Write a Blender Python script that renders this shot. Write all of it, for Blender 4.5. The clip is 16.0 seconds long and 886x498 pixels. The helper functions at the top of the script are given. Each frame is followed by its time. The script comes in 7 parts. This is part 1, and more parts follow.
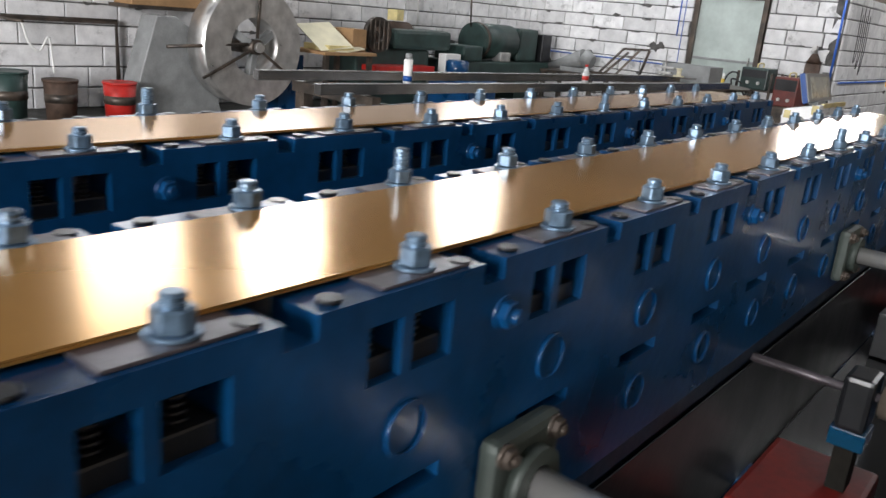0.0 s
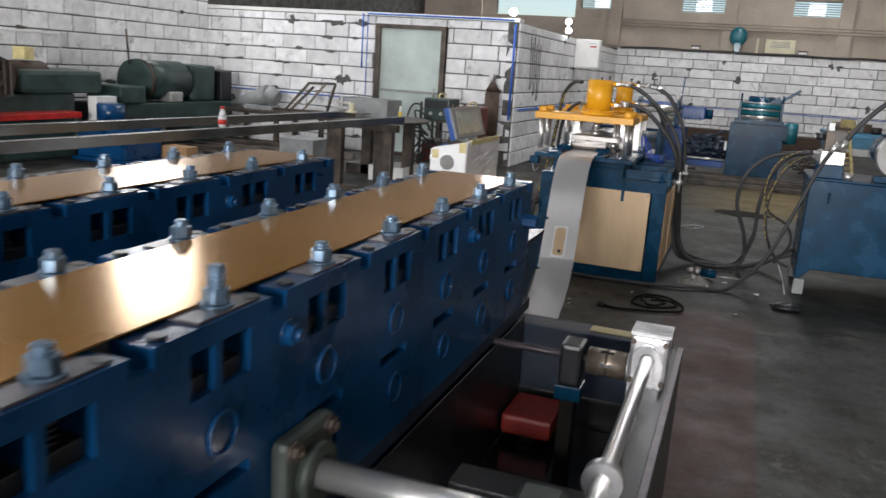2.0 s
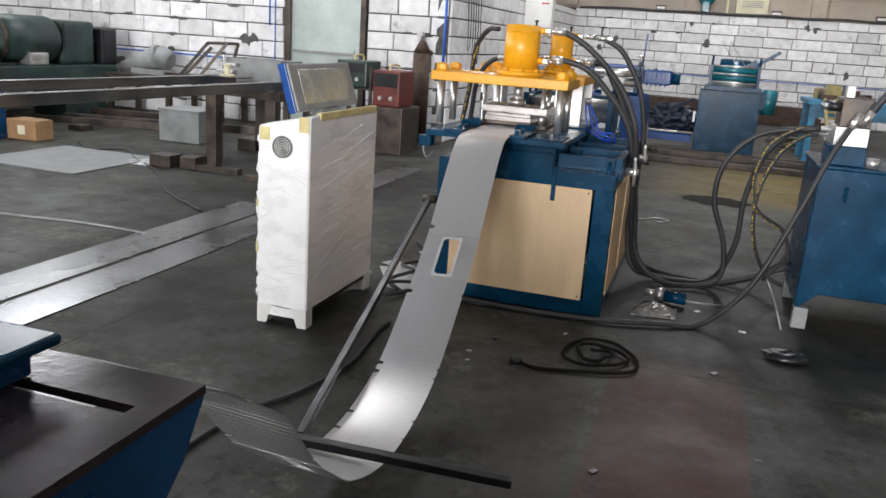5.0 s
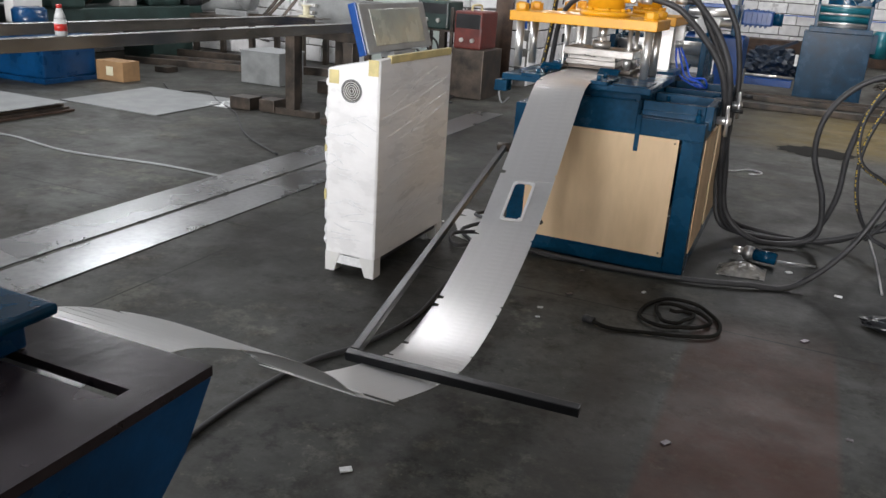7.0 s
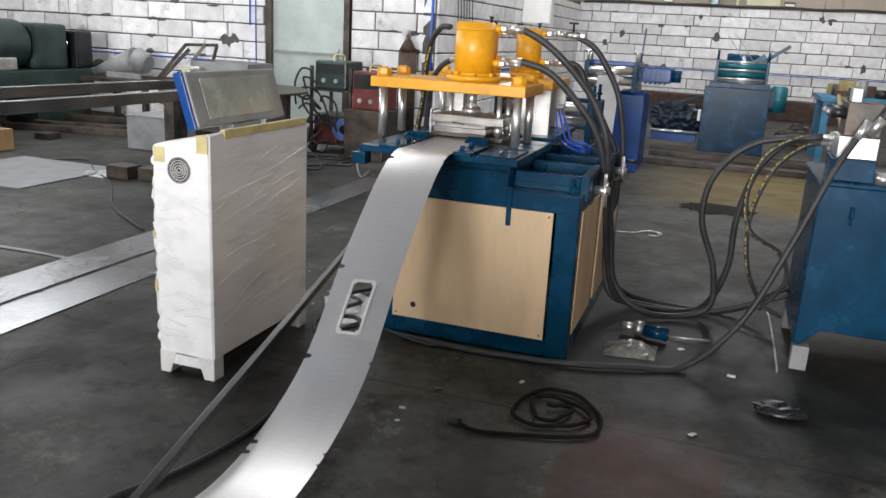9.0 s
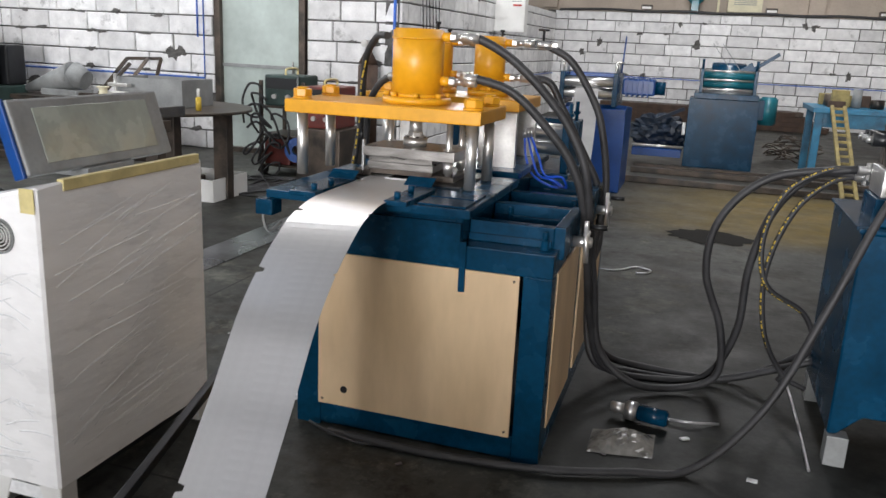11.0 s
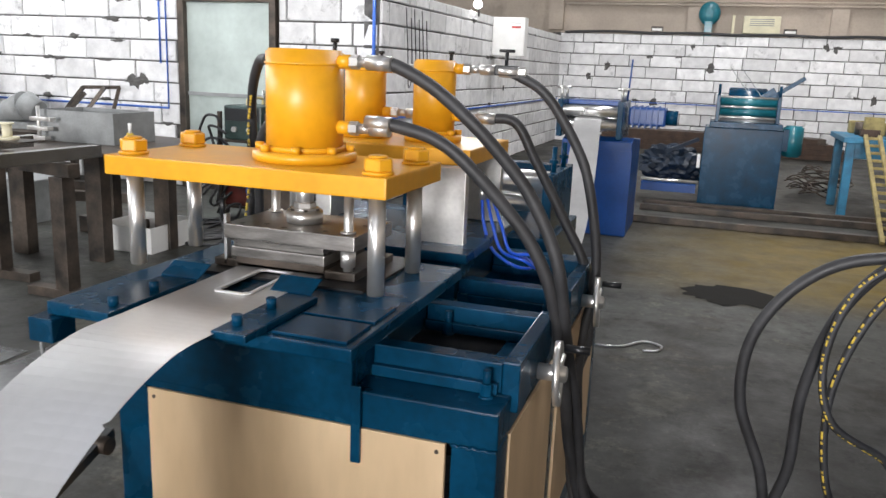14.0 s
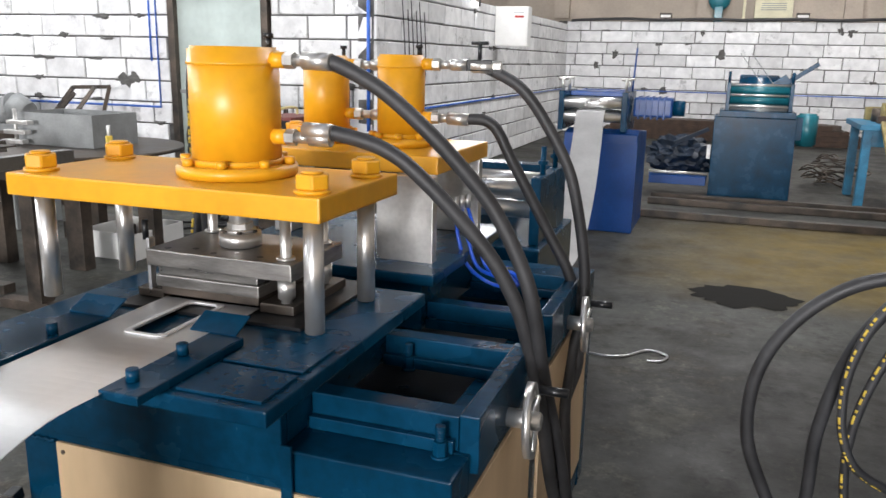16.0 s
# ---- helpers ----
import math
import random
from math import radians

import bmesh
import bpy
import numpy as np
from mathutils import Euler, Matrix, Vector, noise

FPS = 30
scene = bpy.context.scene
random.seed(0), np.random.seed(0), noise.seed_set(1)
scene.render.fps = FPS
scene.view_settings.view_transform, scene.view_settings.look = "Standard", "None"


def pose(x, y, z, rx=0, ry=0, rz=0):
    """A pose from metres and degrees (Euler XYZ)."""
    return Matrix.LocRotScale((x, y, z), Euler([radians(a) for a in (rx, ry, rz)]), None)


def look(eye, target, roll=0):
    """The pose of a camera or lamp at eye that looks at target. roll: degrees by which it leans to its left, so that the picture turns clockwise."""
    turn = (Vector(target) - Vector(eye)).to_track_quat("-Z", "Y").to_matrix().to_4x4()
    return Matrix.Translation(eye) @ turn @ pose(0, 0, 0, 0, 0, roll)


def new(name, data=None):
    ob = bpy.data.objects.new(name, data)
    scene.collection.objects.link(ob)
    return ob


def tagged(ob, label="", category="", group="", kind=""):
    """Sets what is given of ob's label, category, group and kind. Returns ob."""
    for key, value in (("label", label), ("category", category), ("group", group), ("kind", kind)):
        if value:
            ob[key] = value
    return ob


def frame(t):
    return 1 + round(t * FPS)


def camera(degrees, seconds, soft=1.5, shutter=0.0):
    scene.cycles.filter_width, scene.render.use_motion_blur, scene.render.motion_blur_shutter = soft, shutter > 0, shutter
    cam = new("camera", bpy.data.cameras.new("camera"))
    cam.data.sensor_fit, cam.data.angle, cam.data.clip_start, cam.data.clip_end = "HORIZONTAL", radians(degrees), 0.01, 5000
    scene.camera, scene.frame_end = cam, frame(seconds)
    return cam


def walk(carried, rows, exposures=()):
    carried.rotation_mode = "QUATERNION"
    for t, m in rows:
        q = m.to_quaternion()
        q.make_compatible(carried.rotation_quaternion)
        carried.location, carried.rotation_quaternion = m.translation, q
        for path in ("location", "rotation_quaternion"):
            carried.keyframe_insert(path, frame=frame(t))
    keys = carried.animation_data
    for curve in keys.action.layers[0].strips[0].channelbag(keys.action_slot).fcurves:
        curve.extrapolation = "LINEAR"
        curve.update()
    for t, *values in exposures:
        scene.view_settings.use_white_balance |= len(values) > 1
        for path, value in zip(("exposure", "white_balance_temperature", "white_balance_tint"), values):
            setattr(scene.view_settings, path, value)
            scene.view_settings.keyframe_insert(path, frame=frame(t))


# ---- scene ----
cam = camera(58.3, 16.0, shutter=0.35)
PATH = [
    (0, (1.95, 1.283, 1.463), (0.766, 2.789, 0.891), 5.3),
    (0.5, (1.988, 1.585, 1.5), (0.818, 3.096, 0.911), 4.1),
    (1, (1.982, 1.884, 1.52), (0.929, 3.488, 0.956), 2.0),
    (1.5, (2.028, 2.249, 1.531), (1.238, 4.012, 1.013), 3.1),
    (2, (2.056, 2.65, 1.531), (1.394, 4.483, 1.083), 3.9),
    (2.5, (2.04, 3.015, 1.532), (1.463, 4.879, 1.092), 3.4),
    (3, (2.07, 3.419, 1.5), (1.541, 5.296, 1.058), 3.4),
    (5.5, (1.964, 4.743, 1.405), (1.342, 6.555, 0.833), 4.6),
    (6, (1.969, 4.767, 1.395), (1.264, 6.529, 0.763), 4.4),
    (6.5, (1.964, 4.785, 1.394), (1.212, 6.52, 0.745), 3.9),
    (7, (1.97, 4.792, 1.406), (1.225, 6.526, 0.745), 3.7),
    (7.5, (1.982, 4.813, 1.425), (1.276, 6.567, 0.774), 3.5),
    (8, (1.996, 4.899, 1.45), (1.373, 6.701, 0.846), 3.6),
    (8.5, (2.093, 5.095, 1.463), (1.49, 6.922, 0.914), 3.2),
    (9, (2.125, 5.311, 1.452), (1.509, 7.14, 0.926), 3.2),
    (9.5, (2.07, 5.557, 1.465), (1.451, 7.393, 0.968), 2.9),
    (12, (1.99, 6.57, 1.455), (1.434, 8.424, 0.951), 2.8),
    (12.5, (2.008, 6.78, 1.471), (1.404, 8.62, 0.968), 2.6),
    (13, (1.982, 6.977, 1.469), (1.356, 8.809, 0.969), 2.1),
    (13.5, (1.93, 7.159, 1.482), (1.306, 9.003, 1.022), 2.1),
    (14, (1.943, 7.27, 1.477), (1.332, 9.122, 1.032), 2.3),
    (14.5, (2.002, 7.449, 1.484), (1.363, 9.289, 1.031), 2.1),
    (15, (2.014, 7.532, 1.482), (1.324, 9.352, 1.019), 2.0),
    (15.5, (1.987, 7.569, 1.493), (1.296, 9.388, 1.028), 1.2),
    (16, (1.973, 7.581, 1.492), (1.333, 9.417, 1.026), 1.2),
]
walk(cam, [(t, look(eye, target, roll)) for t, eye, target, roll in PATH], [(0, -0.05), (0.5, 0.22), (1.0, 0.4), (1.5, -0.12), (2.0, -0.12), (3.2, 0.25), (5.3, 0.27), (7.0, 0.25), (8.5, 0.3), (9.5, 0.2), (12.0, 0.15), (13.0, 0.2), (14.5, 0.58), (16.0, 0.54)])

# ---- world, sun, lamps ----
world = bpy.data.worlds.new("sky")
scene.world = world
world.use_nodes = True
wn = world.node_tree
sky = wn.nodes.new("ShaderNodeTexSky")
sky.sky_type, sky.sun_disc = "NISHITA", False
sky.sun_elevation, sky.sun_rotation = radians(48), radians(200)
wn.nodes["Background"].inputs["Strength"].default_value = 0.15
wn.links.new(sky.outputs["Color"], wn.nodes["Background"].inputs["Color"])
scene.view_settings.exposure = 0.0


def area_lamp(name, m, sx, sy, power, color=(1, 1, 1)):
    d = bpy.data.lights.new(name, "AREA")
    d.shape, d.size, d.size_y, d.energy, d.color = "RECTANGLE", sx, sy, power, color
    ob = new(name, d)
    ob.matrix_world = m
    return ob


# high windows in the long left wall and over the back wall, unseen roof lamps and open gate behind
WINDOWS = ((-4.0, 2.0, 1.0), (1.2, 1.4, 0.6), (6.5, 1.4, 0.5), (8.95, 1.5, 1.0), (13.6, 1.8, 1.0))  # place along the wall, width, share of light; the first two are added, unseen
for wy, ww, wp in WINDOWS:
    area_lamp("window_light", look((-7.25, wy, 4.35), (0, wy, 2.85)), ww, 2.0, 120 * wp, (0.97, 0.985, 1.0))
area_lamp("window_light", look((-3.9, 25.42, 3.65), (-3.9, 20, 3.0)), 2.2, 1.0, 120, (0.97, 0.985, 1.0))
# unseen roof lamps, added as fill; the rearmost brightens the back wall
ROOF_FILLS = ((-3.2, 2.5), (-3.2, 8.5), (-3.2, 14.5), (2.6, 2.5), (2.6, 8.5), (2.6, 14.5), (2.6, 20.5))
for lx, ly in ROOF_FILLS:
    area_lamp("roof_fill", look((lx, ly, 6.38), (lx, ly + 0.001, 0)), 1.1, 3.4, 210 if ly > 18 else 150 if ly > 14 else 9, (1.0, 0.99, 1.0))
area_lamp("gate_light", look((1.4, -7.4, 2.4), (0.9, 8, 0.8)), 5.2, 3.6, 2550, (1.0, 0.985, 1.0))

# ---- materials ----


def material(name, color, rough=0.6, metal=0.0, var=0.25, scale=6.0, fine=60.0, bump=0.1, coat=0.0, second=None, spots=0.0, each=0.0, rough_var=0.15, stretch=(1, 1, 1), spec=0.5):
    """Base colour broken by two sizes of noise, worn gloss and a fine relief."""
    m = bpy.data.materials.new(name)
    m.use_nodes = True
    n, l = m.node_tree.nodes, m.node_tree.links
    b = n["Principled BSDF"]
    co = n.new("ShaderNodeTexCoord")
    mp = n.new("ShaderNodeMapping")
    mp.inputs["Scale"].default_value = stretch
    if each:
        oi = n.new("ShaderNodeObjectInfo")
        shift = n.new("ShaderNodeVectorMath")
        shift.operation = "MULTIPLY_ADD"
        shift.inputs[1].default_value = (37, 23, 51)
        l.new(oi.outputs["Random"], shift.inputs[0])
        l.new(co.outputs["Object"], shift.inputs[2])
        l.new(shift.outputs[0], mp.inputs["Vector"])
    else:
        l.new(co.outputs["Object"], mp.inputs["Vector"])
    big, small = n.new("ShaderNodeTexNoise"), n.new("ShaderNodeTexNoise")
    for t, s, d in ((big, scale, 5), (small, fine, 3)):
        t.inputs["Scale"].default_value, t.inputs["Detail"].default_value = s, d
        l.new(mp.outputs["Vector"], t.inputs["Vector"])
    r1 = n.new("ShaderNodeValToRGB")
    r1.color_ramp.elements[0].position, r1.color_ramp.elements[1].position = 0.32, 0.68
    dark = [c * (1 - var) for c in color]
    lite = [min(1, c * (1 + var)) for c in (second or color)]
    r1.color_ramp.elements[0].color, r1.color_ramp.elements[1].color = (*dark, 1), (*lite, 1)
    l.new(big.outputs["Fac"], r1.inputs["Fac"])
    mix = n.new("ShaderNodeMix")
    mix.data_type, mix.blend_type = "RGBA", "MULTIPLY"
    mix.inputs["Factor"].default_value = 0.5
    r2 = n.new("ShaderNodeValToRGB")
    r2.color_ramp.elements[0].position, r2.color_ramp.elements[1].position = 0.3, 0.6
    r2.color_ramp.elements[0].color = (1 - var, 1 - var, 1 - var, 1)
    l.new(small.outputs["Fac"], r2.inputs["Fac"])
    l.new(r1.outputs["Color"], mix.inputs["A"])
    l.new(r2.outputs["Color"], mix.inputs["B"])
    out = mix.outputs["Result"]
    if spots:
        sp = n.new("ShaderNodeTexNoise")
        sp.inputs["Scale"].default_value, sp.inputs["Detail"].default_value, sp.inputs["Roughness"].default_value = scale * 0.55, 7, 0.7
        l.new(mp.outputs["Vector"], sp.inputs["Vector"])
        r3 = n.new("ShaderNodeValToRGB")
        r3.color_ramp.elements[0].position, r3.color_ramp.elements[1].position = 0.58, 0.68
        r3.color_ramp.elements[0].color, r3.color_ramp.elements[1].color = (1, 1, 1, 1), (1 - spots, 1 - spots, 1 - spots, 1)
        l.new(sp.outputs["Fac"], r3.inputs["Fac"])
        m3 = n.new("ShaderNodeMix")
        m3.data_type, m3.blend_type = "RGBA", "MULTIPLY"
        m3.inputs["Factor"].default_value = 1
        l.new(out, m3.inputs["A"])
        l.new(r3.outputs["Color"], m3.inputs["B"])
        out = m3.outputs["Result"]
    if each:
        hv = n.new("ShaderNodeHueSaturation")
        mr = n.new("ShaderNodeMapRange")
        mr.inputs["To Min"].default_value, mr.inputs["To Max"].default_value = 1 - each, 1 + each * 0.4
        l.new(oi.outputs["Random"], mr.inputs["Value"])
        l.new(mr.outputs["Result"], hv.inputs["Value"])
        l.new(out, hv.inputs["Color"])
        out = hv.outputs["Color"]
    l.new(out, b.inputs["Base Color"])
    rr = n.new("ShaderNodeMapRange")
    rr.inputs["To Min"].default_value, rr.inputs["To Max"].default_value = max(0.03, rough - rough_var), min(1, rough + rough_var)
    l.new(big.outputs["Fac"], rr.inputs["Value"])
    l.new(rr.outputs["Result"], b.inputs["Roughness"])
    b.inputs["Metallic"].default_value = metal
    b.inputs["Specular IOR Level"].default_value = spec
    b.inputs["Coat Weight"].default_value = coat
    b.inputs["Coat Roughness"].default_value = 0.08
    if bump:
        bp = n.new("ShaderNodeBump")
        bp.inputs["Strength"].default_value, bp.inputs["Distance"].default_value = bump, 0.004
        l.new(small.outputs["Fac"], bp.inputs["Height"])
        l.new(bp.outputs["Normal"], b.inputs["Normal"])
    return m


NAVY = material("navy_paint", (0.002, 0.042, 0.125), 0.3, var=0.35, scale=5, fine=45, bump=0.18, coat=0.12, spots=0.25, spec=0.35)
TEAL = material("teal_blue_paint", (0.0014, 0.04, 0.088), 0.26, var=0.35, scale=5, fine=40, bump=0.06, spec=0.2, rough_var=0.1)
BLUE = material("bright_blue_paint", (0.002, 0.055, 0.25), 0.35, var=0.2, scale=4, bump=0.08)
YELLOW = material("yellow_paint", (0.74, 0.35, 0.012), 0.38, var=0.1, scale=5, fine=40, bump=0.05, rough_var=0.06)
DULL_SHEET = material("dull_galvanised_sheet", (0.29, 0.295, 0.3), 0.28, 0.85, var=0.3, scale=1.6, fine=30, bump=0.05, spots=0.3)
GOLD = material("gold_coated_sheet", (0.62, 0.32, 0.085), 0.17, 0.6, var=0.06, scale=3, fine=30, bump=0.012, rough_var=0.04)
SHEET = material("galvanised_sheet", (0.62, 0.615, 0.61), 0.34, 0.65, var=0.07, scale=5, fine=40, bump=0.02, rough_var=0.06)
STEEL = material("machined_steel", (0.62, 0.61, 0.59), 0.34, 0.8, var=0.2, scale=7, fine=80, bump=0.05)
CHROME = material("chromed_shaft", (0.74, 0.73, 0.71), 0.3, 0.85, var=0.1, scale=8, bump=0.0, rough_var=0.08)
DARK_STEEL = material("dark_mill_steel", (0.06, 0.055, 0.05), 0.45, 0.5, var=0.4, scale=6, fine=50, bump=0.15, second=(0.09, 0.07, 0.055))
BARE = material("bare_plate_edge", (0.13, 0.115, 0.125), 0.34, 0.6, var=0.35, scale=14, fine=70, bump=0.12)
PLUM = material("scuffed_plum_steel", (0.05, 0.04, 0.045), 0.24, 0.5, var=0.4, scale=7, fine=60, bump=0.1, rough_var=0.12)
CAST = material("grey_green_casting", (0.045, 0.058, 0.05), 0.55, 0.2, var=0.3, scale=10, bump=0.2)
ALU = material("die_cast_aluminium", (0.62, 0.62, 0.63), 0.33, 0.85, var=0.2, scale=14, bump=0.15)
BOLT = material("zinc_blued_bolt", (0.13, 0.2, 0.28), 0.32, 0.7, var=0.4, scale=25, fine=90, bump=0.1)
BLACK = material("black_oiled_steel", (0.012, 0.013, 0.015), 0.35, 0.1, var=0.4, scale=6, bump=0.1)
RUBBER = material("black_rubber_hose", (0.03, 0.03, 0.032), 0.55, var=0.3, scale=12, bump=0.15)
PLY = material("light_plywood", (0.63, 0.45, 0.26), 0.55, var=0.07, scale=3, fine=26, bump=0.05, second=(0.72, 0.54, 0.34), stretch=(1.6, 1.6, 0.45))
WHITE = material("white_enamel", (0.72, 0.72, 0.7), 0.35, var=0.06, scale=4, bump=0.05)
WRAP = material("film_wrapped_white", (0.88, 0.88, 0.88), 0.3, var=0.05, scale=5, fine=9, bump=1.0, coat=0.35, stretch=(1.5, 0.7, 2.6))
TAPE = material("yellow_tape", (0.62, 0.53, 0.25), 0.5, var=0.15, scale=12)
MAROON = material("dark_red_brown_paint", (0.13, 0.022, 0.016), 0.5, var=0.3, scale=8, bump=0.1)
RED = material("red_paint", (0.42, 0.02, 0.015), 0.4, var=0.25, scale=8, bump=0.1)
CYAN = material("sea_green_paint", (0.012, 0.14, 0.18), 0.35, var=0.2, scale=8, bump=0.1, coat=0.2)
GREY = material("grey_paint", (0.25, 0.26, 0.26), 0.5, var=0.2, scale=6, bump=0.1)
OLIVE = material("dark_green_machine_paint", (0.025, 0.05, 0.045), 0.42, var=0.4, scale=5, bump=0.15)
BROWN = material("brown_cardboard", (0.32, 0.19, 0.09), 0.8, var=0.2, scale=5, fine=30, bump=0.15)
PAPER = material("cream_paper", (0.66, 0.62, 0.45), 0.8, var=0.1, scale=6)
BLOCK = material("whitewashed_aerated_block", (0.8, 0.8, 0.805), 0.9, var=0.12, scale=7, fine=45, bump=0.6, spots=0.45, each=0.2, second=(0.8, 0.8, 0.8))
MORTAR = material("grey_mortar", (0.1, 0.097, 0.092), 0.95, var=0.5, scale=9, fine=60, bump=0.6)
PLASTER = material("beige_plaster", (0.42, 0.36, 0.3), 0.9, var=0.15, scale=1.2, fine=25, bump=0.3, spots=0.25)
DOORM = material("pale_green_door_sheet", (0.48, 0.55, 0.52), 0.42, 0.2, var=0.14, scale=2.2, fine=14, bump=0.12)
ROOF = material("roof_sheet", (0.2, 0.2, 0.2), 0.6, 0.2, var=0.2, scale=2)
AIR = material("blue_air_hose", (0.01, 0.08, 0.55), 0.35, var=0.15, scale=20)
BLUEPIPE = material("blue_pipe", (0.03, 0.12, 0.5), 0.4, var=0.2, scale=20)
RIBBON = material("yellow_hose_print", (0.6, 0.42, 0.05), 0.6, var=0.2, scale=30)
RUST = material("rusty_brown_steel", (0.07, 0.043, 0.03), 0.7, 0.2, var=0.4, scale=8, fine=50, bump=0.3)
# darker, rougher blue than NAVY for girders, end beam and gear-case cover
DARK_NAVY = material("rough_dark_blue", (0.004, 0.014, 0.032), 0.5, var=0.5, scale=7, fine=30, bump=0.4)
FILM = material("clear_wrapping_film", (0.85, 0.86, 0.87), 0.15, var=0.08, scale=30, bump=0.5, coat=0.6)
RIM_STEEL = material("burnished_rim", (0.85, 0.85, 0.85), 0.4, 0.5, var=0.05, scale=20)
OLD_FILM = material("dusty_film", (0.22, 0.21, 0.19), 0.3, var=0.5, scale=14, fine=40, bump=0.6)
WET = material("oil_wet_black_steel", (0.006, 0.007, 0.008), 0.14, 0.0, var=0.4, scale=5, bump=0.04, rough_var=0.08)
GUARD_RED = material("red_guard_paint", (0.2, 0.016, 0.011), 0.45, var=0.35, scale=8, bump=0.1)
COUPLING = material("tan_machined_steel", (0.42, 0.35, 0.28), 0.35, 0.8, var=0.25, scale=14, bump=0.08)
BEAM = material("bright_drawn_tube", (0.22, 0.215, 0.21), 0.2, 0.8, var=0.3, scale=2.5, fine=40, bump=0.03, rough_var=0.08)
# matt black for the oil stain, also for shade on the housing stand
OIL_SHADE = material("oil_and_shade_black", (0.012, 0.011, 0.009), 0.8, var=0.4, scale=9, bump=0.1, spec=0.15)
DIE = material("ground_die_steel", (0.3, 0.285, 0.27), 0.32, 0.85, var=0.3, scale=9, fine=70, bump=0.06, stretch=(1, 1, 6))
SKY_PAINT = material("worn_sky_blue_paint", (0.02, 0.18, 0.32), 0.45, var=0.35, scale=6, bump=0.12, spots=0.4)
KHAKI = material("dusty_khaki_paint", (0.3, 0.24, 0.09), 0.65, var=0.3, scale=12, bump=0.15)
CLOTH = material("clear_film_scrap", (0.6, 0.62, 0.62), 0.25, var=0.2, scale=20, bump=0.5)


def lamp_material(name, color, strength):
    m = bpy.data.materials.new(name)
    m.use_nodes = True
    b = m.node_tree.nodes["Principled BSDF"]
    b.inputs["Base Color"].default_value = (*color, 1)
    b.inputs["Emission Color"].default_value = (*color, 1)
    b.inputs["Emission Strength"].default_value = strength
    return m


LAMP = lamp_material("lit_lamp", (0.95, 0.98, 1.0), 30)
DAY = lamp_material("bright_daylight_pane", (0.9, 0.95, 1.0), 1.6)


def floor_material():
    """Worn workshop concrete: grey-green slab, brown and black stains, a faded red band and a yellow patch."""
    m = bpy.data.materials.new("worn_concrete")
    m.use_nodes = True
    n, l = m.node_tree.nodes, m.node_tree.links
    b = n["Principled BSDF"]
    co = n.new("ShaderNodeTexCoord")

    def noise_tex(scale, detail=6, rough=0.6):
        t = n.new("ShaderNodeTexNoise")
        t.inputs["Scale"].default_value, t.inputs["Detail"].default_value, t.inputs["Roughness"].default_value = scale, detail, rough
        l.new(co.outputs["Object"], t.inputs["Vector"])
        return t.outputs["Fac"]

    def ramp(src, a, c, ca, cc):
        r = n.new("ShaderNodeValToRGB")
        r.color_ramp.elements[0].position, r.color_ramp.elements[1].position = a, c
        r.color_ramp.elements[0].color, r.color_ramp.elements[1].color = (*ca, 1), (*cc, 1)
        l.new(src, r.inputs["Fac"])
        return r.outputs["Color"]

    def blend(a, c, fac, kind="MIX"):
        x = n.new("ShaderNodeMix")
        x.data_type, x.blend_type = "RGBA", kind
        if isinstance(fac, float):
            x.inputs["Factor"].default_value = fac
        else:
            l.new(fac, x.inputs["Factor"])
        l.new(a, x.inputs["A"])
        l.new(c, x.inputs["B"])
        return x.outputs["Result"]

    def op(kind, a, c=None):
        x = n.new("ShaderNodeMath")
        x.operation, x.use_clamp = kind, True
        for i, v in enumerate((a, c)):
            if v is None:
                continue
            if isinstance(v, (int, float)):
                x.inputs[i].default_value = v
            else:
                l.new(v, x.inputs[i])
        return x.outputs[0]

    sep = n.new("ShaderNodeSeparateXYZ")
    l.new(co.outputs["Object"], sep.inputs[0])

    def band(axis, lo, hi, soft):
        def edge(a, c):
            r = n.new("ShaderNodeMapRange")
            r.inputs["From Min"].default_value, r.inputs["From Max"].default_value = a, c
            l.new(sep.outputs[axis], r.inputs["Value"])
            return r.outputs["Result"]
        return op("MULTIPLY", edge(lo, lo + soft), op("SUBTRACT", 1.0, edge(hi - soft, hi)))

    base = ramp(noise_tex(0.7, 8, 0.65), 0.38, 0.62, (0.025, 0.0245, 0.021), (0.08, 0.082, 0.074))
    base = blend(base, ramp(noise_tex(16, 5, 0.7), 0.32, 0.62, (0.6, 0.6, 0.6), (1, 1, 1)), 0.8, "MULTIPLY")
    base = blend(base, ramp(noise_tex(2.3, 9, 0.75), 0.5, 0.66, (1, 1, 1), (0.4, 0.29, 0.21)), 0.95, "MULTIPLY")
    base = blend(base, ramp(noise_tex(5.5, 10, 0.8), 0.53, 0.62, (1, 1, 1), (0.35, 0.33, 0.31)), 0.95, "MULTIPLY")
    base = blend(base, ramp(noise_tex(1.3, 10, 0.8), 0.54, 0.6, (1, 1, 1), (2.3, 2.25, 2.1)), 0.9, "MULTIPLY")
    base = blend(base, ramp(noise_tex(42, 3, 0.6), 0.64, 0.7, (1, 1, 1), (2.2, 2.1, 1.9)), 0.7, "MULTIPLY")
    worn = ramp(noise_tex(3.0, 8, 0.7), 0.3, 0.62, (0.35, 0.35, 0.35), (1, 1, 1))
    red = n.new("ShaderNodeRGB")
    red.outputs[0].default_value = (0.066, 0.03, 0.022, 1)
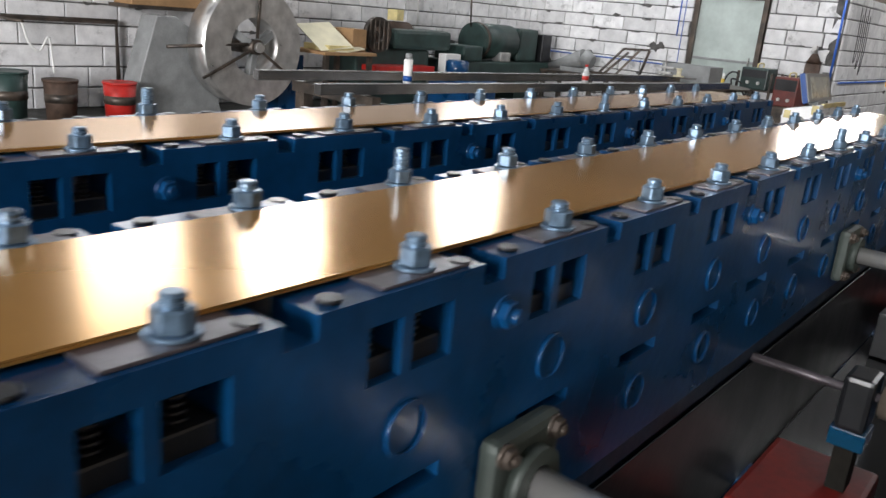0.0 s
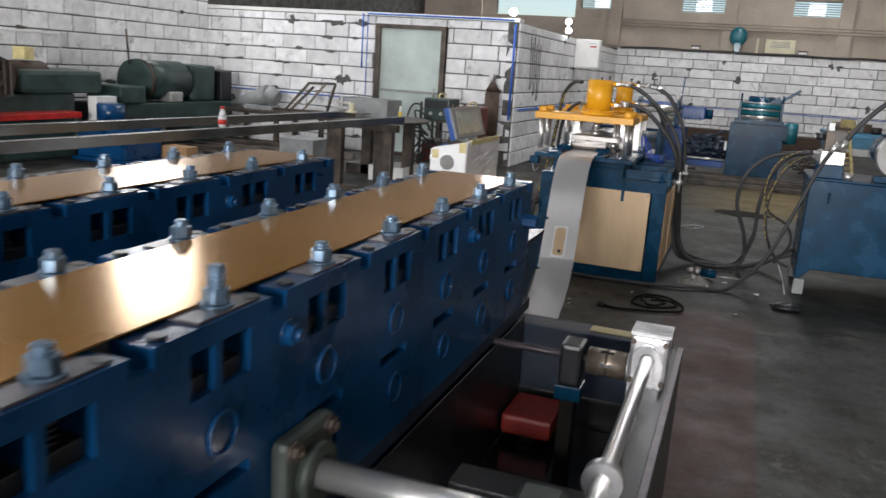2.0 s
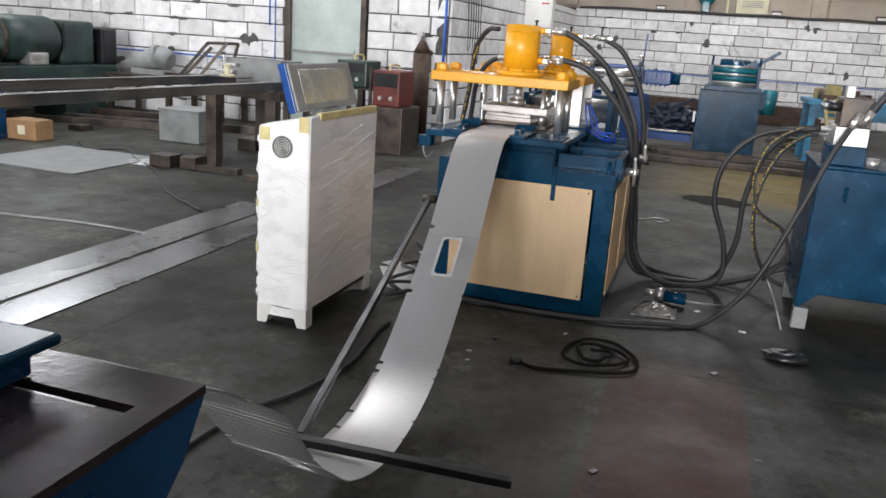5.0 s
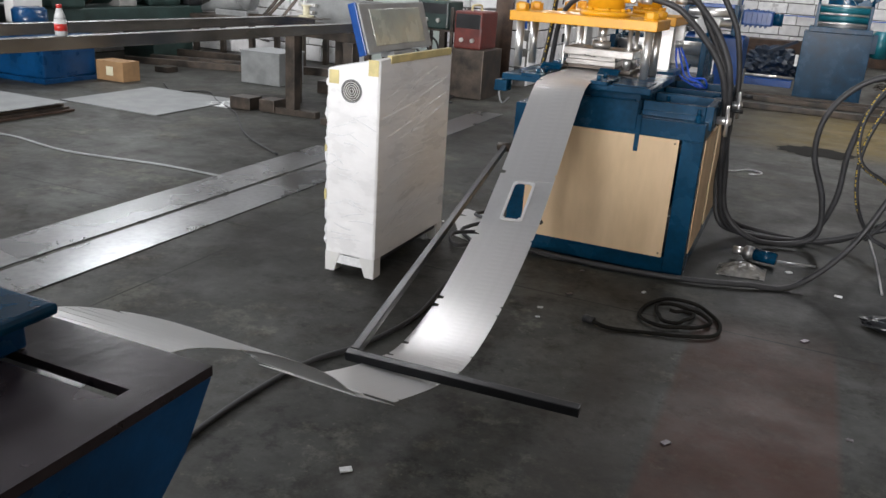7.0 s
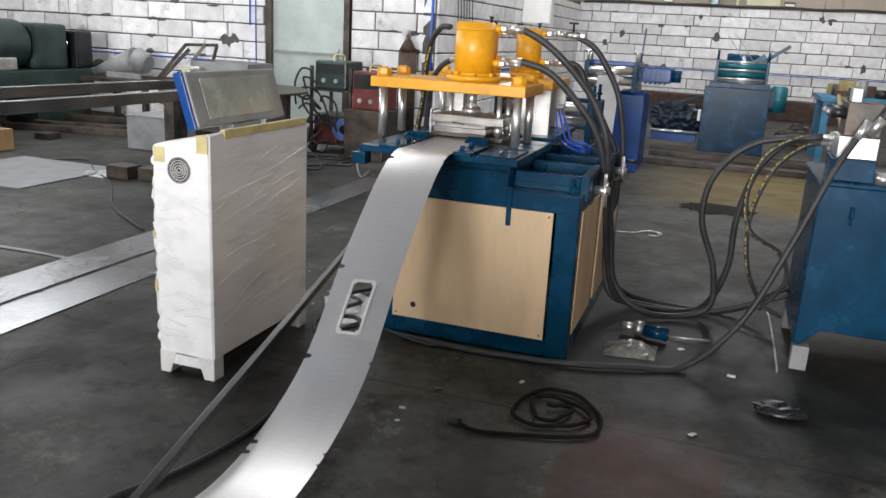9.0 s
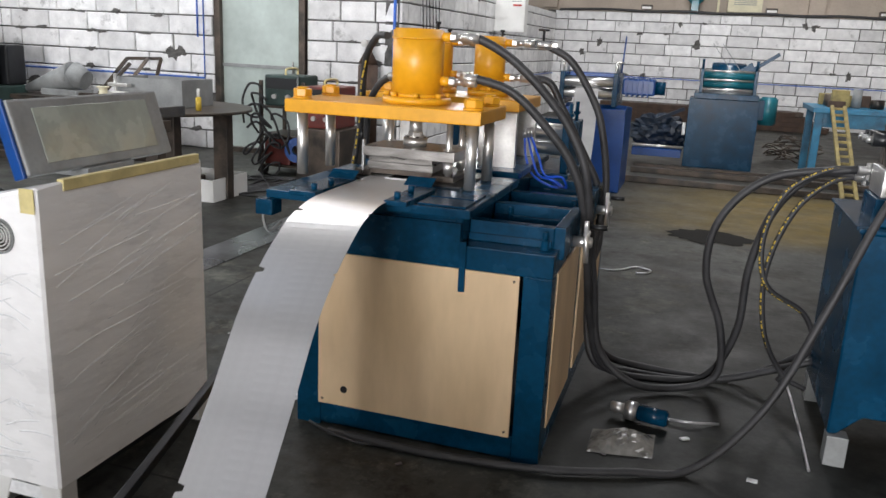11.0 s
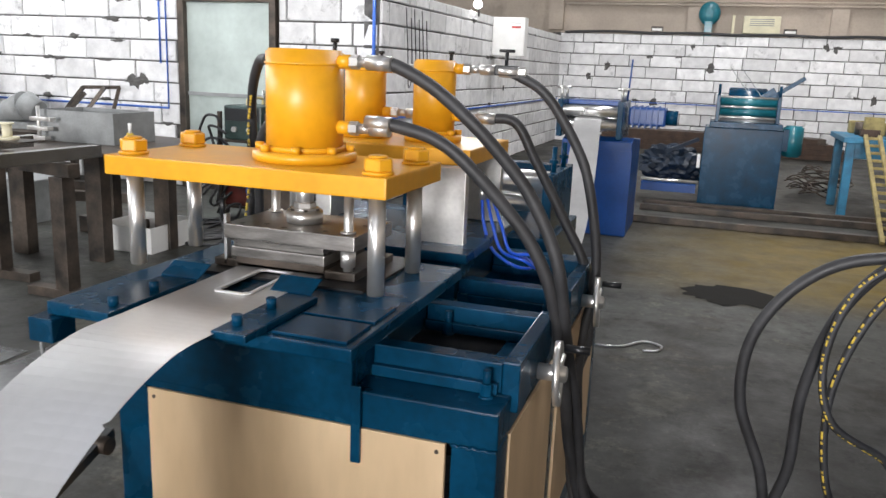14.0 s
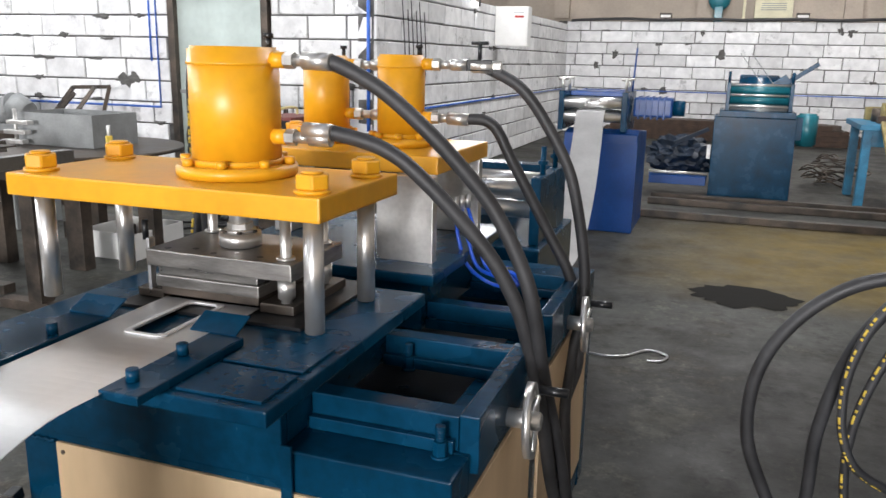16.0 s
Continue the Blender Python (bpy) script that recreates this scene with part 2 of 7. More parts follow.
    base = blend(base, red.outputs[0], op("MULTIPLY", op("MULTIPLY", band("X", 1.72, 2.32, 0.03), band("Y", -3.0, 8.45, 0.3)), op("MULTIPLY", worn, 0.95)))
    pale = n.new("ShaderNodeRGB")
    pale.outputs[0].default_value = (0.038, 0.033, 0.028, 1)
    base = blend(base, pale.outputs[0], op("MULTIPLY", op("MULTIPLY", band("X", 1.42, 1.71, 0.03), band("Y", -3.0, 8.2, 0.3)), op("MULTIPLY", worn, 0.6)))
    # oil holds a near-black tint that stands for shade between press and tank
    oil = n.new("ShaderNodeRGB")
    oil.outputs[0].default_value = (0.009, 0.0105, 0.0095, 1)
    base = blend(base, oil.outputs[0], op("MULTIPLY", op("MULTIPLY", band("X", 1.45, 3.7, 0.25), band("Y", 8.1, 10.4, 0.6)), op("MULTIPLY", worn, 0.9)))
    joint = n.new("ShaderNodeRGB")
    joint.outputs[0].default_value = (0.008, 0.008, 0.007, 1)
    for axis, places in (("Y", (3.2, 8.2, 13.2, 18.2)), ("X", (-4.9, -0.55, 3.9))):
        for q in places:
            base = blend(base, joint.outputs[0], op("MULTIPLY", band(axis, q - 0.006, q + 0.006, 0.002), 0.8))
    yel = n.new("ShaderNodeRGB")
    yel.outputs[0].default_value = (0.2, 0.135, 0.018, 1)
    base = blend(base, yel.outputs[0], op("MULTIPLY", op("MULTIPLY", band("X", 1.2, 5.5, 1.3), band("Y", 12.7, 15.9, 0.7)), op("MULTIPLY", worn, 0.75)))
    b.inputs["Specular IOR Level"].default_value = 0.22
    l.new(base, b.inputs["Base Color"])
    rr = n.new("ShaderNodeMapRange")
    rr.inputs["To Min"].default_value, rr.inputs["To Max"].default_value = 0.15, 0.95
    l.new(noise_tex(2.6, 8, 0.7), rr.inputs["Value"])
    l.new(rr.outputs["Result"], b.inputs["Roughness"])
    bp = n.new("ShaderNodeBump")
    bp.inputs["Strength"].default_value, bp.inputs["Distance"].default_value = 0.25, 0.004
    l.new(noise_tex(35), bp.inputs["Height"])
    l.new(bp.outputs["Normal"], b.inputs["Normal"])
    return m


FLOOR = floor_material()

# ---- mesh tools ----


def box(bm, x0, x1, y0, y1, z0, z1, bevel=0.0, m=None):
    g = bmesh.new()
    bmesh.ops.create_cube(g, size=1)
    bmesh.ops.transform(g, matrix=Matrix.Translation(((x0 + x1) / 2, (y0 + y1) / 2, (z0 + z1) / 2)) @ Matrix.Diagonal((x1 - x0, y1 - y0, z1 - z0, 1)), verts=g.verts)
    if bevel:
        bmesh.ops.bevel(g, geom=g.edges[:], offset=bevel, segments=2, affect="EDGES", profile=0.6)
    return join(bm, g, m)


def join(bm, g, m=None):
    if m is not None:
        bmesh.ops.transform(g, matrix=m, verts=g.verts)
    me = bpy.data.meshes.new("scratch")
    g.to_mesh(me)
    g.free()
    bm.from_mesh(me)
    bpy.data.meshes.remove(me)
    return bm


def cyl(bm, a, c, r, r2=None, n=20, bevel=0.0):
    """A closed cylinder or cone from a to c."""
    a, c = Vector(a), Vector(c)
    g = bmesh.new()
    bmesh.ops.create_cone(g, cap_ends=True, segments=n, radius1=r, radius2=r if r2 is None else r2, depth=(c - a).length)
    if bevel:
        bmesh.ops.bevel(g, geom=[e for e in g.edges if len(e.link_faces) == 2 and any(len(f.verts) > 4 for f in e.link_faces)], offset=bevel, segments=2, affect="EDGES")
    g.normal_update()
    for f in g.faces:
        f.smooth = n > 8 and len(f.verts) == 4 and (r2 is not None or abs(f.normal.z) < 0.02)
    return join(bm, g, Matrix.Translation((a + c) / 2) @ (c - a).to_track_quat("Z", "Y").to_matrix().to_4x4())


def ring(bm, centre, axis, r0, r1, h, n=28):
    """A flat ring: inner radius r0, outer r1, height h along axis."""
    g = bmesh.new()
    loops = []
    for r, z in ((r0, 0), (r1, 0), (r1, h), (r0, h)):
        loops.append([g.verts.new((r * math.cos(k * math.tau / n), r * math.sin(k * math.tau / n), z)) for k in range(n)])
    for i in range(4):
        for k in range(n):
            f = g.faces.new((loops[i][k], loops[i][(k + 1) % n], loops[(i + 1) % 4][(k + 1) % n], loops[(i + 1) % 4][k]))
            f.smooth = i in (1, 3)
    return join(bm, g, Matrix.Translation(centre) @ Vector(axis).to_track_quat("Z", "Y").to_matrix().to_4x4())


def smooth_path(pts, steps=8):
    """A Catmull-Rom curve through the points."""
    p = [Vector(q) for q in pts]
    p = [2 * p[0] - p[1]] + p + [2 * p[-1] - p[-2]]
    out = []
    for i in range(1, len(p) - 2):
        for k in range(steps):
            t = k / steps
            out.append(0.5 * (2 * p[i] + (p[i + 1] - p[i - 1]) * t + (2 * p[i - 1] - 5 * p[i] + 4 * p[i + 1] - p[i + 2]) * t * t + (3 * p[i] - p[i - 1] - 3 * p[i + 1] + p[i + 2]) * t ** 3))
    return out + [p[-2]]


def tube(bm, pts, r, n=10, steps=8, straight=False):
    path = [Vector(q) for q in pts] if straight else smooth_path(pts, steps)
    up = Vector((0.3, 0.2, 1)).normalized()
    rows = []
    for i, q in enumerate(path):
        d = (path[min(i + 1, len(path) - 1)] - path[max(i - 1, 0)]).normalized()
        s = d.cross(up)
        if s.length < 0.1:
            s = d.cross(Vector((1, 0, 0)))
        s.normalize()
        u = s.cross(d)
        up = u
        rows.append([bm.verts.new(q + r * (math.cos(k * math.tau / n) * s + math.sin(k * math.tau / n) * u)) for k in range(n)])
    for a, c in zip(rows, rows[1:]):
        for k in range(n):
            bm.faces.new((a[k], a[(k + 1) % n], c[(k + 1) % n], c[k])).smooth = True
    bm.faces.new(rows[0][::-1])
    bm.faces.new(rows[-1])
    return bm


def dashes(bm, pts, r, n=6, steps=9):
    """Short strokes of print along a curve, of uneven length."""
    path = smooth_path(pts, steps * 4)
    k, j = 0, 0
    while k + 3 < len(path):
        ln = (2, 1, 3, 1, 2)[j % 5]
        tube(bm, path[k:k + ln + 1], r, n, straight=True)
        k += ln + (1, 2, 1, 4)[j % 4]
        j += 1
    return bm


def prism(bm, outline, axis, lo, hi, bevel=0.0):
    """An outline of pairs pushed along an axis: x takes (y, z), y takes (x, z), z takes (x, y)."""
    g = bmesh.new()
    put = {"x": lambda p, d: (d, p[0], p[1]), "y": lambda p, d: (p[0], d, p[1]), "z": lambda p, d: (p[0], p[1], d)}[axis]
    a, c = [g.verts.new(put(p, lo)) for p in outline], [g.verts.new(put(p, hi)) for p in outline]
    g.faces.new(a[::-1])
    g.faces.new(c)
    for k in range(len(a)):
        g.faces.new((a[k], a[(k + 1) % len(a)], c[(k + 1) % len(a)], c[k]))
    bmesh.ops.recalc_face_normals(g, faces=g.faces)
    if bevel:
        bmesh.ops.bevel(g, geom=g.edges[:], offset=bevel, segments=1, affect="EDGES")
    return join(bm, g)


def lathe(bm, profile, n=14):
    """A closed turned shape about z from (radius, height) pairs, bottom first."""
    g = bmesh.new()
    rows = [[g.verts.new((r * math.cos(k * math.tau / n), r * math.sin(k * math.tau / n), z)) for k in range(n)] for r, z in profile]
    for a, c in zip(rows, rows[1:]):
        for k in range(n):
            g.faces.new((a[k], a[(k + 1) % n], c[(k + 1) % n], c[k]))
    g.faces.new(rows[0][::-1])
    g.faces.new(rows[-1])
    return join(bm, g)


def threaded(r, z0, z1, pitch=0.005):
    """Profile of a threaded stud."""
    out = [(r, z0)]
    for k in range(int((z1 - z0) / pitch)):
        z = z0 + k * pitch
        out += [(r, z + 0.0015), (r * 1.1, z + 0.0025), (r * 1.1, z + 0.0035), (r, z + 0.0045)]
    return out + [(r, z1 - 0.001), (r * 0.8, z1)]


def hexnut(bm, x, y, z, r, h, stud=0.0, stud_r=0.0, axis="z"):
    g = bmesh.new()
    bmesh.ops.create_cone(g, cap_ends=True, segments=6, radius1=r, radius2=r, depth=h)
    bmesh.ops.bevel(g, geom=g.edges[:], offset=r * 0.09, segments=1, affect="EDGES")
    bmesh.ops.translate(g, vec=(0, 0, h / 2), verts=g.verts)
    cyl(g, (0, 0, -0.004), (0, 0, 0.003), r * 1.2, n=20)
    if stud:
        cyl(g, (0, 0, h), (0, 0, h + stud), stud_r or r * 0.55, n=12, bevel=0.002)
        for k in range(int(stud / 0.005)):
            ring(g, (0, 0, h + 0.002 + k * 0.005), (0, 0, 1), (stud_r or r * 0.55) * 0.9, (stud_r or r * 0.55) * 1.07, 0.0025, 12)
    t = {"z": Matrix.Identity(4), "x": pose(0, 0, 0, 0, 90, 0), "y": pose(0, 0, 0, 90, 0, 0)}[axis]
    return join(bm, g, Matrix.Translation((x, y, z)) @ t)


def mesh_of(bm, name, mat):
    bm.normal_update()
    me = bpy.data.meshes.new(name)
    bm.to_mesh(me)
    bm.free()
    me.materials.append(mat)
    return me


def part(name, bm, mat, parent, label="", at=None):
    ob = new(name, mesh_of(bm, name, mat) if isinstance(bm, bmesh.types.BMesh) else bm)
    ob.parent = parent
    if at is not None:
        ob.matrix_basis = at
    return tagged(ob, label)


def thing(name, label, category, group="", at=(0, 0, 0)):
    ob = new(name)
    ob.location = at
    ob.empty_display_size = 0.1
    return tagged(ob, label, category, group)


def solid(name, bm, mat, label, category, group="", kind=""):
    return tagged(new(name, mesh_of(bm, name, mat)), label, category, group, kind)


B = bmesh.new

# ---- the large structure ----
HALL = (-7.45, 9.0, -8.0, 25.45, 6.6)  # x0, x1, y0, y1, height


def structure(name, bm, mat, label):
    return solid(name, bm, mat, label, "structure", kind="structure")


b = B()
bmesh.ops.create_grid(b, x_segments=2, y_segments=2, size=1)
bmesh.ops.transform(b, matrix=Matrix.Translation(((HALL[0] + HALL[1]) / 2, (HALL[2] + HALL[3]) / 2, 0)) @ Matrix.Diagonal(((HALL[1] - HALL[0]) / 2 + 0.2, (HALL[3] - HALL[2]) / 2 + 0.2, 1, 1)), verts=b.verts)
floor = structure("floor", b, FLOOR, "worn grey concrete workshop floor with brown stains and a faded red band")


def holed(bm, axis, face, thick, u0, u1, z0, z1, holes):
    """A wall of boxes round rectangular openings (u0, u1, z0, z1); axis x: the wall's plane is x = face."""
    us = sorted({u0, u1, *[h for q in holes for h in q[:2]]})
    zs = sorted({z0, z1, *[h for q in holes for h in q[2:]]})
    for a, c in zip(us, us[1:]):
        for e, f in zip(zs, zs[1:]):
            if any(q[0] < (a + c) / 2 < q[1] and q[2] < (e + f) / 2 < q[3] for q in holes):
                continue
            if axis == "x":
                box(bm, face - thick, face, a, c, e, f)
            else:
                box(bm, a, c, face, face + thick, e, f)
    return bm


W_HOLES = [(wy - ww / 2 - 0.1, wy + ww / 2 + 0.1, 3.25, 5.4) for wy, ww, wp in WINDOWS]
wall_left = structure("wall_left", holed(B(), "x", -7.27, 0.2, -8.0, 25.45, 0, 6.6, W_HOLES), MORTAR, "tall grey block wall with rough mortar joints and high windows")
BACK_WIN = [(x, x + 1.15, 3.35, 3.75) for x in (-2.6, 0.1, 2.85, 5.6)]
wall_back = structure("wall_back_upper", holed(B(), "y", 25.45, 0.2, -7.45, 9.0, 0, 6.6, BACK_WIN + [(-5.05, -2.75, 3.1, 4.2)]), PLASTER, "stained beige plaster hall wall with louvred vents")
wall_right = structure("wall_right", box(B(), 9.0, 9.2, -8, 25.45, 0, 6.6), PLASTER, "stained beige plaster hall wall")
wall_front = structure("wall_front", holed(B(), "y", -8.2, 0.2, -7.45, 9.0, 0, 6.6, [(-1.4, 4.2, 0, 4.6)]), PLASTER, "beige plaster hall wall with a wide open gate")
ROOF_L = [(lx - 0.6, lx + 0.6, ly - 1.8, ly + 1.8) for lx, ly in ROOF_FILLS]
b = B()
xs = sorted({-7.47, 9.2, *[v for q in ROOF_L for v in q[:2]]})
ys = sorted({-8.2, 25.65, *[v for q in ROOF_L for v in q[2:]]})
for a, c in zip(xs, xs[1:]):
    for e, f in zip(ys, ys[1:]):
        if not any(q[0] < (a + c) / 2 < q[1] and q[2] < (e + f) / 2 < q[3] for q in ROOF_L):
            box(b, a, c, e, f, 6.6, 6.7)
ceiling = structure("ceiling", b, ROOF, "dark profiled roof sheets with openings for added fill lamps")

# louvres and panes of the vents over the back wall
for x, x1, z, z1 in BACK_WIN:
    vent = tagged(thing("louvre_vent", "grey louvred wall vent with daylight showing through", "vent", "vents over the back wall"), kind="structure")
    for k in range(7):
        b = B()
        box(b, x, x1, 25.46, 25.6, 0, 0.012, m=Matrix.Translation((0, 0, z + 0.02 + k * 0.058)))
        part("slat", b, GREY, vent)
    part("pane", box(B(), x + 0.35, x + 0.75, 25.62, 25.63, z + 0.05, z1 - 0.05), DAY, vent, "bright daylight gap")
for x in (-5.6, -1.6, 1.35, 4.1, 6.9):
    structure("pilaster", box(B(), x - 0.16, x + 0.16, 25.3, 25.449, 2.4, 6.6), PLASTER, "stained beige plaster pilaster")

# block walls: mortar core and proud blocks
BL, BH, JOINT = 0.632, 0.237, 0.019
BLOCKS = {}


def block_mesh(length, height, depth):
    key = (round(length, 2), round(height, 2), round(depth, 3))
    if key not in BLOCKS:
        g = B()
        box(g, -length / 2, length / 2, -depth, 0, -height / 2, height / 2)
        bmesh.ops.bevel(g, geom=[e for e in g.edges if all(v.co.y < -depth * 0.5 for v in e.verts)], offset=0.009, segments=1, affect="EDGES")
        BLOCKS[key] = mesh_of(g, "block", BLOCK)
    return BLOCKS[key]


def lay_blocks(wall, origin, along, normal_turn, length, height, rnd, holes=(), depth=0.03):
    """Courses of blocks on a wall's face from origin; normal_turn: degrees about z that turn the block's face, -y, to the room."""
    rows = int(math.ceil(height / BH))
    for r in range(rows):
        z = r * BH
        h = min(BH, height - z) - JOINT
        if h < 0.04:
            continue
        u = -rnd.uniform(0.1, 0.6)
        while u < length:
            w = BL * rnd.choice((1, 1, 1, 1, 0.92, 0.7))
            a, c = max(u, 0), min(u + w, length)
            u += w
            for q in holes:
                if q[2] < z + h and q[3] > z + 0.05:
                    if a < q[0] < c:
                        c = q[0]
                    elif a < q[1] < c:
                        a = q[1]
                    elif q[0] <= a and c <= q[1]:
                        c = a
            if c - a < 0.07:
                continue
            ln = round((c - a - JOINT) * 50) / 50
            p = Vector(origin) + Vector(along) * ((a + c) / 2)
            ob = part("block", block_mesh(max(ln, 0.05), round(h * 100) / 100, depth), None, wall)
            ob.matrix_basis = pose(p.x, p.y, origin[2] + z + h / 2 + JOINT / 2, rnd.uniform(-0.5, 0.5), rnd.uniform(-0.6, 0.6), normal_turn + rnd.uniform(-0.5, 0.5))


# enclosure with the pale door, its return wall and the low wall at the back
DOOR = (-3.83, -2.68, 0, 2.12)
wall_door = structure("wall_door", holed(B(), "y", 15.13, 0.18, -7.27, -1.6, 0, 2.27, [(DOOR[0] - 0.06, DOOR[1] + 0.06, 0, 2.15)]), MORTAR, "white-washed aerated block partition wall with ragged mortar joints")
wall_return = structure("wall_return", box(B(), -1.6, -1.43, 15.1, 25.1, 0, 2.27), MORTAR, "white-washed aerated block return wall")
wall_low = structure("wall_low", box(B(), -1.6, 9.0, 25.1, 25.28, 0, 2.33), MORTAR, "low white-washed aerated block wall under beige plaster")
cap = structure("trim", box(B(), -7.27, -1.42, 15.09, 15.34, 2.272, 2.33), WHITE, "pale capping board on the block partition")

# ---- pale door ----
door = tagged(thing("door_1", "pale green sheet steel door in a dark frame, closed", "door"), kind="structure")
part("leaf", box(B(), DOOR[0] + 0.03, DOOR[1] - 0.03, 15.14, 15.18, 0.02, 2.09, 0.004), DOORM, door)
for x0, x1, z0, z1 in ((DOOR[0] - 0.05, DOOR[0] + 0.03, 0, 2.15), (DOOR[1] - 0.03, DOOR[1] + 0.05, 0, 2.15), (DOOR[0] + 0.031, DOOR[1] - 0.031, 2.085, 2.15)):
    part("door_frame", box(B(), x0, x1, 15.07, 15.2, z0, z1, 0.004), DARK_STEEL, door)
part("rail", box(B(), DOOR[0] + 0.032, DOOR[1] - 0.032, 15.115, 15.139, 1.06, 1.1, 0.003), GREY, door)
part("threshold", box(B(), DOOR[0] + 0.032, DOOR[1] - 0.032, 15.06, 15.139, 0.0, 0.06, 0.003), DARK_STEEL, door)
part("door_handle", cyl(B(), (DOOR[1] - 0.12, 15.1, 1.0), (DOOR[1] - 0.12, 15.1, 1.16), 0.012), STEEL, door)

# ---- roll formers ----
PITCH, B0 = 0.2667, 1.585  # bolt spacing, place of a bolt
TOP, Y_END, Y_START = 1.216, 4.935, 0.05
BOLTS = [B0 + PITCH * k for k in range(-5, 13)]


def side_plate_mesh():
    """A long side plate with windows, slots and notches; its outer face lies at x = 0 and it is 0.062 thick towards -x."""
    g = B()
    zs = (0.835, 0.985, 1.005, 1.128, 1.192, TOP - 0.028, TOP)
    us = [Y_START]
    for y in BOLTS:
        us += [y - 0.09, y - 0.045, y - 0.03, y + 0.03, y + 0.078, y + 0.115]
    us.append(Y_END)
    us = sorted(u for u in us if Y_START <= u <= Y_END)
    for a, c in zip(us, us[1:]):
        mid = (a + c) / 2
        k = min(BOLTS, key=lambda q: abs(q + 0.012 - mid))
        d = mid - k
        window = -0.09 < d < -0.045 or -0.03 < d < 0.03
        notch = 0.078 < d < 0.115
        slot = -0.09 < d < 0.03
        runs, start = [], None
        for z0, z1 in zip(zs, zs[1:]):
            zm = (z0 + z1) / 2
            gap = (window and 1.128 < zm < 1.192) or (notch and zm > TOP - 0.028) or (slot and 0.985 < zm < 1.005)
            if not gap:
                runs.append((z0, z1))
        merged = []
        for z0, z1 in runs:
            if merged and abs(merged[-1][1] - z0) < 1e-6:
                merged[-1] = (merged[-1][0], z1)
            else:
                merged.append((z0, z1))
        for z0, z1 in merged:
            box(g, -0.062, 0, a, c, z0, z1)
    bmesh.ops.remove_doubles(g, verts=g.verts, dist=0.0002)
    return mesh_of(g, "side_plate", NAVY)


SIDE = side_plate_mesh()
g = B()
bmesh.ops.create_cone(g, cap_ends=True, segments=6, radius1=0.0178, radius2=0.0178, depth=0.019)
bmesh.ops.bevel(g, geom=g.edges[:], offset=0.0016, segments=1, affect="EDGES")
bmesh.ops.translate(g, vec=(0, 0, 0.0095), verts=g.verts)
NUT = mesh_of(g, "nut", BOLT)
STUD_LOW = mesh_of(lathe(B(), threaded(0.0103, 0.0191, 0.03)), "stud", BOLT)
STUD_TALL = mesh_of(lathe(B(), threaded(0.0103, 0.0191, 0.049)), "stud", BOLT)
WASHER = mesh_of(lathe(B(), [(0.0205, -0.004), (0.0215, -0.0032), (0.0215, -0.0008), (0.0205, -0.0001)], 24), "washer", BOLT)
g = B()
ring(g, (0, 0, 0), (1, 0, 0), 0.026, 0.031, 0.005)
CAP = mesh_of(g, "bearing_ring", NAVY)
g = B()
hexnut(g, 0, 0, 0, 0.017, 0.014, 0.01, 0.009, axis="x")
SIDE_BOLT = mesh_of(g, "side_bolt", NAVY)
g = B()
box(g, -0.05, -0.006, -0.07, 0.055, 0, 0.0035, 0.001)
PAD = mesh_of(g, "top_pad", BARE)
g = B()
cyl(g, (0, 0, 0.0), (0, 0, 0.0042), 0.0115, n=16)
HOLE = mesh_of(g, "bolt_hole", BLACK)
g = B()
cyl(g, (-0.21, 0, 0), (-0.065, 0, 0), 0.05, n=20)
ROLL = mesh_of(g, "roller", STEEL)
g = B()
box(g, -0.055, -0.012, -0.085, 0.028, 1.124, 1.15, 0.003)
for d in (-0.067, 0.0):
    for k in range(6):
        ring(g, (-0.03, d, 1.15 + k * 0.007), (0, 0, 1), 0.006, 0.0095, 0.0032, 10)
BEARING = mesh_of(g, "bearing_block", BLACK)
XR, XL = 1.5, 1.172  # outer faces of the two side plates


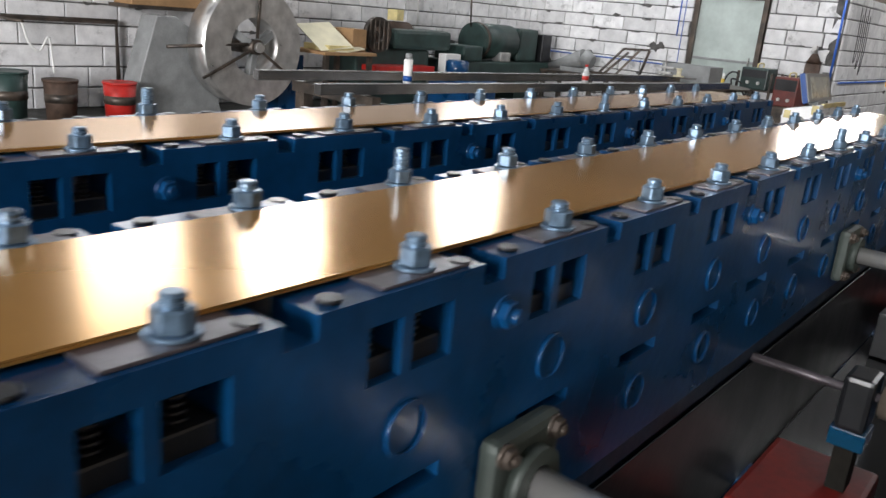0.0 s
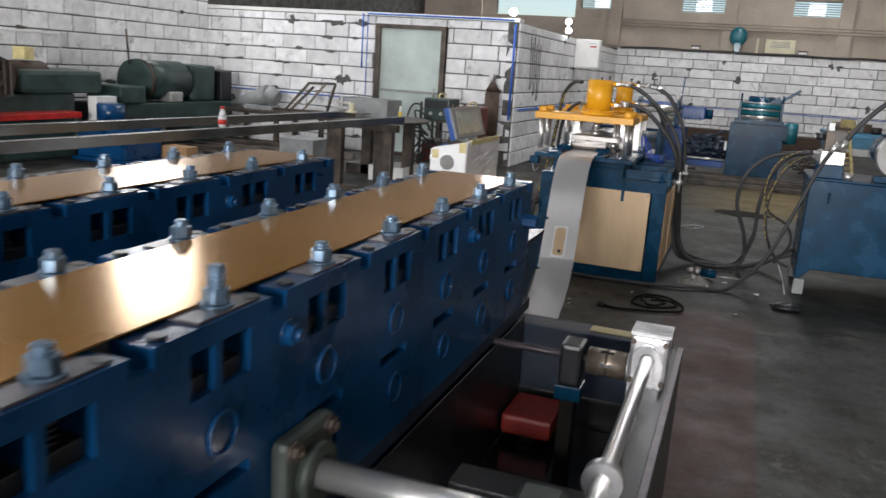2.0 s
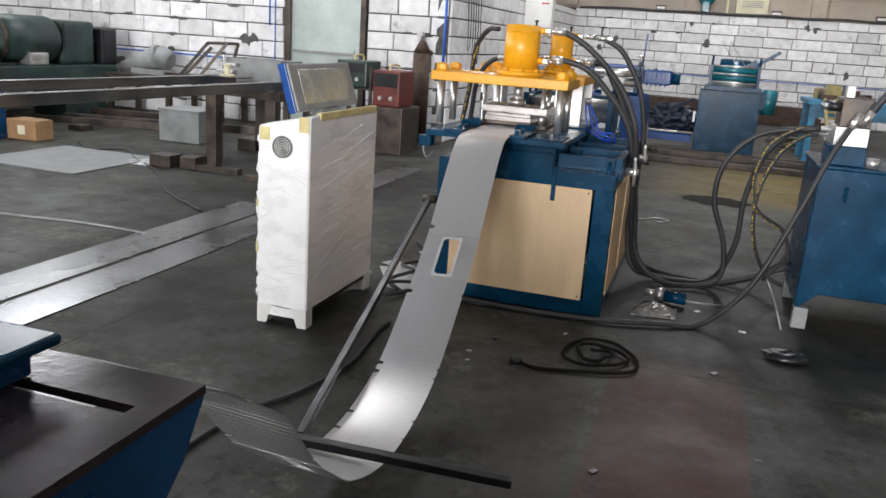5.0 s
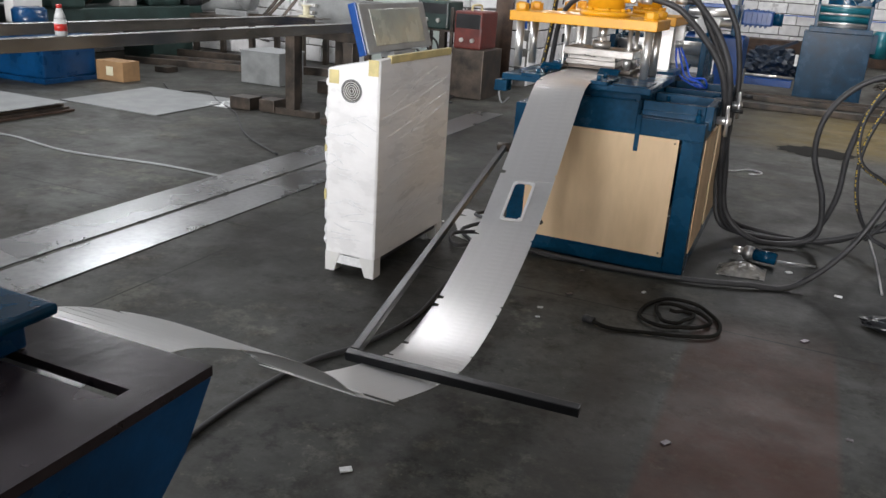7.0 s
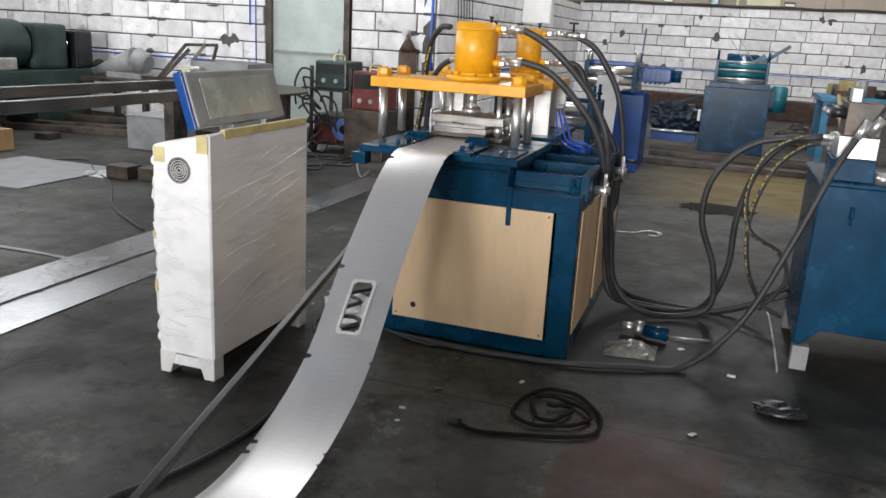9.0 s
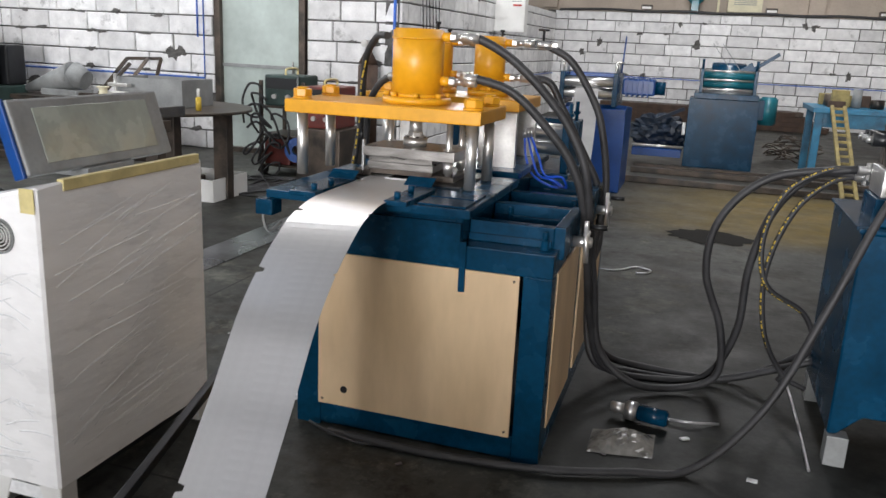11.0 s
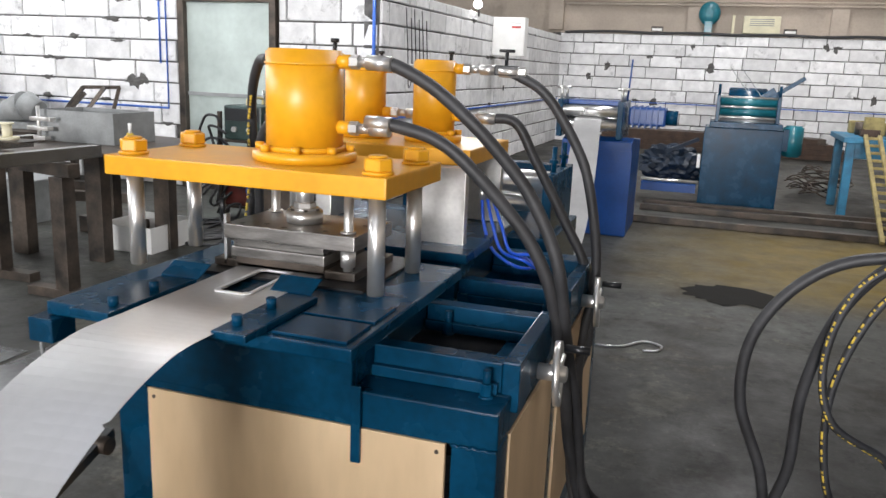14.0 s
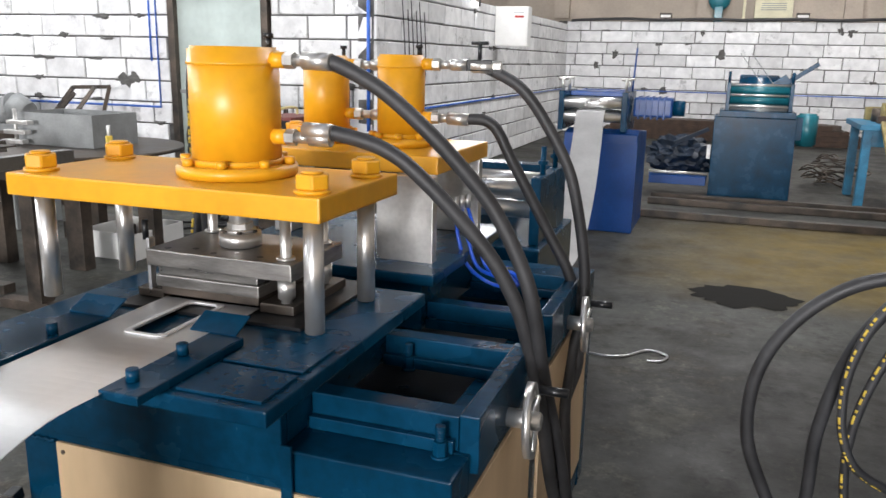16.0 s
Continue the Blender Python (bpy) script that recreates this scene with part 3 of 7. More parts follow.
def roll_former(dx, label):
    rf = thing("roll_former", label, "roll former", "pair of roll formers", (dx, 0, 0))
    part("side_plate", SIDE, None, rf, at=pose(XR, 0, 0))
    part("side_plate", SIDE, None, rf, at=pose(XL + 0.062, 0, 0))
    part("gold_sheet", box(B(), 1.222, 1.452, Y_START, Y_END - 0.03, TOP + 0.004, TOP + 0.0065), GOLD, rf, "smooth gold-coated sheet metal strip")
    part("sheet_edge", box(B(), 1.4435, 1.4515, Y_START, 2.62, TOP + 0.0069, TOP + 0.0085), GOLD, rf, "folded gold-coated sheet edge")
    part("end_plate", box(B(), 1.24, 1.43, Y_END - 0.05, Y_END - 0.02, 0.84, TOP - 0.01, 0.003), NAVY, rf)
    for i, y in enumerate(BOLTS):
        if y > Y_END - 0.1:
            continue
        tall = i in (7, 12)
        for x, side in ((1.469, 0), (1.2035, 1)):
            nt = part("nut", NUT, None, rf, at=pose(x, y, TOP + 0.0075, 0, 0, 17 * i + 31 * side))
            part("stud", STUD_TALL if (tall and side == (i == 7)) else STUD_LOW, None, nt)
            part("washer", WASHER, None, nt)
            part("top_pad", PAD, None, rf, at=pose(XR if not side else XL + 0.062, y, TOP))
            for d in (-0.125, 0.056):
                if y + d < Y_END - 0.05:
                    part("bolt_hole", HOLE, None, rf, at=pose(1.482 if not side else 1.19, y + d, TOP + 0.0005))
        part("bearing_block", BEARING, None, rf, at=pose(XR, y, 0))
        part("bearing_block", BEARING, None, rf, at=pose(XL + 0.05, y, 0))
        part("bearing_ring", CAP, None, rf, at=pose(XR, y - 0.03, 1.066))
        part("bearing_ring", CAP, None, rf, at=pose(XR, y - 0.02, 0.925))
        if i % 3 == 0:
            part("side_bolt", SIDE_BOLT, None, rf, at=pose(XR, y + 0.122, 1.152))
        part("roller", ROLL, None, rf, at=pose(1.49, y - 0.03, 1.155))
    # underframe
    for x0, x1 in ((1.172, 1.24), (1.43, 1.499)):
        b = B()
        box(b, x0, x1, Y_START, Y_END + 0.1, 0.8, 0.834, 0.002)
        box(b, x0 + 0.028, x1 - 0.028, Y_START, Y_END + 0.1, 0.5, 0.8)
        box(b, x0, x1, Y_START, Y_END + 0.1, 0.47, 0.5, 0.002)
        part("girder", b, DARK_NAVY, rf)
    for y in (0.3, 1.7, 3.1, 4.5):
        b = B()
        box(b, 1.13, 1.21, y - 0.05, y + 0.05, 0.0, 0.469, 0.004)
        box(b, 1.46, 1.54, y - 0.05, y + 0.05, 0.0, 0.469, 0.004)
        box(b, 1.215, 1.455, y - 0.04, y + 0.04, 0.25, 0.33, 0.003)
        part("leg", b, NAVY, rf)
    return rf


rf_near = roll_former(0, "long navy-blue roll forming machine with gold sheet and bolted side plates")
rf_far = roll_former(-0.663, "navy-blue roll forming machine parallel to its twin, gold sheet on top")

# entry table of the near machine, with its slotted plate and curved cheeks
tb = thing("entry_table", "slotted dark steel entry table with curved navy cheek plates", "machine table")
b = B()
holed(b, "x", 0, 0.012, 1.165, 1.442, 4.945, 5.405, [(1.2, 1.405, 5.3, 5.322)])
m = Matrix(((0, 1, 0, 0), (0, 0, 1, 0), (1, 0, 0, 0.984), (0, 0, 0, 1)))
bmesh.ops.transform(b, matrix=m, verts=b.verts)
bmesh.ops.remove_doubles(b, verts=b.verts, dist=0.0005)
part("plate", b, PLUM, tb, "scuffed purple-brown steel plate")
CHEEK = [(4.945, 0.97), (5.405, 0.97), (5.36, 0.9), (5.25, 0.8), (5.14, 0.68), (5.06, 0.56), (4.945, 0.5)]
part("cheek", prism(B(), CHEEK, "x", 1.424, 1.44), NAVY, tb)
part("cheek", prism(B(), CHEEK, "x", 1.168, 1.184), NAVY, tb)
b = B()
box(b, 1.15, 1.245, 5.2, 5.335, 0.985, 1.02, 0.004)
part("guide_block", b, NAVY, tb)
part("guide_cap", box(B(), 1.14, 1.27, 5.2, 5.36, 1.021, 1.036, 0.006), TEAL, tb)
b = B()
cyl(b, (1.5, 4.86, 1.11), (1.54, 4.86, 1.11), 0.02, n=6)
part("clamp_screw", b, NAVY, tb)

# ---- drive base beside the near machine ----
base = thing("drive_base", "dark blue welded drive base with shafts and red chain guards", "machine base")
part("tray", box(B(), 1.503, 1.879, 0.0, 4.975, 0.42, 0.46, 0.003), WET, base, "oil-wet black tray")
for y in (0.6, 1.85, 4.25):
    part("cross_beam", box(B(), 1.545, 1.87, y - 0.05, y + 0.05, 0.465, 0.62, 0.004), BLACK, base)
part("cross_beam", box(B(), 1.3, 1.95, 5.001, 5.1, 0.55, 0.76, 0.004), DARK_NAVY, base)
# black sheets added below the side plates to darken the underside
part("dark_side_sheet", box(B(), 1.5002, 1.5029, 0.0, 4.975, 0.461, 0.79, 0.001), BLACK, base)
part("dark_end_sheet", box(B(), 1.3, 1.95, 4.99, 5.0, 0.001, 0.549, 0.001), BLACK, base)
part("beam_cap", box(B(), 1.7, 1.9, 5.03, 5.08, 0.761, 0.764, 0.001), TAPE, base, "yellowed tape on the beam")
part("side_beam", box(B(), 1.88, 1.985, 0.0, 4.95, 0.3, 0.775, 0.004), BLACK, base)
part("side_beam_edge", box(B(), 1.968, 1.986, 0.0, 4.95, 0.7755, 0.783, 0.002), BARE, base)
for y in (0.5, 2.3, 4.6):
    part("foot", box(B(), 1.89, 1.975, y - 0.06, y + 0.06, 0, 0.3, 0.004), NAVY, base)
for x0, x1, y0, y1, z0 in ((1.56, 1.78, 2.75, 3.1, 0.53), (1.51, 1.66, 4.76, 4.95, 0.49)):
    part("guard_leg", box(B(), x0 + 0.05, x0 + 0.09, y0 + 0.03, y1 - 0.03, 0.461, z0 - 0.001, 0.002), BLACK, base)
    part("chain_guard", box(B(), x0, x1, y0, y1, z0, z0 + 0.06, 0.012), GUARD_RED, base, "dark red sheet chain guard")
for y in (2.02, 3.6):
    fl = part("flange_bearing", box(B(), XR + 0.001, XR + 0.03, y - 0.07, y + 0.07, 0.865, 1.005, 0.012), CAST, base, "grey-green cast flange bearing")
    for dy, dz in ((-0.052, 0.883), (0.052, 0.883), (-0.052, 0.987), (0.052, 0.987)):
        b = B()
        hexnut(b, XR + 0.03, y + dy, dz, 0.013, 0.011, 0.006, 0.007, axis="x")
        part("flange_bolt", b, DARK_STEEL, fl)
    part("flange_ring", ring(B(), (XR + 0.03, y, 0.935), (1, 0, 0), 0.026, 0.047, 0.018), CAST, fl)
part("drive_shaft", cyl(B(), (1.49, 3.6, 0.935), (1.9, 3.6, 0.935), 0.0225, bevel=0.003), CHROME, base, "polished steel shaft")
part("drive_shaft", cyl(B(), (1.49, 2.02, 0.935), (1.9, 2.02, 0.935), 0.0225, bevel=0.003), CHROME, base, "polished steel shaft")
for y in (3.6, 2.02):
    b = B()
    prism(b, [(y - 0.085, 0.741), (y + 0.085, 0.741), (y + 0.08, 0.79), (y + 0.06, 0.93), (y + 0.035, 0.985), (y - 0.035, 0.985), (y - 0.06, 0.93), (y - 0.08, 0.79)], "x", 1.84, 1.905, 0.008)
    pb = part("pillow_block", b, CAST, base, "grey-green cast pillow block")
    part("bearing_face", ring(B(), (1.9055, y, 0.93), (1, 0, 0), 0.02, 0.046, 0.01), STEEL, pb)
    part("post", box(B(), 1.82, 1.872, y - 0.09, y + 0.09, 0.3, 0.74, 0.004), NAVY, base)


def gearbox(y, label):
    gb = part("gearbox", box(B(), 1.868, 1.962, y - 0.055, y + 0.055, 0.735, 0.905, 0.01), ALU, base, label)
    for k in range(5):
        part("rib", box(B(), 1.866, 1.964, y - 0.045 + k * 0.021, y - 0.037 + k * 0.021, 0.905, 0.914), ALU, gb)
        part("rib", box(B(), 1.872 + k * 0.018, 1.879 + k * 0.018, y - 0.062, y - 0.0555, 0.74, 0.782), ALU, gb)
    for x in (1.868, 1.935):
        part("mounting_foot", box(B(), x, x + 0.027, y - 0.05, y + 0.05, 0.7, 0.734, 0.003), ALU, gb)
    for dx in (1.876, 1.954):
        for dz in (0.79, 0.893):
            part("screw", cyl(B(), (dx, y - 0.062, dz), (dx, y - 0.055, dz), 0.007, n=10), DARK_STEEL, gb)
    part("boss", ring(B(), (1.915, y - 0.056, 0.852), (0, -1, 0), 0.018, 0.036, 0.022), ALU, gb)
    part("cover_plate", cyl(B(), (1.867, y, 0.8), (1.862, y, 0.8), 0.042, n=24, bevel=0.001), ALU, gb)
    return gb


gearbox(4.66, "shiny die-cast aluminium worm gearbox")
gearbox(2.98, "shiny die-cast aluminium worm gearbox")
part("line_shaft", cyl(B(), (1.915, 3.02, 0.852), (1.915, 4.62, 0.852), 0.0165), CHROME, base, "long polished line shaft")
part("line_shaft", cyl(B(), (1.915, 0.2, 0.852), (1.915, 2.94, 0.852), 0.0165), CHROME, base, "long polished line shaft")
for y in (3.92, 2.3):
    part("shaft_collar", ring(B(), (1.915, y, 0.852), (0, 1, 0), 0.0165, 0.036, 0.026), ALU, base, "aluminium shaft collar")
for y in (4.66, 2.98):
    part("screw_shaft", cyl(B(), (1.45, y, 0.803), (1.77, y, 0.803), 0.0085), BARE, base, "threaded steel adjusting shaft")
    b = B()
    for k in range(46):
        ring(b, (1.503 + k * 0.0042, y, 0.803), (1, 0, 0), 0.0082, 0.0102, 0.002, 10)
    part("thread", b, BARE, base)
    cp = part("coupling", cyl(B(), (1.758, y, 0.8), (1.861, y, 0.8), 0.036, bevel=0.004), COUPLING, base, "tan steel jaw coupling")
    part("spider", cyl(B(), (1.806, y, 0.8), (1.813, y, 0.8), 0.0366), DARK_STEEL, cp)
    for k in range(6):
        a = k * math.tau / 6 + 0.4
        part("slot", box(B(), 1.792, 1.827, -0.005, 0.005, 0.0362, 0.0372, m=Matrix.Translation((0, y, 0.8)) @ Matrix.Rotation(a, 4, "X")), BLACK, cp)
    part("bearing_housing", box(B(), 1.69, 1.748, y - 0.045, y + 0.045, 0.73, 0.845, 0.01), BLACK, base)
    part("housing_shim", box(B(), 1.685, 1.753, y - 0.04, y + 0.04, 0.69, 0.729, 0.003), TEAL, base)
    # near-black colour sinks the stand into the shade below the housing
    part("housing_stand", box(B(), 1.7, 1.738, y - 0.03, y + 0.03, 0.461, 0.689, 0.003), OIL_SHADE, base)

# ---- punching press ----
press = thing("punching_press", "teal-blue hydraulic punching press with yellow cylinders and plywood panels", "press")
PX0, PX1, PY0, PY1, PZ = 0.63, 1.59, 8.75, 10.3, 0.785
for x in (PX0, PX1 - 0.1):
    for y in (PY0, PY1 - 0.1):
        part("post", box(B(), x, x + 0.1, y, y + 0.1, 0, 0.699, 0.004), TEAL, press)
for y in (PY0, PY1 - 0.1):
    part("top_beam", box(B(), PX0, PX1, y, y + 0.1, 0.7, PZ, 0.005), TEAL, press)
    part("bottom_beam", box(B(), PX0 + 0.1, PX1 - 0.1, y + 0.003, y + 0.09, 0.01, 0.1, 0.004), TEAL, press)
for x in (PX0, PX1 - 0.1):
    part("top_beam", box(B(), x + 0.001, x + 0.099, PY0 + 0.1, PY1 - 0.1, 0.7, PZ, 0.003), TEAL, press)
    part("bottom_beam", box(B(), x + 0.003, x + 0.097, PY0 + 0.1, PY1 - 0.1, 0.01, 0.1, 0.003), TEAL, press)
part("mid_post", box(B(), PX1 - 0.097, PX1 - 0.003, 9.36, 9.46, 0.1, 0.7, 0.003), TEAL, press)
fp = part("front_panel", box(B(), 0.722, 1.478, PY0 - 0.005, PY0 + 0.007, 0.095, 0.7, 0.002), PLY, press, "light plywood infill panel with a round hole")
part("panel_hole", cyl(B(), (0.83, PY0 - 0.0055, 0.165), (0.83, PY0 - 0.007, 0.165), 0.014), BLACK, fp, "black cable hole")
for x in (0.74, 1.46):
    for z in (0.115, 0.68):
        part("screw", cyl(B(), (x, PY0 - 0.005, z), (x, PY0 - 0.007, z), 0.005, n=10), DARK_STEEL, fp)
part("side_panel", box(B(), PX1 - 0.008, PX1 + 0.004, 8.855, 9.355, 0.105, 0.697, 0.002), PLY, press, "light plywood side panel")
part("side_panel", box(B(), PX1 - 0.008, PX1 + 0.004, 9.465, 10.195, 0.105, 0.697, 0.002), PLY, press, "light plywood side panel")
part("side_panel", box(B(), PX0 - 0.004, PX0 + 0.008, 8.855, 10.195, 0.105, 0.697, 0.002), PLY, press, "light plywood side panel")
part("shelf", box(B(), PX0 + 0.1, PX1 - 0.1, PY0 + 0.1, PY1 - 0.1, 0.62, 0.66), BLACK, press)
# bed with slide rails to the handwheels
BZ = 0.945
part("bed", box(B(), 0.6, 1.335, 8.58, 9.29, BZ - 0.03, BZ, 0.004), TEAL, press)
part("bed_support", box(B(), 0.72, 1.26, 8.77, 9.25, PZ + 0.001, BZ - 0.031, 0.003), TEAL, press)
part("bed_lip", box(B(), 0.72, 1.26, 8.745, 8.769, 0.72, 0.86, 0.003), TEAL, press)
part("wear_plate", box(B(), 1.15, 1.315, 8.6, 8.72, BZ + 0.0005, BZ + 0.006, 0.001), TEAL, press)
part("wear_plate", box(B(), 1.15, 1.315, 8.735, 8.86, BZ + 0.0005, BZ + 0.006, 0.001), TEAL, press)
part("bed", box(B(), 0.6, 1.3, 9.44, 10.15, BZ - 0.03, BZ, 0.004), TEAL, press)
part("bed_support", box(B(), 0.72, 1.26, 9.46, 10.1, PZ + 0.001, BZ - 0.031, 0.003), TEAL, press)
for y in (8.86, 9.22, 9.5, 9.9):
    rl = part("slide_rail", box(B(), 1.262, 1.565, y, y + 0.05, PZ + 0.001, 0.855, 0.003), TEAL, press)
    part("rail_lip", box(B(), 1.264, 1.56, y - 0.018, y - 0.001, PZ + 0.001, 0.812, 0.002), TEAL, rl)
for y0, y1 in ((8.88, 9.25), (9.52, 9.93)):
    part("slide_end", box(B(), 1.566, 1.605, y0 - 0.02, y1 + 0.02, 0.745, 0.86, 0.004), TEAL, press)
    # screw and floor sheet are black to give the slide's hollow its shade
    part("lead_screw", cyl(B(), (1.27, (y0 + y1) / 2, 0.765), (1.6, (y0 + y1) / 2, 0.765), 0.011), BLACK, press)
    part("slide_floor", box(B(), 1.262, 1.565, y0 + 0.052, y1 - 0.032, 0.7, 0.735), BLACK, press)
for y in (9.07, 9.73):
    hw = part("handwheel", ring(B(), (1.645, y, 0.77), (1, 0.1, 0.05), 0.064, 0.079, 0.016, 32), CHROME, press, "chromed spoked handwheel")
    b = B()
    cyl(b, (1.6, y, 0.77), (1.675, y, 0.77), 0.02, bevel=0.003)
    part("hub", b, CHROME, hw)
    for k in range(3):
        a = k * math.tau / 3 + 0.4
        part("spoke", cyl(B(), (1.653, y, 0.77), (1.653, y + 0.067 * math.cos(a), 0.77 + 0.067 * math.sin(a)), 0.007), CHROME, hw)
    part("wheel_grip", cyl(B(), (1.66, y + 0.048, 0.82), (1.72, y + 0.048, 0.82), 0.01), BLACK, hw)
for x, y in ((1.54, 8.83), (1.33, 9.2), (1.54, 9.47)):
    b = B()
    hexnut(b, x, y, 0.787, 0.014, 0.03, 0.03, 0.009)
    part("set_bolt", b, TEAL, press)
part("strap", box(B(), 1.262, 1.285, 8.736, 8.7445, 0.62, 0.8, 0.002), TEAL, press)

for z0, y0, x0, x1 in ((0.7, PY0 - 0.003, PX1 - 0.1, PX1), (0.7, PY0 - 0.003, PX0, PX0 + 0.09), (0.861, 8.768, 0.74, 1.24)):
    b = B()
    tube(b, [(x0 + (x1 - x0) * k / 12, y0, z0 + 0.0025 * math.sin(k * 2.3)) for k in range(13)], 0.0045, 6, 3)
    part("weld_bead", b, TEAL, press)
c = part("sensor_cable", tube(B(), [(0.61, 8.6, 0.93), (0.6, 8.56, 0.86), (0.615, 8.57, 0.8), (0.63, 8.63, 0.82)], 0.005, 6), GREY, press, "pale sensor cable loop")
part("sensor_block", box(B(), 0.575, 0.64, 8.55, 8.62, 0.86, 0.914, 0.004), TEAL, press)

# strip guides
for x0, x1, bx in ((1.062, 1.14, 1.09), (0.72, 0.818, 0.79)):
    gd = part("strip_guide", box(B(), x0, x1, 8.52, 8.82, BZ + 0.001, BZ + 0.018, 0.003), TEAL, press)
    b = B()
    box(b, bx - 0.07, bx + 0.035, -0.028, 0.03, -0.002, 0.002, 0.0015, m=pose(0, 8.84, BZ + 0.031, 24, 0, 0))
    part("guide_flap", b, TEAL, gd)
    for y in (8.57, 8.7):
        b = B()
        cyl(b, (bx, y, BZ + 0.018), (bx, y, BZ + 0.04), 0.011, bevel=0.001)
        cyl(b, (bx, y, BZ + 0.04), (bx, y, BZ + 0.0405), 0.005, n=6)
        part("socket_screw", b, TEAL, gd)

# die set of the front station
DIE_Y = 9.09
part("lower_shoe", box(B(), 0.74, 1.2, 8.93, 9.3, BZ + 0.0005, BZ + 0.008, 0.001), BLACK, press)
part("lower_die", box(B(), 1.068, 1.15, 8.99, 9.24, BZ + 0.009, BZ + 0.03, 0.003), DARK_STEEL, press)
part("lower_die", box(B(), 0.75, 0.818, 8.99, 9.24, BZ + 0.009, BZ + 0.03, 0.003), DARK_STEEL, press)
part("stripper", box(B(), 0.815, 1.065, 8.99, 9.24, 0.966, 0.984, 0.002), DARK_STEEL, press)
part("upper_die", box(B(), 0.805, 1.07, 8.984, 9.245, 0.9845, 1.0115, 0.003), DIE, press, "ground steel punch holder")
part("die_spacer", box(B(), 0.81, 1.065, 8.989, 9.24, 1.012, 1.0315, 0.002), DIE, press)
part("upper_shoe", box(B(), 0.79, 1.155, 8.975, 9.215, 1.032, 1.07, 0.003), DIE, press, "machined steel die shoe with bolt holes")
for x, y in ((0.83, 9.0), (0.89, 9.02), (1.06, 9.01), (0.83, 9.17), (1.03, 9.19), (1.12, 9.12), (0.95, 9.0), (1.08, 9.1)):
    part("shoe_hole", cyl(B(), (x, y, 1.0702), (x, y, 1.0708), 0.0075, n=12), BLACK, press)
for x, y in ((1.122, 9.012), (0.822, 9.18), (1.122, 9.18)):
    gp = part("guide_post", cyl(B(), (x, y, 0.954), (x, y, 1.182), 0.012, bevel=0.002), CHROME, press)
    part("bush", cyl(B(), (x, y, 0.985), (x, y, 1.0315), 0.019, bevel=0.002), CHROME, gp)
    part("collar", cyl(B(), (x, y, 1.071), (x, y, 1.077), 0.02, bevel=0.001), STEEL, gp)
part("sensor_bracket", box(B(), 0.78, 0.788, 8.99, 9.01, 0.96, 1.09, 0.001), ALU, press, "thin sensor bracket")
part("sensor", cyl(B(), (0.772, 9.0, 1.085), (0.772, 9.0, 1.13), 0.007, n=12), BLACK, press)
rd = part("ram", cyl(B(), (0.96, DIE_Y, 1.11), (0.96, DIE_Y, 1.183), 0.024), CHROME, press, "polished ram rod")
part("ram_flange", cyl(B(), (0.96, DIE_Y, 1.071), (0.96, DIE_Y, 1.103), 0.047, n=32, bevel=0.002), CHROME, rd)
b = B()
hexnut(b, 0.96, DIE_Y, 1.107, 0.03, 0.018)
part("ram_nut", b, STEEL, rd)
for k in range(6):
    a = k * math.tau / 6
    part("flange_screw", cyl(B(), (0.96 + 0.037 * math.cos(a), DIE_Y + 0.037 * math.sin(a), 1.1035), (0.96 + 0.037 * math.cos(a), DIE_Y + 0.037 * math.sin(a), 1.108), 0.006, n=10), DARK_STEEL, rd)


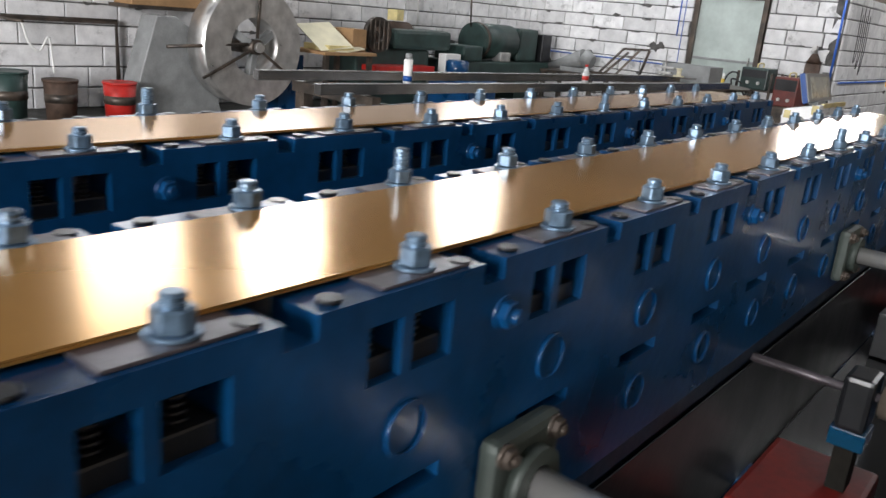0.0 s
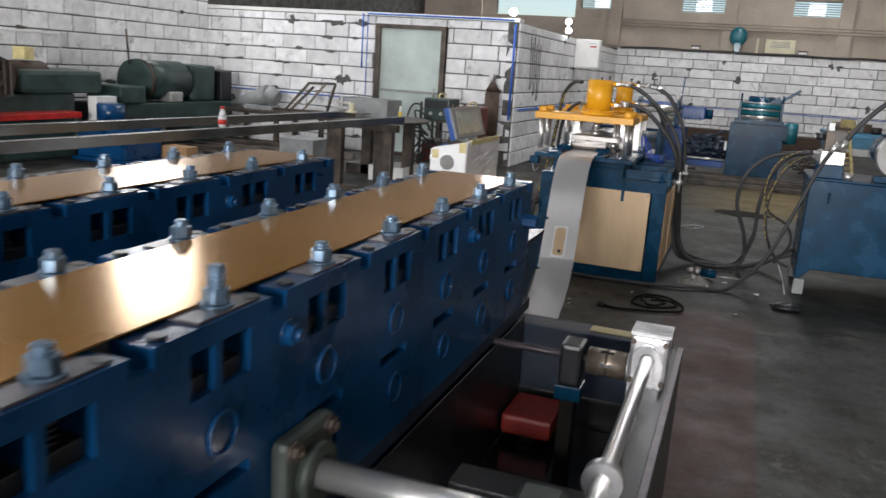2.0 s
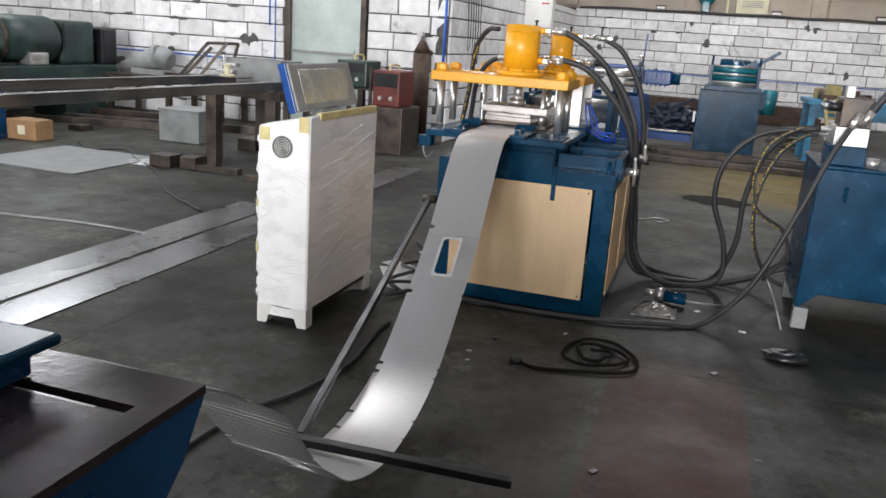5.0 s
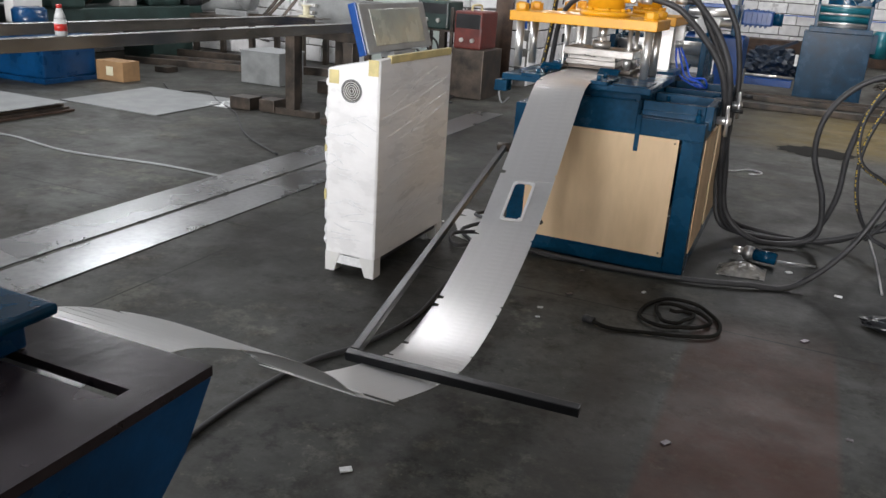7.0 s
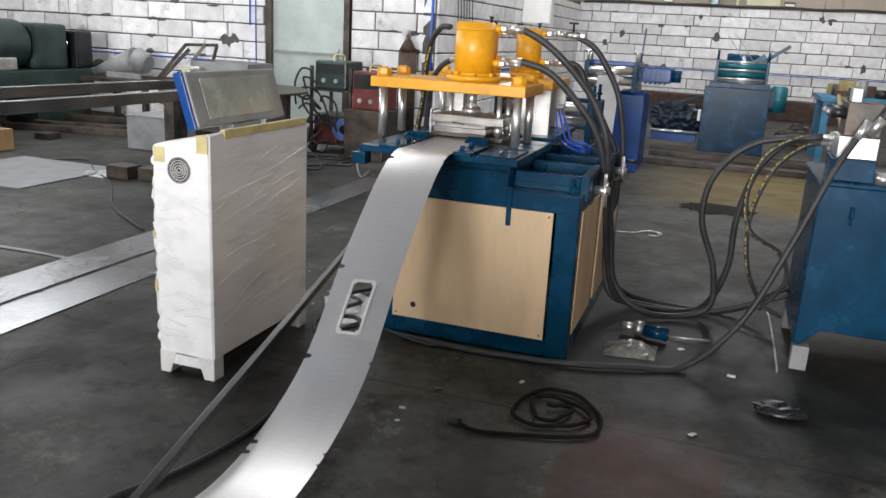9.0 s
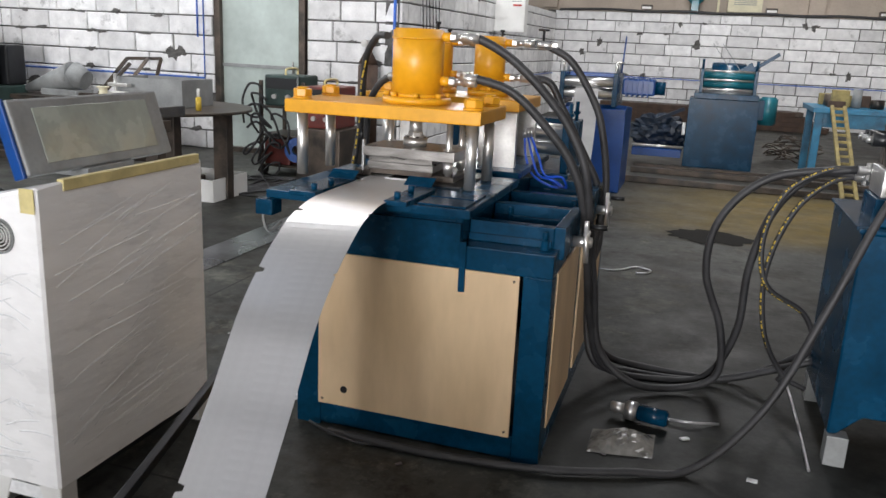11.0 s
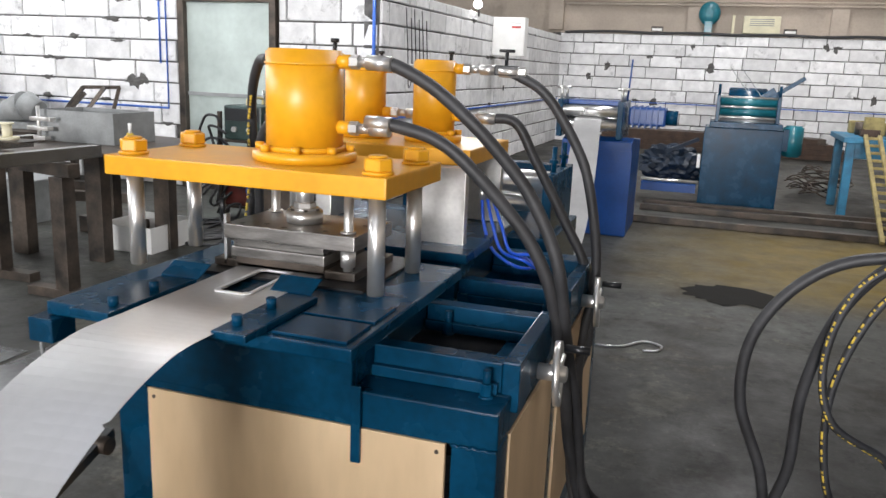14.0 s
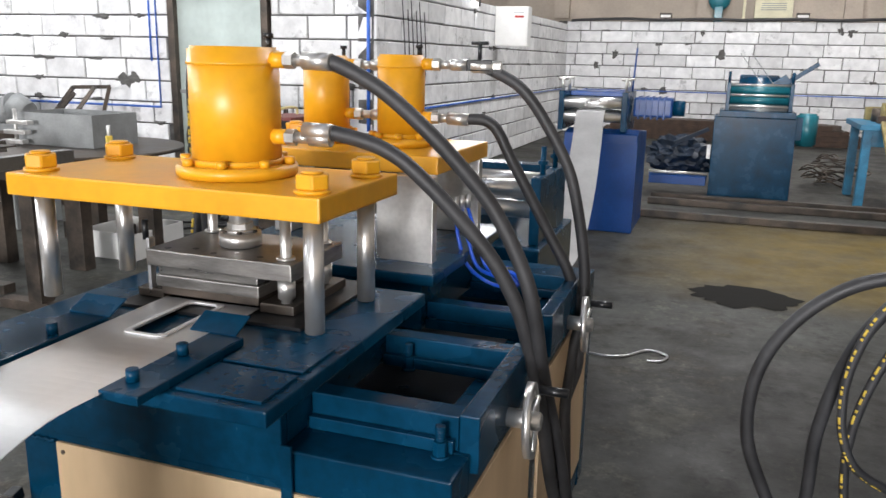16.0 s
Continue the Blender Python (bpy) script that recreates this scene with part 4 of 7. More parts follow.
def top_station(x0, x1, y0, y1, cols, cylinders, zt=1.233):
    """Yellow head plate on chromed columns with its cylinders (x, y, radius, height)."""
    hp = part("head_plate", box(B(), x0, x1, y0, y1, zt - 0.05, zt, 0.005), YELLOW, press, "thick yellow head plate")
    for x, y in cols:
        part("column", cyl(B(), (x, y, BZ), (x, y, zt - 0.0505), 0.0205, bevel=0.002), CHROME, press, "chromed guide column")
        b = B()
        cyl(b, (x, y, zt), (x, y, zt + 0.008), 0.037, bevel=0.001)
        part("washer", b, YELLOW, hp)
        b = B()
        g = B()
        bmesh.ops.create_cone(g, cap_ends=True, segments=6, radius1=0.036, radius2=0.036, depth=0.03)
        bmesh.ops.bevel(g, geom=g.edges[:], offset=0.003, segments=1, affect="EDGES")
        join(b, g, pose(x, y, zt + 0.023, 0, 0, 13 + 60 * x))
        cyl(b, (x, y, zt + 0.037), (x, y, zt + 0.044), 0.022, bevel=0.002)
        part("head_nut", b, YELLOW, hp)
    for x, y, r, h in cylinders:
        c = part("cylinder", cyl(B(), (x, y, zt + 0.026), (x, y, zt + h), r, n=48, bevel=0.006), YELLOW, press, "yellow hydraulic cylinder")
        part("flange", cyl(B(), (x, y, zt + 0.0005), (x, y, zt + 0.026), r * 1.36, n=48, bevel=0.003), YELLOW, c)
        part("weld", ring(B(), (x, y, zt + 0.026), (0, 0, 1), r * 0.98, r * 1.07, 0.012, 48), YELLOW, c)
        part("cap_seam", ring(B(), (x, y, zt + h - 0.038), (0, 0, 1), r * 0.99, r * 1.035, 0.006, 48), YELLOW, c)
        for k in range(8):
            a = k * math.tau / 8 + 0.3
            b = B()
            cyl(b, (x + r * 1.2 * math.cos(a), y + r * 1.2 * math.sin(a), zt + 0.026), (x + r * 1.2 * math.cos(a), y + r * 1.2 * math.sin(a), zt + 0.042), 0.0115, n=12, bevel=0.001)
            part("cap_screw", b, YELLOW, c)
        for z in (zt + 0.088, zt + h - 0.026):
            part("port", cyl(B(), (x + r * 0.9, y, z), (x + r + 0.03, y, z), 0.017, n=16), YELLOW, c)
            b = B()
            cyl(b, (x + r + 0.03, y, z), (x + r + 0.052, y, z), 0.018, n=6)
            cyl(b, (x + r + 0.052, y, z), (x + r + 0.085, y, z), 0.0125, n=14)
            cyl(b, (x + r + 0.085, y, z), (x + r + 0.135, y, z), 0.0165, n=14)
            part("fitting", b, STEEL, c, "steel hose fitting")
        b = B()
        cyl(b, (x + 0.6 * r, y + 0.5 * r, zt + h), (x + 0.6 * r, y + 0.5 * r, zt + h + 0.02), 0.006, n=10)
        cyl(b, (x + 0.6 * r, y + 0.5 * r, zt + h + 0.02), (x + 0.6 * r, y + 0.5 * r, zt + h + 0.03), 0.011, n=10)
        part("bleed_screw", b, BLACK, c)


CYL1 = (0.96, 9.09, 0.097, 0.275)
CYL2 = (1.05, 9.82, 0.071, 0.268)
CYL3 = (0.79, 9.84, 0.071, 0.262)
top_station(0.505, 1.272, 8.885, 9.265, ((0.553, 8.94), (1.228, 8.94), (0.553, 9.185), (1.228, 9.185)), (CYL1,))
top_station(0.52, 1.25, 9.6, 10.08, ((0.6, 9.69), (0.6, 9.98)), (CYL2, CYL3))
part("steel_plate", box(B(), 1.085, 1.252, 9.56, 9.595, 0.86, 1.182, 0.003), STEEL, press, "brushed steel upright plate")
part("steel_plate", box(B(), 1.1, 1.25, 9.99, 10.025, BZ + 0.001, 1.182, 0.003), STEEL, press, "brushed steel upright plate")
part("steel_plate", box(B(), 0.64, 0.7, 9.76, 9.92, BZ + 0.001, 1.182, 0.003), STEEL, press, "brushed steel upright plate")

# hoses of the press
x1, y1, r1, h1 = CYL1
x2, y2, r2, h2 = CYL2
HOSES = [
    [(x1 + 0.2, y1, 1.482), (1.207, 9.1, 1.474), (1.299, 9.11, 1.426), (1.392, 9.12, 1.351), (1.464, 9.14, 1.275), (1.531, 9.16, 1.19), (1.59, 9.17, 1.08), (1.622, 9.18, 0.98), (1.64, 9.24, 0.8), (1.66, 9.42, 0.5), (1.7, 9.5, 0.2), (1.85, 9.52, 0.06), (2.05, 9.62, 0.03), (2.2, 9.66, 0.1), (2.19, 9.64, 0.32), (2.1, 9.6, 0.58), (2.13, 9.58, 0.82), (2.3, 9.58, 1.0), (2.6, 9.58, 1.06)],
    [(x1 + 0.2, y1, 1.337), (1.206, 9.1, 1.332), (1.305, 9.11, 1.305), (1.39, 9.12, 1.245), (1.514, 9.15, 1.109), (1.576, 9.17, 1.006), (1.61, 9.2, 0.89), (1.635, 9.28, 0.68), (1.65, 9.45, 0.36), (1.72, 9.56, 0.1), (1.95, 9.68, 0.03), (2.16, 9.74, 0.06), (2.26, 9.7, 0.3), (2.27, 9.66, 0.6), (2.33, 9.62, 0.86), (2.46, 9.62, 1.02), (2.62, 9.62, 1.03)],
    [(x2 + 0.25, y2, 1.472), (1.335, 9.83, 1.458), (1.411, 9.83, 1.417), (1.474, 9.84, 1.341), (1.548, 9.85, 1.215), (1.585, 9.85, 1.11), (1.618, 9.86, 0.93), (1.625, 9.86, 0.78), (1.605, 9.82, 0.62), (1.62, 9.7, 0.45), (1.68, 9.66, 0.15), (1.9, 9.8, 0.03), (2.3, 9.85, 0.03), (2.62, 9.8, 0.25)],
    [(x2 + 0.18, y2, 1.321), (x2 + 0.28, y2 + 0.01, 1.31), (1.4, 9.83, 1.2), (1.51, 9.85, 1.0), (1.59, 9.86, 0.84), (1.615, 9.9, 0.6), (1.6, 9.75, 0.45), (1.66, 9.6, 0.12), (1.85, 9.72, 0.03), (2.2, 9.78, 0.03), (2.6, 9.75, 0.2)],
]
NV = (x2 + r2 + 0.136, y2, 1.475)
part("needle_valve", box(B(), NV[0], NV[0] + 0.075, NV[1] - 0.016, NV[1] + 0.016, NV[2] - 0.016, NV[2] + 0.016, 0.003), BLACK, press, "black needle valve with tee handle")
b = B()
cyl(b, (NV[0] + 0.035, NV[1], NV[2] + 0.016), (NV[0] + 0.035, NV[1], NV[2] + 0.06), 0.006, n=10)
cyl(b, (NV[0] + 0.01, NV[1], NV[2] + 0.062), (NV[0] + 0.06, NV[1], NV[2] + 0.062), 0.005, n=10)
part("tee_handle", b, BLACK, press)
b = B()
cyl(b, (NV[0] + 0.076, NV[1], NV[2] - 0.002), (NV[0] + 0.1, NV[1], NV[2] - 0.002), 0.015, n=6)
part("fitting", b, STEEL, press)
for pts in HOSES:
    hs = thing("hydraulic_hose", "thick black rubber hydraulic hose running over the floor", "hose", "press hoses")
    part("hose", tube(B(), pts, 0.0165, 12, 9), RUBBER, hs)
    part("ferrule", cyl(B(), Vector(pts[0]) + Vector((0.035, 0, -0.002)), Vector(pts[0]) - Vector((0.03, 0, 0)), 0.0185, n=14), STEEL, hs, "crimped steel ferrule")
hs = thing("hydraulic_hose", "black hydraulic hose with yellow printed band behind the press", "hose", "press hoses")
pts = [(0.79, 9.2, 1.48), (0.7, 9.3, 1.47), (0.6, 9.42, 1.36), (0.55, 9.5, 1.1), (0.5, 9.5, 0.8), (0.42, 9.5, 0.4), (0.35, 9.55, 0.05), (0.2, 9.7, 0.02)]
part("hose", tube(B(), pts, 0.0145, 10, 8), RUBBER, hs)
pts = [(0.612, 9.394, 1.372), (0.572, 9.44, 1.27), (0.548, 9.48, 1.1), (0.5, 9.48, 0.8), (0.44, 9.48, 0.5)]
tagged(part("printed_band", dashes(B(), [(p[0] + 0.008, p[1] - 0.011, p[2]) for p in pts], 0.004), RIBBON, hs), "yellow printed band", kind="stuff")
hs = thing("hydraulic_hose", "black hydraulic hose bowed from the cylinder's lower port", "hose", "press hoses")
part("hose", tube(B(), [(0.87, 9.16, 1.325), (0.8, 9.22, 1.32), (0.7, 9.32, 1.27), (0.62, 9.42, 1.16), (0.57, 9.5, 0.9), (0.5, 9.55, 0.4), (0.4, 9.6, 0.03)], 0.0145, 10, 8), RUBBER, hs)
part("ferrule", cyl(B(), (0.875, 9.155, 1.325), (0.8, 9.22, 1.322), 0.016, n=14), STEEL, hs, "crimped steel ferrule")
for k, dx in enumerate((0.0, 0.03, 0.06)):
    ah = thing("air_hose", "thin bright blue air hose looped beside the press", "hose", "blue air hoses")
    part("hose", tube(B(), [(1.25 + dx * 0.3, 9.76 + dx, 1.06), (1.26 + dx, 9.76, 0.98), (1.3 + dx, 9.74, 0.9), (1.38 + dx, 9.72, 0.86 + 0.02 * k), (1.42 + dx * 0.5, 9.8, 0.84), (1.36, 9.9 + dx, 0.85)], 0.0055, 8), AIR, ah)
    part("fitting", cyl(B(), (1.25 + dx * 0.3, 9.76 + dx, 1.06), (1.25 + dx * 0.3, 9.76 + dx, 1.1), 0.009, n=10), STEEL, ah)

# feeder behind the press
fd = thing("roller_feeder", "teal-blue roller feeder with chromed rollers behind the press", "roller feeder")
part("body", box(B(), 0.66, 1.36, 10.42, 11.1, 0.0, 0.8, 0.006), TEAL, fd)
for x in (0.68, 1.3):
    part("cheek", box(B(), x, x + 0.04, 10.5, 11.0, 0.801, 1.06, 0.006), TEAL, fd)
    for y in (10.62, 10.85):
        b = B()
        cyl(b, (x + 0.02, y, 1.06), (x + 0.02, y, 1.17), 0.011)
        cyl(b, (x + 0.02, y, 1.1), (x + 0.02, y, 1.115), 0.022, n=6)
        part("adjuster", b, TEAL, fd)
for y in (10.62, 10.85):
    for z in (0.917, 0.999):
        part("roller", cyl(B(), (0.721, y, z), (1.299, y, z), 0.036), CHROME, fd)
part("cross_tie", box(B(), 0.721, 1.299, 10.9, 11.0, 1.03, 1.059, 0.003), TEAL, fd)

# ---- moving strip and loop arm ----
HOLE_GAP = 1.72


def piece_mesh(length, kind):
    """A flat piece of strip along -y, 0.24 wide; kind: plain, notch or hole."""
    g = B()
    w, t, e = 0.12, 0.0006, 0.0008
    if kind == "hole":
        hw, hl = 0.037, 0.1
        for x0, x1, y0, y1 in ((-w, -hw, -length / 2 - e, length / 2 + e), (hw, w, -length / 2 - e, length / 2 + e), (-hw, hw, -length / 2 - e, -hl), (-hw, hw, hl, length / 2 + e)):
            box(g, x0, x1, y0, y1, -t, t)
    elif kind == "notch":
        prism(g, [(-w, -length / 2 - e), (w, -length / 2 - e), (w, -0.008), (w - 0.009, 0), (w, 0.008), (w, length / 2 + e), (-w, length / 2 + e), (-w, 0.0115), (-w + 0.02, 0.007), (-w + 0.02, -0.007), (-w, -0.0115)], "z", -t, t)
    else:
        box(g, -w, w, -length / 2 - e, length / 2 + e, -t, t)
    return mesh_of(g, "strip_piece", SHEET)


PIECE = 0.025
PLAIN, NOTCH, HOLED = piece_mesh(PIECE, "plain"), piece_mesh(PIECE, "notch"), piece_mesh(0.25, "hole")
strip = thing("metal_strip", "grey galvanised steel strip with punched slots hanging in a loop", "metal strip")
g = B()
HW, HL = 0.037, 0.1
for x0, x1, y0, y1 in ((-HW - 0.011, -HW, -HL, HL), (HW, HW + 0.011, -HL, HL), (-HW, HW, -HL - 0.011, -HL), (-HW, HW, HL, HL + 0.011)):
    box(g, x0, x1, y0, y1, 0.0007, 0.005, 0.002)
for x0, y0 in ((-HW, -HL), (HW, -HL), (-HW, HL), (HW, HL)):
    cyl(g, (x0, y0, 0.0007), (x0, y0, 0.005), 0.0105, n=12, bevel=0.002)
RIM = mesh_of(g, "slot_rim", RIM_STEEL)
PIECES = []  # (part, place along the strip from the first slot, downstream positive)
at = -1.9
while at < 3.75:
    near = min((0.0, 1.72, -1.77), key=lambda h: abs(h - (at + 0.125)))
    if abs(near - (at + 0.125)) < 0.0126:
        PIECES.append((part("strip_piece", HOLED, None, strip), at + 0.125))
        part("slot_rim", RIM, None, PIECES[-1][0], "bright raised rim of the slot")
        at += 0.25
        continue
    mid = at + PIECE / 2
    notched = min(abs(mid - n0 - s) for n0 in (-1.1, -0.78, -0.17, 0.2, 0.65, 1.06) for s in (0, HOLE_GAP)) <= 0.0125
    PIECES.append((part("strip_piece", NOTCH if notched else PLAIN, None, strip), mid))
    at += PIECE

LOOP_END = np.array([(5.95, 0.668), (5.8, 0.772), (5.65, 0.858), (5.5, 0.922)])  # where the strip meets the entry table
LOW_END = np.array([(5.95, 0.38), (5.78, 0.62), (5.6, 0.84), (5.45, 0.94)])  # the same while the loop hangs low
LOOPS = [  # seconds, strip fed past the guides, (y, z) of the loop
    (0.0, 0.84, [(8.32, 0.93), (8.13, 0.77), (8.0, 0.52), (7.84, 0.26), (7.55, 0.1), (7.1, 0.025), (6.72, 0.025), (6.4, 0.08), (6.15, 0.19)]),
    (3.2, 0.84, [(8.32, 0.93), (8.13, 0.77), (8.0, 0.53), (7.84, 0.28), (7.55, 0.12), (7.1, 0.04), (6.72, 0.04), (6.4, 0.1), (6.15, 0.21)]),
    (5.3, 0.84, [(8.35, 0.93), (8.1, 0.73), (7.87, 0.53), (7.6, 0.37), (7.27, 0.2), (6.95, 0.145), (6.65, 0.175), (6.36, 0.29), (6.15, 0.450)]),
    (6.2, 0.84, [(8.35, 0.93), (8.12, 0.75), (7.9, 0.57), (7.62, 0.41), (7.25, 0.25), (6.92, 0.2), (6.64, 0.24), (6.37, 0.345), (6.16, 0.470)]),
    (7.0, 0.835, [(8.37, 0.93), (8.15, 0.78), (7.93, 0.62), (7.64, 0.445), (7.22, 0.295), (6.88, 0.255), (6.63, 0.31), (6.37, 0.4), (6.17, 0.487)]),
    (8.0, 0.815, [(8.37, 0.92), (8.12, 0.73), (7.9, 0.6), (7.64, 0.475), (7.25, 0.325), (6.92, 0.29), (6.6, 0.38), (6.37, 0.465), (6.17, 0.555)]),
    (9.0, 0.92, [(8.4, 0.95), (8.18, 0.85), (7.85, 0.615), (7.57, 0.375), (7.3, 0.26), (6.98, 0.215), (6.65, 0.27), (6.4, 0.38), (6.17, 0.500)]),
    (9.7, 1.005, [(8.4, 0.955), (8.2, 0.875), (7.9, 0.66), (7.64, 0.42), (7.35, 0.24), (7.0, 0.17), (6.68, 0.22), (6.4, 0.35), (6.17, 0.490)]),
    (12.0, 1.38, [(8.38, 0.945), (8.17, 0.88), (7.98, 0.755), (7.8, 0.52), (7.55, 0.27), (7.15, 0.1), (6.75, 0.12), (6.42, 0.28), (6.16, 0.460)]),
    (14.0, 1.40, [(8.38, 0.955), (8.19, 0.9), (8.0, 0.78), (7.82, 0.55), (7.56, 0.29), (7.15, 0.1), (6.75, 0.12), (6.42, 0.28), (6.16, 0.460)]),
    (16.0, 1.40, [(8.38, 0.957), (8.2, 0.905), (8.02, 0.79), (7.84, 0.56), (7.57, 0.29), (7.15, 0.1), (6.75, 0.12), (6.42, 0.28), (6.16, 0.460)]),
]


def strip_line(t):
    """The strip's centre line at t seconds, from behind the press to inside the roll former, and the length fed."""
    k = max(i for i, q in enumerate(LOOPS) if q[0] <= t)
    a, c = LOOPS[k], LOOPS[min(k + 1, len(LOOPS) - 1)]
    f = 0 if c[0] == a[0] else (t - a[0]) / (c[0] - a[0])
    f = f * f * (3 - 2 * f)
    fed = a[1] + f * (c[1] - a[1])
    yz = [(p[0] + f * (q[0] - p[0]), p[1] + f * (q[1] - p[1])) for p, q in zip(a[2], c[2])]
    low = float(np.interp(t, (3.2, 5.3), (1, 0)))
    yz = [(11.2, 0.957), (10.4, 0.957), (9.6, 0.957), (9.0, 0.957), (8.75, 0.957), (8.56, 0.957)] + yz + [tuple(q) for q in LOOP_END + low * (LOW_END - LOOP_END)] + [(5.3, 0.952), (4.9, 0.958), (4.0, 0.958), (2.6, 0.958)]
    pts = []
    for y, z in yz:
        x = float(np.interp(y, (5.0, 5.4, 6.2, 7.0, 8.5, 9.0), (1.21, 1.185, 1.115, 1.055, 0.95, 0.94)))
        pts.append((x, y, z))
    return np.array([tuple(p) for p in smooth_path(pts, 14)]), fed


def strip_rows():
    rows = {ob: [] for ob, _ in PIECES}
    for t in (0.0, 3.2, 5.3, 5.7, 6.2, 6.6, 7.0, 7.4, 7.7, 8.0, 8.3, 8.6, 9.0, 9.3, 9.7, 10.4, 11.2, 12.0, 13.0, 14.0, 16.0):
        line, fed = strip_line(t)
        s = np.concatenate(([0], np.cumsum(np.linalg.norm(np.diff(line, axis=0), axis=1))))
        s -= np.interp(-8.5, -line[:, 1], s)  # measured from the mouth of the guides
        for ob, m in PIECES:
            half = 0.1 if ob.data == HOLED else PIECE / 2
            p, a, c = ([float(np.interp(m + fed + d, s, line[:, i])) for i in range(3)] for d in (0, -half, half))
            ahead = (Vector(a) - Vector(c)).normalized()
            side = Vector((1, -0.05, 0))
            up = side.cross(ahead).normalized()
            side = ahead.cross(up).normalized()
            mat = Matrix((side, ahead, up)).transposed().to_4x4()
            mat.translation = (Vector(a) + Vector(c)) / 2 if ob.data == HOLED else Vector(p)
            rows[ob].append((t, mat))
    return rows


ARM_L = 2.11
PIVOT = Vector((0.6, 8.7, 0.55))
arm = thing("loop_arm", "black square-tube loop arm resting across the strip", "sensor arm")


def bar_between(a, c, w):
    a, c = Vector(a), Vector(c)
    g = B()
    box(g, -w / 2, w / 2, -w / 2, w / 2, -(c - a).length / 2, (c - a).length / 2, 0.003)
    return join(B(), g, Matrix.Translation((a + c) / 2) @ (c - a).to_track_quat("Z", "Y").to_matrix().to_4x4())


part("long_tube", bar_between((0, 0.05, 0), (0.325, -ARM_L + 0.02, 0), 0.026), BLACK, arm)
part("cross_tube", bar_between((0.31, -ARM_L, 0), (1.0, -ARM_L + 0.03, 0.0), 0.028), BLACK, arm)
part("pivot_sleeve", cyl(B(), (-0.03, 0, 0), (0.04, 0, 0), 0.022), DARK_STEEL, arm)
ARM_Z = [(0, 0.11), (3.2, 0.125), (5.3, 0.2), (5.7, 0.22), (6.2, 0.265), (6.6, 0.3), (7.0, 0.335), (7.5, 0.37), (8.0, 0.395), (8.4, 0.375), (9.0, 0.31), (9.7, 0.265), (10.5, 0.22), (12.0, 0.175), (16.0, 0.175)]

# ---- wrapped control cabinet ----
cab = thing("control_cabinet", "white control cabinet wrapped in clear film, standing on the floor", "cabinet")
CX0, CX1, CY0, CY1 = 0.022, 0.29, 7.885, 8.66
b = B()
prism(b, [(CY0, 0.09), (CY1, 0.09), (CY1, 1.015), (CY0 + 0.08, 1.03), (CY0, 1.025)], "x", CX0, CX1, 0.008)
bmesh.ops.transform(b, matrix=Matrix(((1, 0, 0.0, 0), (0, 1, 0, 0), (0.23, 0, 1, -0.23 * CX1), (0, 0, 0, 1))), verts=[v for v in b.verts if v.co.z > 0.9])
part("body", b, WRAP, cab)
for x0, x1 in ((CX0, CX0 + 0.085), (CX1 - 0.085, CX1)):
    for y0, y1 in ((CY0, CY0 + 0.07), (CY1 - 0.07, CY1)):
        s = 1 if x0 == CX0 else -1
        xa, xb = (x0, x1) if s == 1 else (x1, x0)
        b = B()
        prism(b, [(xa, 0.1), (xb, 0.1), (xa + s * 0.05, 0.0), (xa, 0.0)], "y", y0, y1, 0.003)
        part("foot", b, WHITE, cab)
part("plinth", box(B(), CX0 + 0.012, CX1 - 0.012, CY0 + 0.04, CY1 - 0.04, 0.07, 0.0995), BLACK, cab)
fan = part("fan_guard", ring(B(), (0.152, CY0 - 0.001, 0.875), (0, -1, 0), 0.047, 0.052, 0.006, 32), GREY, cab, "round grey fan guard behind film")
part("fan_dark", cyl(B(), (0.152, CY0 - 0.0005, 0.875), (0.152, CY0 - 0.002, 0.875), 0.046, n=32), DARK_STEEL, fan)
for k in range(4):
    part("guard_ring", ring(B(), (0.152, CY0 - 0.002, 0.875), (0, -1, 0), 0.008 + k * 0.01, 0.011 + k * 0.01, 0.004, 28), WHITE, fan)
for x, z, w, h in ((0.035, 0.93, 0.05, 0.06), (0.235, 0.985, 0.05, 0.07), (0.015, 0.6, 0.012, 0.03), (0.015, 0.38, 0.012, 0.05)):
    part("tape", box(B(), x, x + w, CY0 - 0.0035, CY0 - 0.0015, z - h / 2, z + h / 2, 0.0006), TAPE, cab, "yellowed adhesive tape")
part("top_tape", box(B(), CX1 - 0.02, CX1 + 0.0035, CY0 + 0.1, CY1 - 0.02, 1.0, 1.034, 0.003), TAPE, cab, "yellowed adhesive tape")
rnd = random.Random(21)
for k in range(46):
    y, z = rnd.uniform(CY0 + 0.02, CY1 - 0.3), rnd.uniform(0.16, 0.9)
    ln, up = rnd.uniform(0.15, 0.42), rnd.uniform(0.02, 0.1)
    ln = min(ln, CY1 - 0.01 - y)
    part("film_fold", tube(B(), [(CX1 - 0.001, y, z), (CX1 - 0.0004, y + ln * 0.35, z + up * 0.4 + rnd.uniform(-0.006, 0.006)), (CX1 - 0.0004, y + ln * 0.7, z + up * 0.7), (CX1 - 0.001, y + ln, z + up)], rnd.uniform(0.0012, 0.0022), 5, 5), FILM, cab)
